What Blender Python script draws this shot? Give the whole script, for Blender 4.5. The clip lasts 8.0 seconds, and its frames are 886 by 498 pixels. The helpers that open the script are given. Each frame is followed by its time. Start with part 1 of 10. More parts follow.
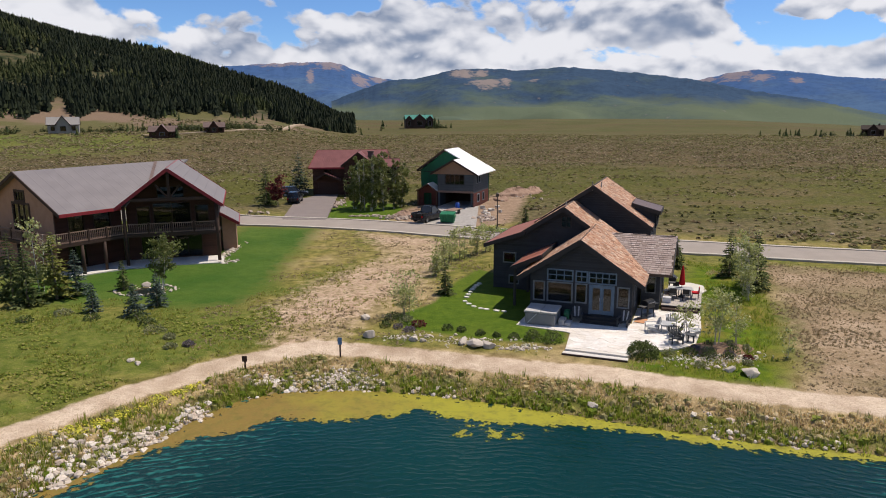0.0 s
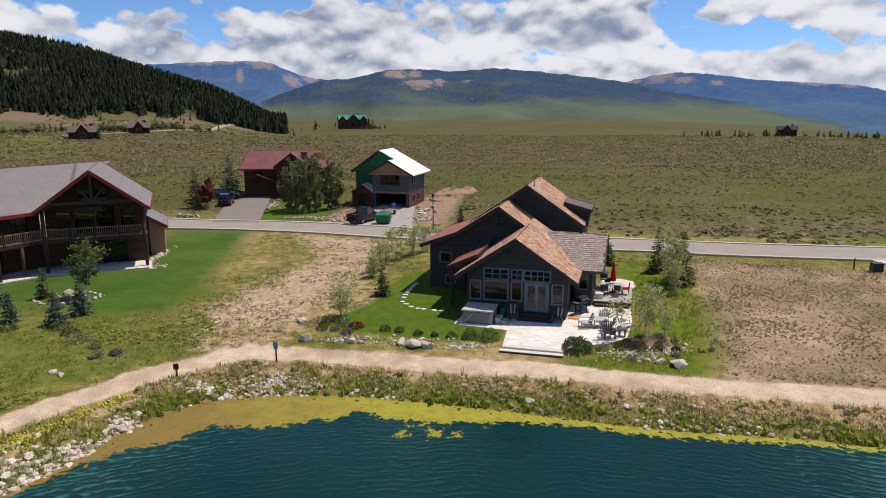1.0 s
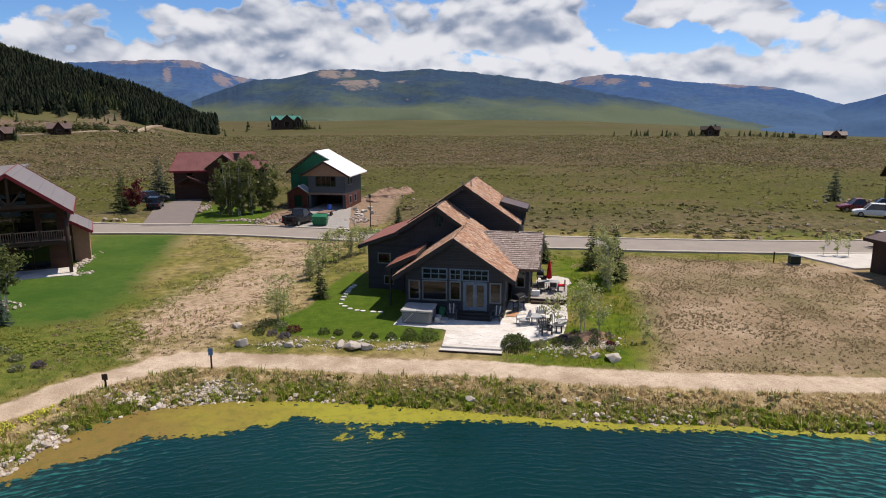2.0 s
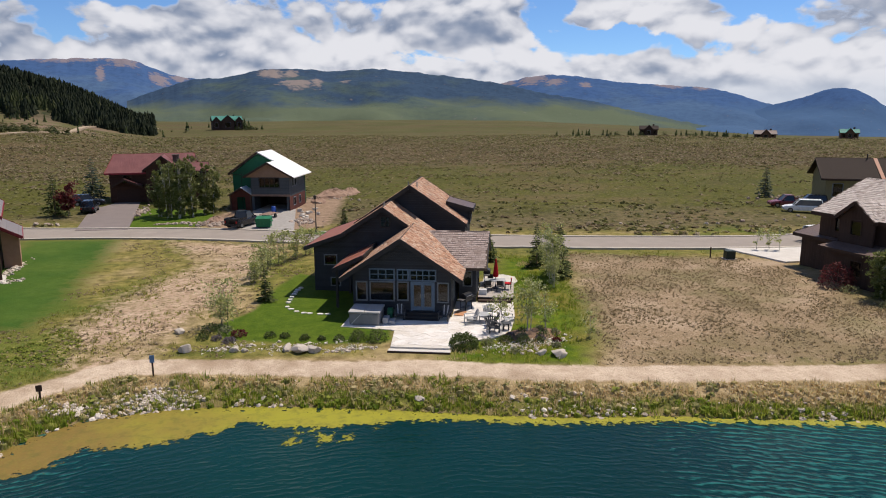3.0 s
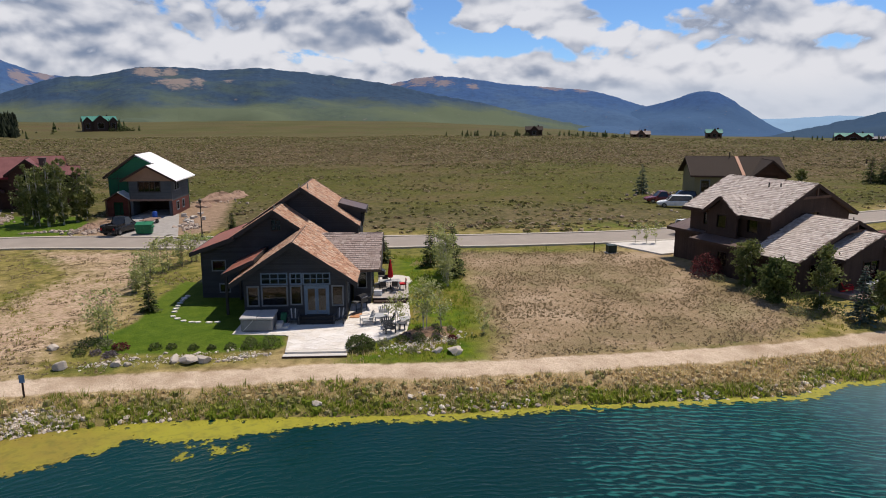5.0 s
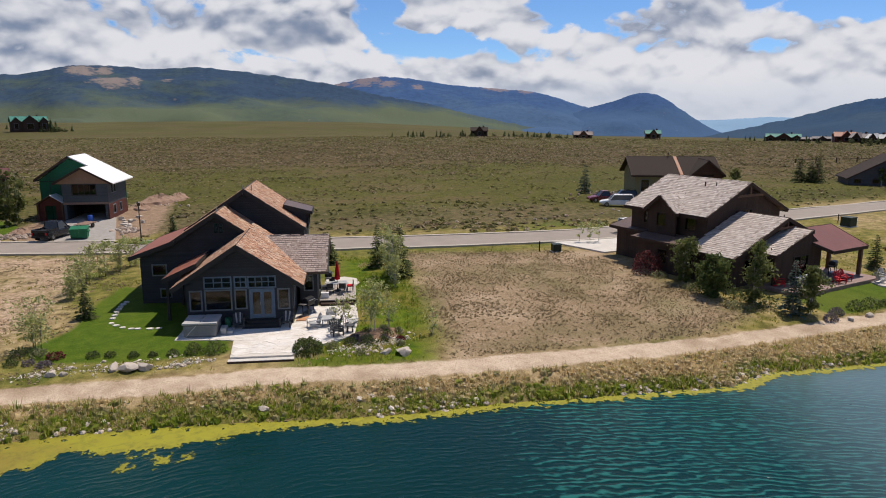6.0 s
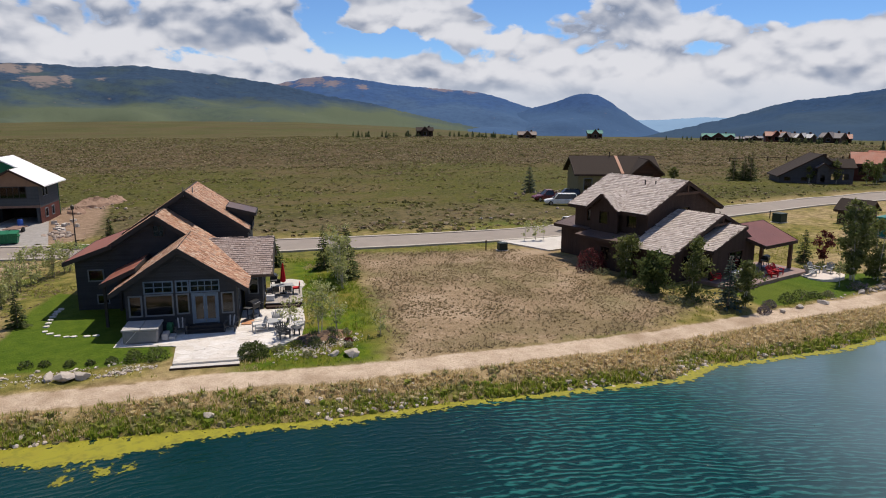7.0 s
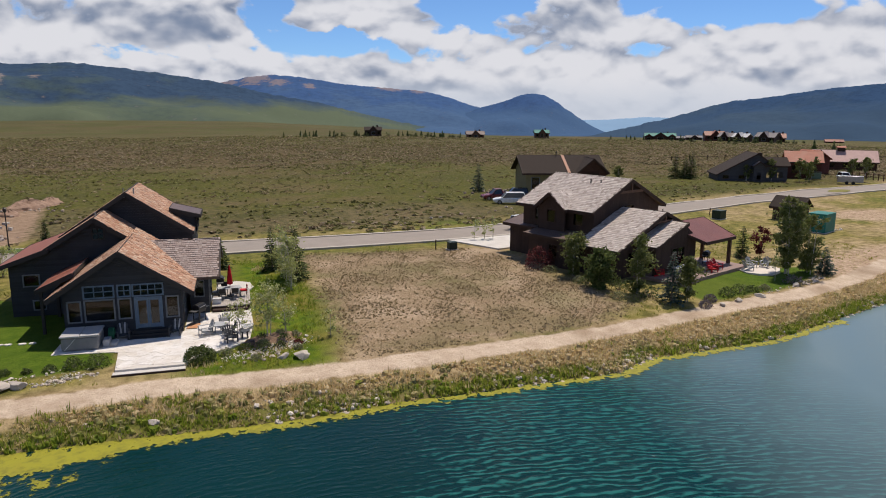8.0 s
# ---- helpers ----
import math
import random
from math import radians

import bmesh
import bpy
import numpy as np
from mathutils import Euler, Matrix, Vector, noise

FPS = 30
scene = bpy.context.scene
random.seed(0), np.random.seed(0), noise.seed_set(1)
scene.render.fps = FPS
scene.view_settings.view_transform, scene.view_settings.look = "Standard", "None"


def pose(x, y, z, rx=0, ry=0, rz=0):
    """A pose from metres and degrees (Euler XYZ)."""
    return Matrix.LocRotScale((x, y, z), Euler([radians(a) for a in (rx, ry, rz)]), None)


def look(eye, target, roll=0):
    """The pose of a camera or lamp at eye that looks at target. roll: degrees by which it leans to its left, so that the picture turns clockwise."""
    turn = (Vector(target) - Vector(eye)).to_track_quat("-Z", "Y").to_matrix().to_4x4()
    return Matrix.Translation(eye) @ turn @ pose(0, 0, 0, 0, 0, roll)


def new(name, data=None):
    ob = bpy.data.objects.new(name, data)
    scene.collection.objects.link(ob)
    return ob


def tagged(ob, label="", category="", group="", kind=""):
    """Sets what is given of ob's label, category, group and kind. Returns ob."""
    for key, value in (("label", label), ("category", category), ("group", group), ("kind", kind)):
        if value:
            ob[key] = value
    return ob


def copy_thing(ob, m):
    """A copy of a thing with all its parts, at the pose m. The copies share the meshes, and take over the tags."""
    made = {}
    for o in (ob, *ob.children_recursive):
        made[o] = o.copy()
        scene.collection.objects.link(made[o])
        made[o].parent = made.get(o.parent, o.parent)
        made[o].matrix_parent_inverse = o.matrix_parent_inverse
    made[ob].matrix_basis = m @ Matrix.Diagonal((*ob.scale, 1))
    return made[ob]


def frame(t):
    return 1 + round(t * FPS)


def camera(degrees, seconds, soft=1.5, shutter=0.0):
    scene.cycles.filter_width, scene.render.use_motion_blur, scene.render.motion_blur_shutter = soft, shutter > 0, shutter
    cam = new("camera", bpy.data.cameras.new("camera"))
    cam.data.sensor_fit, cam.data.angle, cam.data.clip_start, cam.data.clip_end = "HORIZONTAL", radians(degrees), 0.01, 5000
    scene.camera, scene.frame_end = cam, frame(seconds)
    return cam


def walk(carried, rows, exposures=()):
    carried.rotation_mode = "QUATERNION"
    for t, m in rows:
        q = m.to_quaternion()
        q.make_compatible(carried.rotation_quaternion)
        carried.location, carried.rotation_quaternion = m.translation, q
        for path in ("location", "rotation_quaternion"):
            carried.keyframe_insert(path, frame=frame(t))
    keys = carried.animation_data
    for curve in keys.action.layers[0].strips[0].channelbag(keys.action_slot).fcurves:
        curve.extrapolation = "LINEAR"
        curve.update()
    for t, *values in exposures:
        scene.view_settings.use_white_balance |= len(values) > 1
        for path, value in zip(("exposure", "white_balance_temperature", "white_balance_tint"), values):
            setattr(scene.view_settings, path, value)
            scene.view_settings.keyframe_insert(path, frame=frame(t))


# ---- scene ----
# ---- camera ----
cam = camera(65.9, 8.0, 1.0)
# seconds, eye, yaw, pitch, roll: the drone hangs nearly still and turns to its right
PATH = [
    (0.0, (0.107, 0.222, 14.461), 0.0, -11.457, -0.315),
    (0.5, (0.094, 0.194, 14.466), -2.634, -11.445, -0.228),
    (1.0, (0.080, 0.167, 14.471), -5.456, -11.440, -0.165),
    (1.5, (0.067, 0.139, 14.476), -8.227, -11.423, -0.120),
    (3.0, (0.027, 0.056, 14.490), -15.310, -11.420, -0.141),
    (3.5, (0.013, 0.028, 14.495), -17.519, -11.410, -0.120),
    (4.0, (0.0, 0.0, 14.500), -19.840, -11.423, -0.072),
    (4.5, (-0.013, -0.028, 14.505), -22.091, -11.406, -0.041),
    (6.0, (-0.054, -0.111, 14.520), -28.886, -11.301, 0.145),
    (6.5, (-0.067, -0.139, 14.524), -31.046, -11.296, 0.165),
    (7.0, (-0.080, -0.167, 14.529), -33.400, -11.280, 0.211),
    (7.5, (-0.094, -0.194, 14.534), -35.505, -11.292, 0.274),
    (8.0, (-0.107, -0.222, 14.539), -37.668, -11.301, 0.343),
]


def aim(eye, yaw, pitch, roll):
    a, b = radians(yaw), radians(pitch)
    way = Vector((-math.sin(a) * math.cos(b), math.cos(a) * math.cos(b), math.sin(b)))
    return look(eye, Vector(eye) + 2 * way, roll)


walk(cam, [(t, aim(eye, yaw, pitch, roll)) for t, eye, yaw, pitch, roll in PATH], [(0.0, 0.06, 6750, 13), (2.0, 0.02, 6750, 13), (4.0, -0.05, 6750, 13), (6.0, -0.09, 6750, 13), (8.0, -0.12, 6750, 13)])

# ---- world and sun ----
SUN_WAY = Vector((1.75, 0.8, 3.9)).normalized()
sun = new("sun", bpy.data.lights.new("sun", "SUN"))
sun.data.energy, sun.data.angle, sun.data.color = 4.9, radians(0.55), (1.0, 0.925, 0.80)
sun.matrix_world = look((0, 0, 60), Vector((0, 0, 60)) - SUN_WAY)

world = bpy.data.worlds.new("sky")
scene.world = world
world.use_nodes = True
wt = world.node_tree
wt.nodes.clear()


def wn(kind, **values):
    n = wt.nodes.new(kind)
    for k, v in values.items():
        n.inputs[k].default_value = v
    return n


def wmath(op, a, b=None, c=None):
    n = wt.nodes.new("ShaderNodeMath")
    n.operation = op
    for i, v in enumerate((a, b, c)):
        if v is None:
            continue
        if isinstance(v, (int, float)):
            n.inputs[i].default_value = v
        else:
            wt.links.new(v, n.inputs[i])
    return n.outputs[0]


sky = wt.nodes.new("ShaderNodeTexSky")
sky.sky_type, sky.sun_disc = "NISHITA", False
sky.sun_elevation = math.asin(SUN_WAY.z)
sky.sun_rotation = math.atan2(SUN_WAY.x, SUN_WAY.y)
sky.altitude, sky.air_density, sky.dust_density, sky.ozone_density = 2600, 1.0, 0.3, 2.0
coord = wt.nodes.new("ShaderNodeTexCoord")


def cloud_noise(lift, scale, detail, squash=2.1, rough=0.55):
    m = wt.nodes.new("ShaderNodeMapping")
    m.inputs["Location"].default_value = (0.43, 1.31, lift)
    m.inputs["Scale"].default_value = (1.0, 1.0, squash)
    wt.links.new(coord.outputs["Generated"], m.inputs["Vector"])
    n = wn("ShaderNodeTexNoise", Scale=scale, Detail=detail, Roughness=rough, Distortion=0.2)
    wt.links.new(m.outputs["Vector"], n.inputs["Vector"])
    return n.outputs["Fac"]


def billow(lift, scale):
    """Rounded heads, side by side, as on the tops of cumulus."""
    m = wt.nodes.new("ShaderNodeMapping")
    m.inputs["Location"].default_value = (0.2, 0.9, lift)
    m.inputs["Scale"].default_value = (1.0, 1.0, 1.5)
    wt.links.new(coord.outputs["Generated"], m.inputs["Vector"])
    stir = wn("ShaderNodeTexNoise", Scale=14.0, Detail=3.0)
    wt.links.new(m.outputs["Vector"], stir.inputs["Vector"])
    moved = wt.nodes.new("ShaderNodeVectorMath")
    moved.operation = "MULTIPLY_ADD"
    moved.inputs[1].default_value = (0.05, 0.05, 0.05)
    wt.links.new(stir.outputs["Color"], moved.inputs[0])
    wt.links.new(m.outputs["Vector"], moved.inputs[2])
    v = wn("ShaderNodeTexVoronoi", Scale=scale)
    v.feature = "SMOOTH_F1"
    v.inputs["Smoothness"].default_value = 0.35
    wt.links.new(moved.outputs["Vector"], v.inputs["Vector"])
    return wmath("SUBTRACT", 0.45, v.outputs["Distance"])


def ramp(value, a, b, lo=0.0, hi=1.0):
    n = wt.nodes.new("ShaderNodeMapRange")
    n.interpolation_type = "SMOOTHSTEP"
    n.inputs["From Min"].default_value, n.inputs["From Max"].default_value = a, b
    n.inputs["To Min"].default_value, n.inputs["To Max"].default_value = lo, hi
    wt.links.new(value, n.inputs["Value"])
    return n.outputs["Result"]


# where a way lies in the sky, in degrees: bearing and rise, wandering a little so that no bank has a smooth rim
way_up = wt.nodes.new("ShaderNodeSeparateXYZ")
wt.links.new(coord.outputs["Generated"], way_up.inputs[0])
puffs = cloud_noise(0.0, 9.0, 10.0, 1.7, 0.58)
soft = cloud_noise(0.0, 9.0, 3.5, 1.7, 0.5)
above = cloud_noise(0.03, 9.0, 3.5, 1.7, 0.5)
banks = cloud_noise(0.3, 3.2, 4.0)
wisps = cloud_noise(0.7, 22.0, 5.0, 1.5)
bearing = wmath("MULTIPLY", wmath("ARCTAN2", way_up.outputs["X"], way_up.outputs["Y"]), 57.2958)
bearing = wmath("ADD", bearing, wmath("MULTIPLY", wmath("SUBTRACT", banks, 0.5), 9.0))
rise_up = wmath("MULTIPLY", wmath("ARCSINE", way_up.outputs["Z"]), 57.2958)
rise_up = wmath("ADD", rise_up, wmath("MULTIPLY", wmath("SUBTRACT", puffs, 0.5), 2.2))


def cloud_bank(b, e, wide, tall):
    """A soft rounded mass about a bearing and a rise."""
    dx = wmath("MULTIPLY", wmath("SUBTRACT", bearing, b), 1.0 / wide)
    dy = wmath("MULTIPLY", wmath("SUBTRACT", rise_up, e), 1.0 / tall)
    return wmath("EXPONENT", wmath("MULTIPLY", wmath("ADD", wmath("MULTIPLY", dx, dx), wmath("MULTIPLY", dy, dy)), -1.0))


def gather(rows):
    total = None
    for b, e, wide, tall, weight in rows:
        one = wmath("MULTIPLY", cloud_bank(b, e, wide, tall), weight)
        total = one if total is None else wmath("ADD", total, one)
    return total


# bearing, rise, half width, half height, weight: banks of cloud and, below nought, clear gaps between them
MASSES = [(-21, 8.6, 4.5, 1.0, -0.42), (-8.5, 8.7, 3.6, 0.75, -0.42), (29.5, 5.5, 4.0, 0.75, -0.50), (10, 5.4, 3.0, 1.0, 0.28), (-4.0, 5.6, 4.2, 2.2, 0.36), (24.5, 7.6, 1.6, 1.0, -0.20), (39.5, 8.6, 4.0, 0.9, -0.5), (61, 7.9, 5.5, 1.2, -0.5), (53, 5.2, 2.2, 0.8, -0.22),
          (31, 7.9, 4.2, 1.0, 0.44), (16, 7.0, 4.6, 1.5, 0.25), (45, 5.4, 8.0, 2.2, 0.22), (-30, 5.5, 9.0, 2.5, 0.2), (66, 5.0, 6.0, 1.6, 0.22)]
SHADES = [(16.3, 7.1, 4.4, 1.2, -0.62), (-5.5, 4.3, 5.5, 1.6, -0.34), (-15, 5.6, 3.2, 1.6, -0.40), (44, 3.4, 2.5, 1.4, -0.3), (2, 7.4, 4.0, 0.9, -0.18), (41, 6.0, 2.6, 0.8, -0.2),
          (-9, 6.6, 3.6, 1.1, 0.30), (12, 4.4, 9.0, 0.9, 0.34), (24, 4.2, 6.0, 0.8, 0.3), (38, 5.6, 4.0, 1.4, 0.25), (31, 8.2, 3.6, 0.7, 0.25), (49, 6.0, 4.0, 1.0, 0.2), (48, 2.6, 9.0, 1.8, 0.28), (62, 4.6, 7.0, 1.4, 0.2), (-29, 6.5, 6.0, 1.5, 0.2)]
body = wmath("ADD", wmath("ADD", puffs, wmath("MULTIPLY", wmath("SUBTRACT", banks, 0.5), 0.5)), wmath("MULTIPLY", wmath("SUBTRACT", wisps, 0.5), 0.12))
heads, heads_above = billow(0.0, 21.0), billow(0.014, 21.0)
body = wmath("ADD", body, wmath("ADD", wmath("MULTIPLY", heads, 0.24), wmath("MULTIPLY", billow(0.4, 47.0), 0.12)))
body = wmath("ADD", body, gather(MASSES))
body = wmath("ADD", body, ramp(rise_up, 4.8, 1.5, 0.0, 0.35))
body = wmath("ADD", body, ramp(rise_up, 10.0, 28.0, 0.0, -0.12))
cover = ramp(body, 0.42, 0.51)
lit = wmath("ADD", wmath("MULTIPLY", wmath("SUBTRACT", soft, above), 2.4), wmath("MULTIPLY", wmath("SUBTRACT", body, 0.62), 0.5))
lit = wmath("ADD", lit, wmath("ADD", wmath("MULTIPLY", wmath("SUBTRACT", puffs, soft), 1.0), wmath("MULTIPLY", wmath("SUBTRACT", heads, heads_above), 0.9)))
lit = wmath("ADD", lit, ramp(rise_up, 5.4, 3.4, 0.0, 0.08))
lit = ramp(wmath("ADD", lit, gather(SHADES)), -0.60, 0.36)
lit = wmath("MAXIMUM", lit, ramp(body, 0.56, 0.42, 0.0, 0.75))
shade = wt.nodes.new("ShaderNodeMix")
shade.data_type = "RGBA"
shade.inputs["A"].default_value = (0.225, 0.30, 0.445, 1)
shade.inputs["B"].default_value = (0.84, 0.88, 0.95, 1)
wt.links.new(lit, shade.inputs["Factor"])
veil = wt.nodes.new("ShaderNodeMix")
veil.data_type = "RGBA"
veil.inputs["B"].default_value = (0.64, 0.72, 0.84, 1)
wt.links.new(shade.outputs["Result"], veil.inputs["A"])
wt.links.new(ramp(rise_up, 3.2, 0.4, 0.0, 0.8), veil.inputs["Factor"])
clear = wn("ShaderNodeBackground", Strength=0.115)
deep = wt.nodes.new("ShaderNodeMix")
deep.data_type, deep.blend_type = "RGBA", "MULTIPLY"
deep.inputs["Factor"].default_value = 1.0
deep.inputs["B"].default_value = (0.60, 0.84, 1.10, 1)
wt.links.new(sky.outputs["Color"], deep.inputs["A"])
wt.links.new(deep.outputs["Result"], clear.inputs["Color"])
cloud = wn("ShaderNodeBackground", Strength=0.90)
wt.links.new(veil.outputs["Result"], cloud.inputs["Color"])
both = wt.nodes.new("ShaderNodeMixShader")
wt.links.new(cover, both.inputs["Fac"])
wt.links.new(clear.outputs[0], both.inputs[1])
wt.links.new(cloud.outputs[0], both.inputs[2])
wout = wt.nodes.new("ShaderNodeOutputWorld")
wt.links.new(both.outputs[0], wout.inputs["Surface"])
scene.view_settings.exposure = 0.0


# ---- materials ----
class Nodes:
    """A material's node tree with short calls."""

    def __init__(self, name):
        self.mat = bpy.data.materials.new(name)
        self.mat.use_nodes = True
        self.t = self.mat.node_tree
        self.bsdf = self.t.nodes["Principled BSDF"]
        self.obj = None

    def node(self, kind, **values):
        n = self.t.nodes.new(kind)
        for k, v in values.items():
            self.put(n.inputs[k.replace("_", " ")], v)
        return n

    def put(self, socket, v):
        if isinstance(v, bpy.types.NodeSocket):
            self.t.links.new(v, socket)
        elif isinstance(v, (tuple, list)) and len(v) == 3 and socket.type == "RGBA":
            socket.default_value = (*v, 1)
        else:
            socket.default_value = v

    def where(self, scale=(1, 1, 1), worldwise=False):
        if worldwise:
            out = self.node("ShaderNodeNewGeometry").outputs["Position"]
        else:
            out = self.node("ShaderNodeTexCoord").outputs["Object"]
        if scale != (1, 1, 1):
            out = self.node("ShaderNodeMapping", Vector=out, Scale=scale).outputs["Vector"]
        return out

    def noise(self, scale, detail=4.0, rough=0.55, vec=None, distortion=0.0):
        n = self.node("ShaderNodeTexNoise", Scale=scale, Detail=detail, Roughness=rough, Distortion=distortion)
        self.t.links.new(vec or self.where(), n.inputs["Vector"])
        return n.outputs["Fac"]

    def math(self, op, a, b=0.0):
        n = self.node("ShaderNodeMath")
        n.operation = op
        self.put(n.inputs[0], a)
        self.put(n.inputs[1], b)
        return n.outputs[0]

    def math_vec(self, vec, wobble, amount):
        """A position shifted by a small random amount."""
        n = self.node("ShaderNodeVectorMath")
        n.operation = "ADD"
        self.put(n.inputs[0], vec)
        self.put(n.inputs[1], self.math("MULTIPLY", wobble, amount))
        return n.outputs["Vector"]

    def range(self, v, a, b, lo=0.0, hi=1.0):
        n = self.node("ShaderNodeMapRange", Value=v, From_Min=a, From_Max=b, To_Min=lo, To_Max=hi)
        return n.outputs["Result"]

    def mix(self, fac, a, b):
        n = self.node("ShaderNodeMix")
        n.data_type = "RGBA"
        self.put(n.inputs["Factor"], fac)
        self.put(n.inputs["A"], a)
        self.put(n.inputs["B"], b)
        return n.outputs["Result"]

    def bump(self, height, strength=0.4, distance=0.05):
        n = self.node("ShaderNodeBump", Height=height, Strength=strength, Distance=distance)
        self.put(self.bsdf.inputs["Normal"], n.outputs["Normal"])

    def finish(self, color, rough=0.8, metal=0.0, spec=0.3):
        self.put(self.bsdf.inputs["Base Color"], color)
        self.put(self.bsdf.inputs["Roughness"], rough)
        self.put(self.bsdf.inputs["Metallic"], metal)
        self.put(self.bsdf.inputs["Specular IOR Level"], spec)
        return self.mat


def plain(name, c1, c2, scale=3.0, rough=0.75, metal=0.0, spec=0.3, bump=0.2, grain=30.0, dist=0.02):
    """Two tones at a large scale, grain at a small one, and fine relief."""
    n = Nodes(name)
    big, small = n.noise(scale, 4), n.noise(grain, 3)
    c = n.mix(n.range(big, 0.3, 0.7), c1, c2)
    c = n.mix(n.range(small, 0.25, 0.75, 0.0, 0.35), c, tuple(v * 0.6 for v in c1))
    n.bump(small, bump, dist)
    return n.finish(c, n.range(big, 0.3, 0.7, max(rough - 0.08, 0.02), min(rough + 0.08, 1)), metal, spec)


def islands(name, tones, rough=0.85, grain=12.0, spread=0.3, spec=0.25, translucent=0.0):
    """Each loose piece takes its own tone, with grain over it."""
    n = Nodes(name)
    r = n.node("ShaderNodeNewGeometry").outputs["Random Per Island"]
    cr = n.node("ShaderNodeValToRGB", Fac=r)
    e = cr.color_ramp.elements
    while len(e) < len(tones):
        e.new(0.5)
    for i, c in enumerate(tones):
        e[i].position, e[i].color = i / (len(tones) - 1), (*c, 1)
    g = n.noise(grain, 3)
    dark = n.mix(0.5, cr.outputs["Color"], tuple(v * 0.45 for v in tones[0]))
    c = n.mix(n.range(g, 0.3, 0.75, 0, spread), cr.outputs["Color"], dark)
    n.bump(g, 0.3, 0.02)
    done = n.finish(c, rough, 0, spec)
    if translucent:
        thin = n.node("ShaderNodeBsdfTranslucent", Color=c)
        both = n.node("ShaderNodeMixShader", Fac=translucent)
        n.t.links.new(n.bsdf.outputs[0], both.inputs[1])
        n.t.links.new(thin.outputs[0], both.inputs[2])
        n.t.links.new(both.outputs[0], n.t.nodes["Material Output"].inputs["Surface"])
    return done


def siding(name, c1, c2, pitch=0.18, upright=False, rough=0.75, depth=0.6):
    """Lapped boards: a saw profile in the relief and a tone for each board."""
    n = Nodes(name)
    xyz = n.node("ShaderNodeSeparateXYZ", Vector=n.where())
    along = n.math("ADD", xyz.outputs["X"], xyz.outputs["Y"]) if upright else xyz.outputs["Z"]
    rows = n.math("DIVIDE", along, pitch)
    saw = n.math("FRACT", rows)
    board = n.node("ShaderNodeTexWhiteNoise")
    board.noise_dimensions = "1D"
    n.put(board.inputs["W"], n.math("FLOOR", rows))
    wear = n.noise(1.2, 4)
    grain = n.noise(9.0, 4, vec=n.where((1, 1, 14) if not upright else (14, 14, 1)))
    c = n.mix(n.math("MULTIPLY", board.outputs["Value"], 0.8), c1, c2)
    c = n.mix(n.range(wear, 0.35, 0.7, 0, 0.4), c, tuple(v * 1.35 for v in c2))
    c = n.mix(n.range(grain, 0.3, 0.75, 0, 0.3), c, tuple(v * 0.5 for v in c1))
    n.bump(n.math("ADD", saw, n.math("MULTIPLY", grain, 0.3)), depth, 0.03)
    return n.finish(c, rough)


def ribbed(name, c1, c2, pitch=0.4, rough=0.6, metal=0.0, spec=0.2, axis="X"):
    """Standing-seam sheet metal."""
    n = Nodes(name)
    xyz = n.node("ShaderNodeSeparateXYZ", Vector=n.where())
    f = n.math("FRACT", n.math("DIVIDE", xyz.outputs[axis], pitch))
    seam = n.range(n.math("ABSOLUTE", n.math("SUBTRACT", f, 0.5)), 0.44, 0.5)
    wear = n.noise(0.7, 4)
    c = n.mix(n.range(wear, 0.35, 0.65), c1, c2)
    c = n.mix(n.math("MULTIPLY", seam, 0.2), c, tuple(v * 0.6 for v in c1))
    n.bump(seam, 0.5, 0.04)
    return n.finish(c, n.range(wear, 0.3, 0.7, rough - 0.06, rough + 0.1), metal, spec)


def stone_mix(name, tones, rough=0.8):
    return islands(name, tones, rough, grain=5.0, spread=0.5)


def glass_mat(name, tint=(0.02, 0.025, 0.03)):
    """A dark pane: clear glass before an unlit room."""
    n = Nodes(name)
    w = n.noise(0.8, 2)
    n.bump(w, 0.04, 0.02)
    n.put(n.bsdf.inputs["Transmission Weight"], 0.85)
    n.put(n.bsdf.inputs["IOR"], 1.45)
    return n.finish(tint, 0.02, 0, 0.6)


M_SHAKE = islands("cedar_shakes", [(0.21, 0.105, 0.065), (0.37, 0.205, 0.13), (0.47, 0.285, 0.19), (0.31, 0.155, 0.10), (0.52, 0.38, 0.28), (0.27, 0.19, 0.15)], 0.85)
M_SHAKE_GREY = islands("weathered_shakes", [(0.25, 0.19, 0.165), (0.38, 0.31, 0.28), (0.30, 0.23, 0.205), (0.44, 0.37, 0.335)], 0.85)
M_SHAKE_PALE = islands("pale_shakes", [(0.37, 0.31, 0.275), (0.54, 0.475, 0.43), (0.45, 0.385, 0.345), (0.62, 0.555, 0.515), (0.31, 0.255, 0.225)], 0.85)
M_ROOF_BASE = plain("roof_boards", (0.09, 0.06, 0.045), (0.14, 0.10, 0.075))
M_CHARCOAL = siding("charcoal_siding", (0.022, 0.026, 0.033), (0.034, 0.039, 0.049), 0.2)
M_CHARCOAL_TRIM = plain("charcoal_trim", (0.028, 0.027, 0.028), (0.042, 0.040, 0.041))
M_BLUE_TRIM = plain("blue_grey_paint", (0.095, 0.15, 0.215), (0.13, 0.19, 0.26), rough=0.55)
M_PALE_TRIM = plain("grey_window_trim", (0.13, 0.15, 0.17), (0.18, 0.20, 0.225), rough=0.6)
M_GLASS = glass_mat("window_glass")
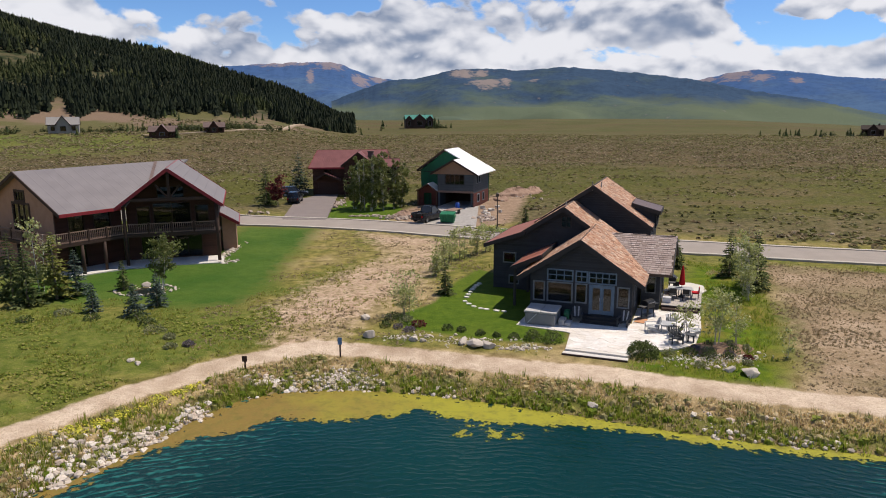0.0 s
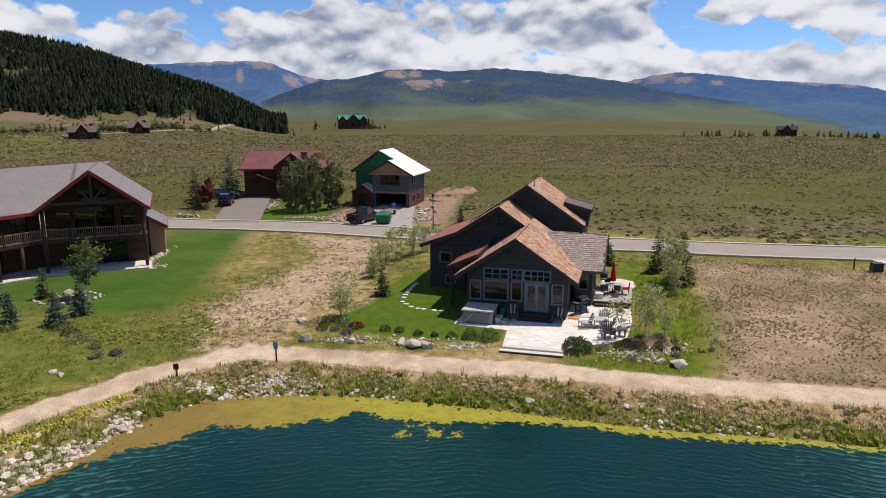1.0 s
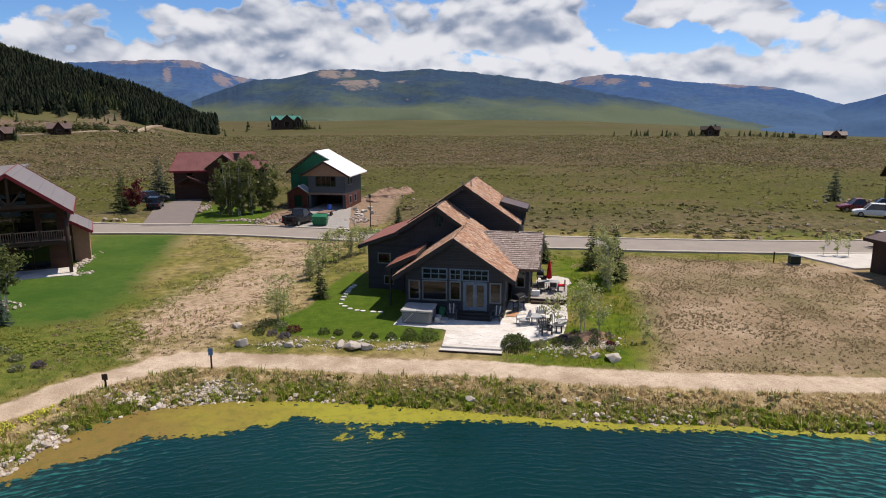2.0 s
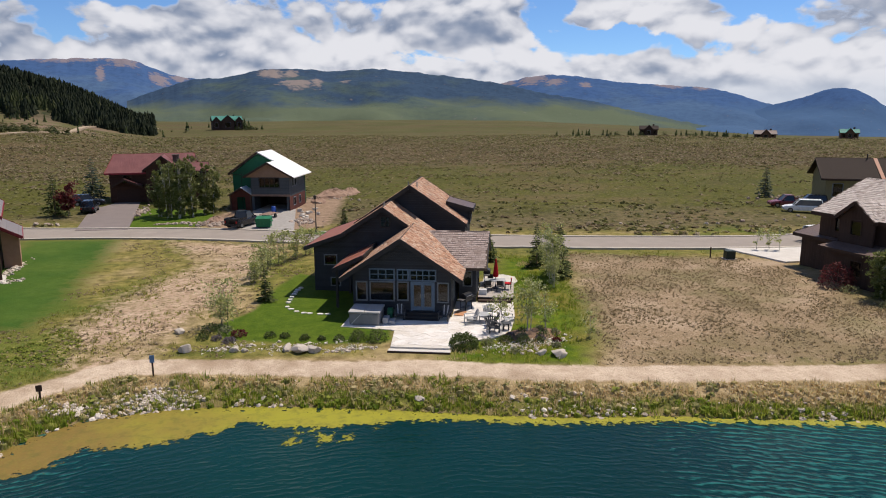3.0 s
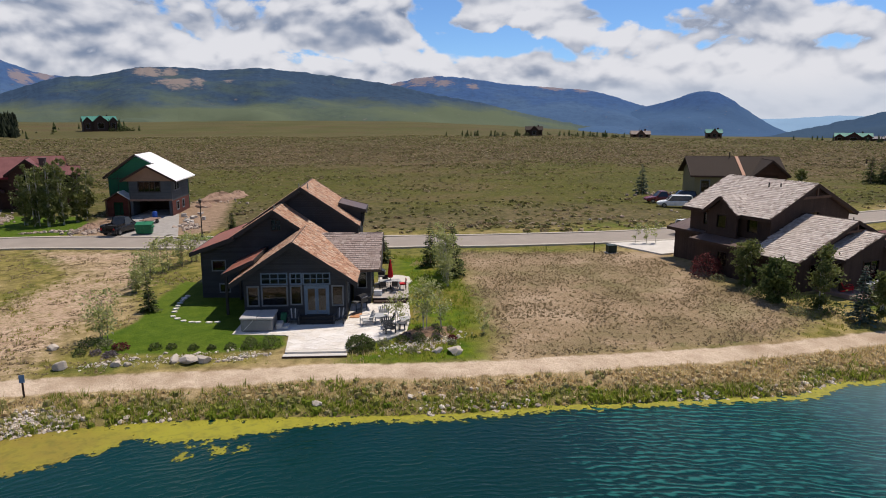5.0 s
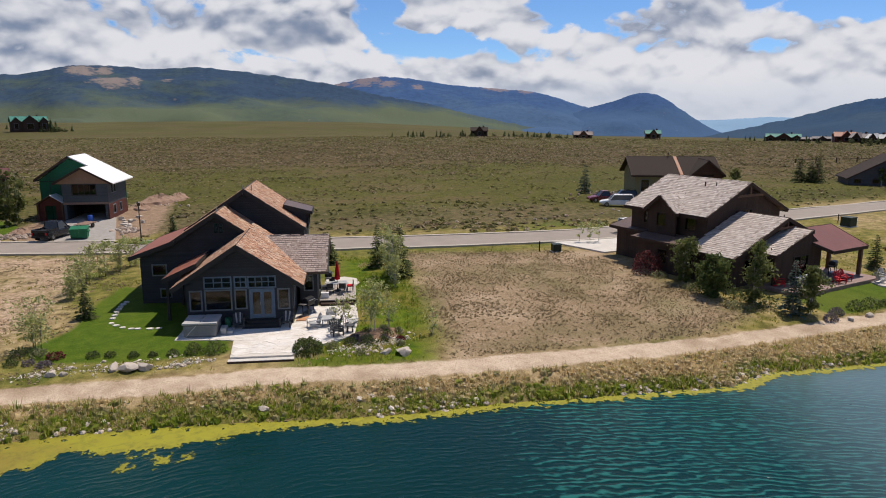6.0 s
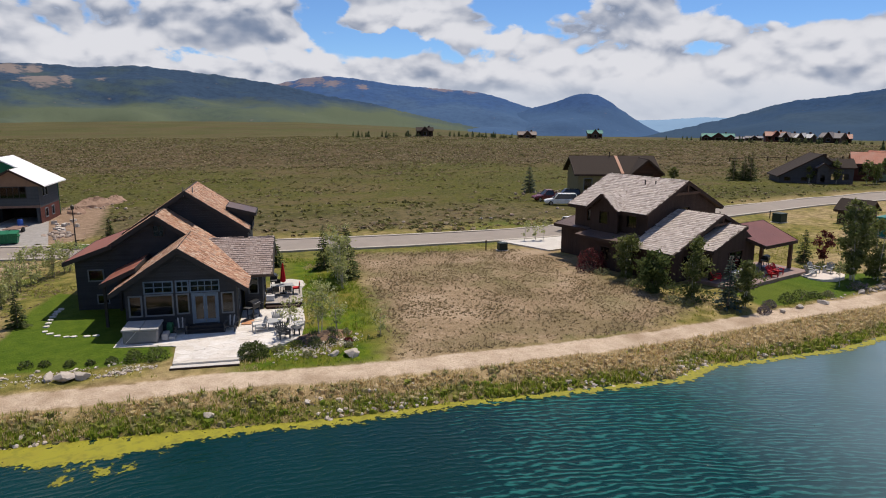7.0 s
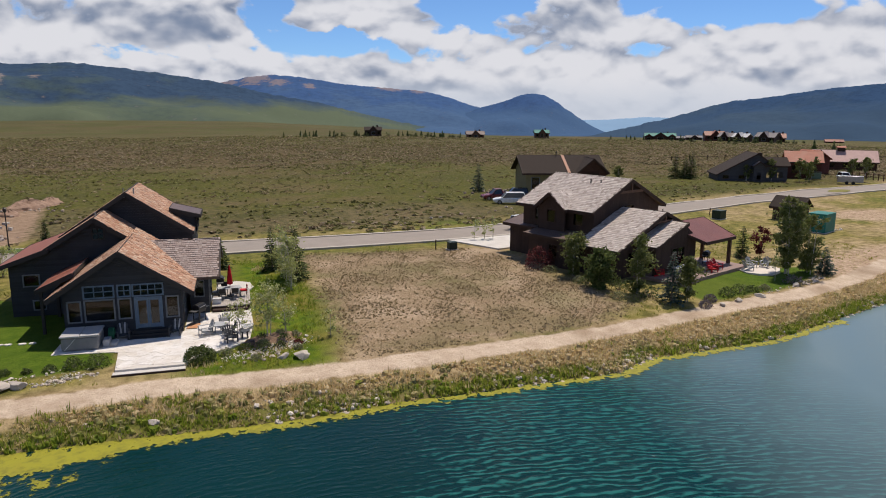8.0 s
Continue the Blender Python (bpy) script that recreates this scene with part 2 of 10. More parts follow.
M_RED_METAL = ribbed("red_metal_roof", (0.140, 0.050, 0.050), (0.185, 0.074, 0.072), 0.45)
M_RUST_METAL = ribbed("rusty_red_metal", (0.22, 0.075, 0.05), (0.30, 0.12, 0.085), 0.5, rough=0.55)
M_GREY_METAL = ribbed("grey_metal_roof", (0.160, 0.146, 0.152), (0.190, 0.175, 0.181), 0.9, rough=0.65, spec=0.2)
M_WHITE_METAL = plain("white_roof_membrane", (0.78, 0.79, 0.80), (0.86, 0.86, 0.86), 1.5, rough=0.6)
M_DARK_METAL = ribbed("brown_metal_roof", (0.11, 0.075, 0.065), (0.15, 0.105, 0.09), 0.4, rough=0.45)
M_DARK_SHINGLE = plain("brown_asphalt_shingle", (0.022, 0.014, 0.011), (0.040, 0.026, 0.020), 5, 0.9, bump=0.5)
M_BROWN_LOG = siding("brown_log_siding", (0.046, 0.020, 0.013), (0.070, 0.031, 0.020), 0.25, depth=0.9)
M_BROWN_DARK = siding("dark_brown_siding", (0.038, 0.022, 0.017), (0.062, 0.037, 0.028), 0.3, True)
M_STUCCO = plain("tan_stucco", (0.36, 0.205, 0.13), (0.44, 0.26, 0.17), 1.5, 0.9, grain=50)
M_RED_FASCIA = plain("red_fascia", (0.24, 0.022, 0.030), (0.31, 0.032, 0.042), rough=0.5)
M_TIMBER = plain("brown_timber", (0.10, 0.055, 0.035), (0.16, 0.09, 0.058), 4)
M_TIMBER_DARK = plain("dark_timber", (0.040, 0.023, 0.017), (0.062, 0.036, 0.026), 4)
M_RAIL = plain("grey_brown_rail", (0.20, 0.125, 0.095), (0.28, 0.19, 0.15), 4)
M_GREEN_SHEATH = plain("green_sheathing", (0.008, 0.090, 0.046), (0.014, 0.125, 0.062), 0.6, 0.7)
M_SLATE = siding("slate_blue_siding", (0.052, 0.064, 0.076), (0.072, 0.084, 0.096), 0.2)
M_TAN_BOARD = plain("tan_board", (0.25, 0.155, 0.10), (0.31, 0.20, 0.135), 1.2)
M_RED_SIDING = siding("red_brown_siding", (0.085, 0.024, 0.018), (0.12, 0.036, 0.027), 0.25)
M_OLIVE = plain("olive_stucco", (0.20, 0.175, 0.09), (0.25, 0.22, 0.12), 1.5, 0.9)
M_CONCRETE = plain("pale_concrete", (0.52, 0.49, 0.45), (0.64, 0.61, 0.57), 0.8, 0.85)
M_STEEL = plain("grey_steel", (0.25, 0.25, 0.26), (0.36, 0.36, 0.37), rough=0.4, metal=0.8)
M_BLACK = plain("black_paint", (0.012, 0.012, 0.013), (0.022, 0.022, 0.024), rough=0.4)
M_DARK_WOOD_DOOR = plain("dark_door", (0.045, 0.022, 0.016), (0.07, 0.035, 0.025))
M_ROCK = stone_mix("boulder_rock", [(0.40, 0.33, 0.27), (0.56, 0.49, 0.41), (0.30, 0.25, 0.21), (0.66, 0.60, 0.53), (0.48, 0.38, 0.31)])
M_PINK_ROCK = stone_mix("rubble_rock", [(0.26, 0.195, 0.155), (0.36, 0.28, 0.23), (0.46, 0.39, 0.33), (0.22, 0.165, 0.13)])
M_BARK = plain("grey_bark", (0.16, 0.13, 0.10), (0.30, 0.26, 0.21), 6)
M_BIRCH = plain("pale_aspen_bark", (0.42, 0.40, 0.34), (0.55, 0.52, 0.45), 8)
M_ASPEN = islands("aspen_leaves", [(0.085, 0.112, 0.027), (0.17, 0.195, 0.055), (0.12, 0.148, 0.036), (0.27, 0.275, 0.11)], 0.55, spec=0.4, translucent=0.45)
M_PALE_LEAF = islands("silvery_leaves", [(0.26, 0.30, 0.085), (0.44, 0.46, 0.19), (0.34, 0.37, 0.12), (0.58, 0.58, 0.34)], 0.55, spec=0.4, translucent=0.45)
M_SPRUCE = islands("green_spruce_needles", [(0.040, 0.062, 0.020), (0.095, 0.125, 0.038), (0.17, 0.19, 0.065)], 0.75, translucent=0.35)
M_SPRUCE_BLUE = islands("blue_spruce_needles", [(0.040, 0.068, 0.050), (0.085, 0.12, 0.092), (0.14, 0.18, 0.145)], 0.75, translucent=0.35)
M_SPRUCE_GOLD = islands("yellow_green_spruce_needles", [(0.10, 0.115, 0.025), (0.19, 0.20, 0.045), (0.27, 0.265, 0.07)], 0.75, translucent=0.35)
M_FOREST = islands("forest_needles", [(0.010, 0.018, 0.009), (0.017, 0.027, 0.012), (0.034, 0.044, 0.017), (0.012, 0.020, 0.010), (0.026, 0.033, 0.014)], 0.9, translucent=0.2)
M_GROVE = islands("young_grove_leaves", [(0.036, 0.050, 0.015), (0.060, 0.075, 0.022), (0.090, 0.098, 0.034)], 0.8, translucent=0.3)
M_SHRUB = islands("shrub_leaves", [(0.060, 0.088, 0.024), (0.10, 0.135, 0.038), (0.16, 0.19, 0.06)], 0.7, translucent=0.4)
M_SHRUB_PALE = islands("grey_green_shrub", [(0.16, 0.18, 0.085), (0.25, 0.26, 0.13), (0.32, 0.32, 0.18)], 0.8, translucent=0.4)
M_SHRUB_RED = islands("purple_red_shrub", [(0.11, 0.022, 0.024), (0.17, 0.035, 0.036), (0.09, 0.03, 0.024)], 0.7, translucent=0.35)
M_LAVENDER = islands("lavender_shrub", [(0.14, 0.12, 0.14), (0.21, 0.17, 0.19), (0.12, 0.12, 0.085)], 0.8, translucent=0.35)
# the darkest tones here put shade within each bush into its leaf colour
M_SAGE = islands("sagebrush", [(0.050, 0.040, 0.018), (0.200, 0.155, 0.088), (0.310, 0.250, 0.155), (0.420, 0.350, 0.240), (0.130, 0.090, 0.046)], 0.95, grain=5.0, spread=0.4, translucent=0.45)
M_SAGE_GREEN = islands("green_sagebrush", [(0.036, 0.040, 0.012), (0.120, 0.122, 0.034), (0.200, 0.194, 0.070), (0.300, 0.280, 0.135), (0.080, 0.078, 0.024)], 0.95, grain=5.0, spread=0.4, translucent=0.45)
M_TUSSOCK = islands("tussock_grass", [(0.19, 0.20, 0.052), (0.29, 0.29, 0.095), (0.40, 0.37, 0.17), (0.52, 0.43, 0.23)], 0.85, translucent=0.45)
M_BUNCH = islands("bunch_grass", [(0.185, 0.138, 0.080), (0.250, 0.190, 0.115), (0.330, 0.255, 0.165), (0.190, 0.155, 0.078)], 0.95, grain=14.0, spread=0.5, translucent=0.3)
M_DRY_TUFT = islands("dry_tufts", [(0.25, 0.185, 0.095), (0.35, 0.265, 0.15), (0.46, 0.36, 0.22), (0.23, 0.20, 0.085)], 0.9, translucent=0.45)
M_STRAW = islands("straw_grass", [(0.50, 0.37, 0.18), (0.66, 0.52, 0.30), (0.74, 0.61, 0.38), (0.44, 0.38, 0.13)], 0.85, translucent=0.5)
M_GRASS = islands("tall_grass", [(0.135, 0.205, 0.018), (0.22, 0.295, 0.030), (0.31, 0.35, 0.052), (0.42, 0.39, 0.12)], 0.8, translucent=0.5)
M_MEADOW = islands("meadow_grass", [(0.16, 0.19, 0.024), (0.25, 0.27, 0.04), (0.34, 0.32, 0.07), (0.46, 0.38, 0.15)], 0.8, translucent=0.5)
M_WEED = islands("bank_weed_leaves", [(0.13, 0.19, 0.022), (0.21, 0.26, 0.035), (0.30, 0.32, 0.06), (0.42, 0.36, 0.13)], 0.75, translucent=0.45)
M_YELLOW = islands("yellow_flowers", [(0.66, 0.58, 0.06), (0.52, 0.47, 0.05), (0.18, 0.22, 0.03), (0.60, 0.54, 0.06)], 0.7)


# ---- geometry helpers ----
class Mesh:
    """Gathers vertices and faces, and is linked as one mesh."""

    def __init__(self):
        self.v, self.f = [], []

    def add(self, verts, faces):
        k = len(self.v)
        self.v.extend(tuple(p) for p in verts)
        self.f.extend(tuple(i + k for i in f) for f in faces)
        return self

    def box(self, x0, x1, y0, y1, z0, z1, m=None):
        p = [Vector((x, y, z)) for z in (z0, z1) for y in (y0, y1) for x in (x0, x1)]
        if m is not None:
            p = [m @ q for q in p]
        return self.add(p, [(0, 2, 3, 1), (4, 5, 7, 6), (0, 1, 5, 4), (2, 6, 7, 3), (0, 4, 6, 2), (1, 3, 7, 5)])

    def beam(self, a, b, w, h=None, up=(0, 0, 1)):
        """A squared bar from a to b."""
        a, b, h = Vector(a), Vector(b), h or w
        d = (b - a).normalized()
        side = d.cross(Vector(up))
        side = side.normalized() if side.length > 1e-4 else Vector((1, 0, 0))
        top = side.cross(d).normalized()
        p = [e + side * sx * w / 2 + top * sz * h / 2 for e in (a, b) for sz in (-1, 1) for sx in (-1, 1)]
        return self.add(p, [(0, 2, 3, 1), (4, 5, 7, 6), (0, 1, 5, 4), (2, 6, 7, 3), (0, 4, 6, 2), (1, 3, 7, 5)])

    def tube(self, a, b, r0, r1=None, n=8, caps=True):
        a, b, r1 = Vector(a), Vector(b), r0 if r1 is None else r1
        d = (b - a).normalized()
        s = d.orthogonal().normalized()
        t = d.cross(s)
        ring = [(math.cos(2 * math.pi * i / n), math.sin(2 * math.pi * i / n)) for i in range(n)]
        p = [a + (s * c + t * e) * r0 for c, e in ring] + [b + (s * c + t * e) * r1 for c, e in ring]
        f = [(i, (i + 1) % n, n + (i + 1) % n, n + i) for i in range(n)]
        if caps:
            f += [tuple(range(n))[::-1], tuple(range(n, 2 * n))]
        return self.add(p, f)

    def lathe(self, profile, n=12, c=(0, 0, 0)):
        """A turned form from (radius, height) pairs."""
        c = Vector(c)
        p = [c + Vector((r * math.cos(2 * math.pi * i / n), r * math.sin(2 * math.pi * i / n), z)) for r, z in profile for i in range(n)]
        f = [(k * n + i, k * n + (i + 1) % n, (k + 1) * n + (i + 1) % n, (k + 1) * n + i) for k in range(len(profile) - 1) for i in range(n)]
        f += [tuple(range(n))[::-1], tuple(range((len(profile) - 1) * n, len(profile) * n))]
        return self.add(p, f)

    def prism(self, poly, z0, z1):
        """An upright prism over a polygon of (x, y); z1 may be a function."""
        n = len(poly)
        p = [(x, y, z0) for x, y in poly] + [(x, y, z1) for x, y in poly]
        return self.add(p, [tuple(range(n))[::-1], tuple(range(n, 2 * n))] + [(i, (i + 1) % n, n + (i + 1) % n, n + i) for i in range(n)])

    def slab(self, pts, thick, down=(0, 0, -1)):
        """A plate: a planar polygon and its copy lowered by thick."""
        n, d = len(pts), Vector(down) * thick
        p = [Vector(q) for q in pts] + [Vector(q) + d for q in pts]
        return self.add(p, [tuple(range(n)), tuple(range(n, 2 * n))[::-1]] + [(i, n + i, n + (i + 1) % n, (i + 1) % n) for i in range(n)])

    def rock(self, c, r, rng, squash=0.7):
        """An uneven boulder."""
        g = (1 + 5**0.5) / 2
        base = [(-1, g, 0), (1, g, 0), (-1, -g, 0), (1, -g, 0), (0, -1, g), (0, 1, g), (0, -1, -g), (0, 1, -g), (g, 0, -1), (g, 0, 1), (-g, 0, -1), (-g, 0, 1)]
        tri = [(0, 11, 5), (0, 5, 1), (0, 1, 7), (0, 7, 10), (0, 10, 11), (1, 5, 9), (5, 11, 4), (11, 10, 2), (10, 7, 6), (7, 1, 8),
               (3, 9, 4), (3, 4, 2), (3, 2, 6), (3, 6, 8), (3, 8, 9), (4, 9, 5), (2, 4, 11), (6, 2, 10), (8, 6, 7), (9, 8, 1)]
        a = rng.uniform(0, 6.28)
        sx, sy, sz = rng.uniform(0.75, 1.25), rng.uniform(0.7, 1.1), squash * rng.uniform(0.8, 1.2)
        out = []
        for x, y, z in base:
            k = r / 1.9 * rng.uniform(0.82, 1.18)
            x, y, z = x * k * sx, y * k * sy, z * k * sz
            out.append((c[0] + x * math.cos(a) - y * math.sin(a), c[1] + x * math.sin(a) + y * math.cos(a), c[2] + z))
        return self.add(out, tri)

    def obj(self, name, material, parent=None, label="", smooth=False):
        me = bpy.data.meshes.new(name)
        me.from_pydata([tuple(p) for p in self.v], [], self.f)
        me.materials.append(material)
        if smooth:
            me.polygons.foreach_set("use_smooth", [True] * len(me.polygons))
        me.update()
        ob = new(name, me)
        if parent is not None:
            ob.parent = parent
        if label:
            ob["label"] = label
        return ob


def part(name, m, material, parent, label="", smooth=False):
    return m.obj(name, material, parent, label, smooth)


def thing(name, m, label, category, group="", kind=""):
    ob = new(name)
    ob.empty_display_size = 0.3
    ob.matrix_world = m
    return tagged(ob, label, category, group, kind)


def raw_mesh(name, verts, faces, material, smooth=False):
    """Large meshes straight from arrays; faces is an (n, 3) or (n, 4) array."""
    me = bpy.data.meshes.new(name)
    k = faces.shape[1]
    me.vertices.add(len(verts))
    me.vertices.foreach_set("co", np.asarray(verts, np.float32).ravel())
    me.loops.add(faces.size)
    me.loops.foreach_set("vertex_index", np.asarray(faces, np.int32).ravel())
    me.polygons.add(len(faces))
    me.polygons.foreach_set("loop_start", np.arange(0, faces.size, k, dtype=np.int32))
    me.polygons.foreach_set("use_smooth", np.full(len(faces), smooth))
    me.materials.append(material)
    me.update(calc_edges=True)
    return new(name, me)


def bevel(ob, width=0.03, segments=2):
    mod = ob.modifiers.new("bevel", "BEVEL")
    mod.width, mod.segments, mod.limit_method = width, segments, "ANGLE"
    return ob


# ---- the lie of the land ----
def vnoise(x, y, size, seed=0):
    """Smooth value noise in 0..1 on a lattice of the given size."""
    x, y = np.asarray(x, float) / size + 500, np.asarray(y, float) / size + 500
    i, j = np.floor(x).astype(np.int64), np.floor(y).astype(np.int64)
    a, b = x - i, y - j
    a, b = a * a * (3 - 2 * a), b * b * (3 - 2 * b)

    def h(p, q):
        k = (p * 374761393 + q * 668265263 + seed * 974634533) & 0x7FFFFFFF
        k = ((k ^ (k >> 13)) * 1274126177) & 0x7FFFFFFF
        return ((k ^ (k >> 16)) & 0xFFFF) / 65535.0

    return (h(i, j) * (1 - a) + h(i + 1, j) * a) * (1 - b) + (h(i, j + 1) * (1 - a) + h(i + 1, j + 1) * a) * b


def seg_dist(x, y, line):
    """Distance to an open line of points."""
    best = np.full(np.shape(x), 1e9)
    for (ax, ay), (bx, by) in zip(line[:-1], line[1:]):
        dx, dy = bx - ax, by - ay
        t = np.clip(((x - ax) * dx + (y - ay) * dy) / (dx * dx + dy * dy), 0, 1)
        best = np.minimum(best, np.hypot(x - ax - t * dx, y - ay - t * dy))
    return best


def inside(x, y, poly):
    """Signed distance to a closed polygon, positive inside."""
    d = seg_dist(x, y, list(poly) + [poly[0]])
    odd = np.zeros(np.shape(x), bool)
    for (ax, ay), (bx, by) in zip(poly, list(poly[1:]) + [poly[0]]):
        if ay != by:
            odd ^= ((ay > y) != (by > y)) & (x < (bx - ax) * (y - ay) / (by - ay) + ax)
    return np.where(odd, d, -d)


def step(v, a, b):
    t = np.clip((v - a) / (b - a), 0, 1)
    return t * t * (3 - 2 * t)


WATER_Z = -1.2
LAKE = [(-34, -60), (-32, -10), (-28, 8), (-22, 19), (-18.5, 24), (-16.9, 26.0), (-15.3, 28.3), (-13.5, 31.0), (-12.6, 33.2), (-11.2, 35.2), (-9.0, 36.6),
        (-5.2, 36.8), (-0.7, 36.0), (3.6, 34.5), (7.8, 32.9), (11.6, 31.3), (15.2, 30.1), (19.4, 29.1), (24.0, 27.5), (29.3, 25.8), (33.0, 24.5),
        (36.5, 25.0), (41.0, 23.6), (47.2, 21.9), (53.0, 21.6), (63.7, 21.0), (76, 19), (95, 13), (120, 0), (130, -40), (60, -85)]
TRAIL = [(-36, 12), (-28, 21), (-20.6, 29.4), (-16.4, 35.0), (-12.9, 39.0), (-8.2, 41.8), (-2.9, 40.6), (3.3, 38.6), (9.5, 36.9), (15.5, 34.4), (22.5, 32.3),
         (33.1, 29.5), (43.5, 27.8), (56.4, 25.8), (66, 25.2), (78, 26), (100, 22)]
ROAD = [(-120, 112), (-60, 99), (-40, 95.2), (-27, 91.6), (-15.9, 88.9), (-6.5, 85.9), (2.8, 81.2), (16, 75.3), (29.7, 70.0), (38.9, 66.9), (48.3, 64.2), (57, 62.4),
        (75, 61.4), (93, 61.4), (109.5, 61.0), (127, 59.6), (149, 55.6), (190, 46), (320, 20)]
LAWN_LODGE = [(-27.2, 87), (-15.8, 84.9), (-15.3, 75.5), (-15.3, 64.1), (-14.7, 55.6), (-15.6, 50.5), (-20.5, 49.9), (-25.9, 52.3), (-28.7, 50.8), (-36, 52), (-38, 60), (-26, 72), (-25, 84)]
LAWN_HOUSE = [(3.3, 61.9), (1.0, 56.6), (-0.8, 50.6), (-3.4, 47.5), (-2.6, 45.1), (2.7, 42.6), (7.9, 41.6), (9.0, 47.0), (9.0, 56)]
STRIP = [(24.0, 64.5), (26.5, 62.3), (27.5, 57.8), (24.9, 51.8), (21.6, 42.4), (18.5, 34.6), (13.3, 36.2), (10.3, 37.6), (11.8, 39.5), (16.2, 43.0), (19, 52.7)]
LAWN_RED = [(-16.2, 93.2), (-17.0, 112.4), (-7.4, 108.5), (-5.1, 97.5), (-7.0, 91.8)]
LAWN_TIMBER = [(50.2, 33.3), (61.1, 32.7), (68.9, 29.4), (64.8, 27.6), (57.1, 27.2), (48.9, 28.7)]
BARE_EAST = [(-12.7, 49.7), (-10.7, 57.4), (-4.5, 69.6), (-0.9, 71.0), (0.0, 62.8), (-2.6, 56.1), (-6.2, 45.4), (-8.0, 42.4), (-10.6, 41.1)]
BARE_ROAD = [(-9.8, 82.0), (2.5, 75.8), (-1.4, 66.0), (-5.5, 70.0)]
LOT = [(29.8, 63.6), (49.6, 54.8), (45.0, 39.0), (43.0, 31.5), (35.9, 30.2), (19.7, 34.0), (22.8, 42.0), (27.5, 55.4)]
BARE_WEST = [(64, 27.6), (70, 31), (77, 31.5), (88, 29.5), (96, 22), (80, 20), (70, 22.5)]
BARE_FAR = [(103, 42.5), (110, 45.5), (120, 41.5), (120, 37), (106, 36.5)]
DIRT_BUILD = [(-7.2, 92.5), (-5.3, 102.1), (-3, 108), (5.3, 108), (9.6, 119.0), (16.7, 128.2), (14.0, 112.8), (8.7, 88.4), (5.6, 86.3), (-3.0, 87.5)]
MEADOW = [(-45, 47), (-27.9, 47.8), (-18.4, 48.6), (-12.8, 49.7), (-10.1, 44.9), (-13.2, 40.9), (-17.2, 36.6), (-20.5, 31.6), (-40, 14)]
HILL_FORM = [(-75, 9.5), (-45, 8.2), (-31.6, 6.5), (-26.6, 5.1), (-19.0, 3.75), (-16.2, 2.75), (-12.8, 1.75), (-10.2, 0.75), (-7.5, -0.5)]


def height(x, y):
    """The height of the land."""
    x, y = np.asarray(x, float), np.asarray(y, float)
    d = inside(x, y, LAKE)
    r, b = np.hypot(x, y), np.degrees(np.arctan2(x, np.maximum(y, 1e-6)))
    ahead = (y > 40)
    z = np.interp(-d, [-25, -3, 0, 0.6, 2.2, 4, 7, 11], [-6, -2.3, -1.3, -1.02, -0.52, -0.32, -0.2, 0.0])
    z += step(-d, 0, 1.5) * step(40 - np.abs(r - 40), 0, 12) * 0.12 * (vnoise(x, y, 1.6, 3) - 0.5) * step(np.hypot(x - 11.5, y - 45), 10, 13)
    far = step(r, 95, 160) * ahead
    z += far * 1.3 * (vnoise(x, y, 55, 5) - 0.5) + step(r, 74, 110) * ahead * 0.35 * (vnoise(x, y, 9, 6) - 0.5)
    z += ahead * (6.0 * step(r, 220, 345) * step(-b, 6, 17) + np.interp(b, [-20, 8, 22, 30, 40, 52], [4.5, 6.8, 6.2, 0.8, -8.0, -8.5]) * step(r, 400, 720) - 1.6 * step(r, 415, 480) - 140 * step(r, 715, 2300) * step(b, -12, 4))
    crest = np.interp(b, [p for p, _ in HILL_FORM], [e for _, e in HILL_FORM])
    crest = np.maximum(np.tan(np.radians(crest)) * 760 + 14.5 - 7, 0) * (b < -7) * ahead
    rise = step(r, 365, 780) ** 0.85
    z += np.maximum(crest - 6, 0) * rise * (1 + 0.10 * (vnoise(x, y, 70, 8) - 0.5) * step(crest, 5, 25))
    return z


def ground_z(x, y):
    return float(height(np.array([x]), np.array([y]))[0])


def spaced(lo, hi, fine, start, stop, grow=1.07, most=45.0):
    """Coordinates that are close-set from start to stop and widen outwards."""
    mid = list(np.arange(start, stop + 1e-6, fine))
    up, s = [mid[-1]], fine
    while up[-1] < hi:
        s = min(s * grow, most)
        up.append(up[-1] + s)
    down, s = [mid[0]], fine
    while down[-1] > lo:
        s = min(s * grow, most)
        down.append(down[-1] - s)
    return np.array(down[:0:-1] + mid + up[1:])


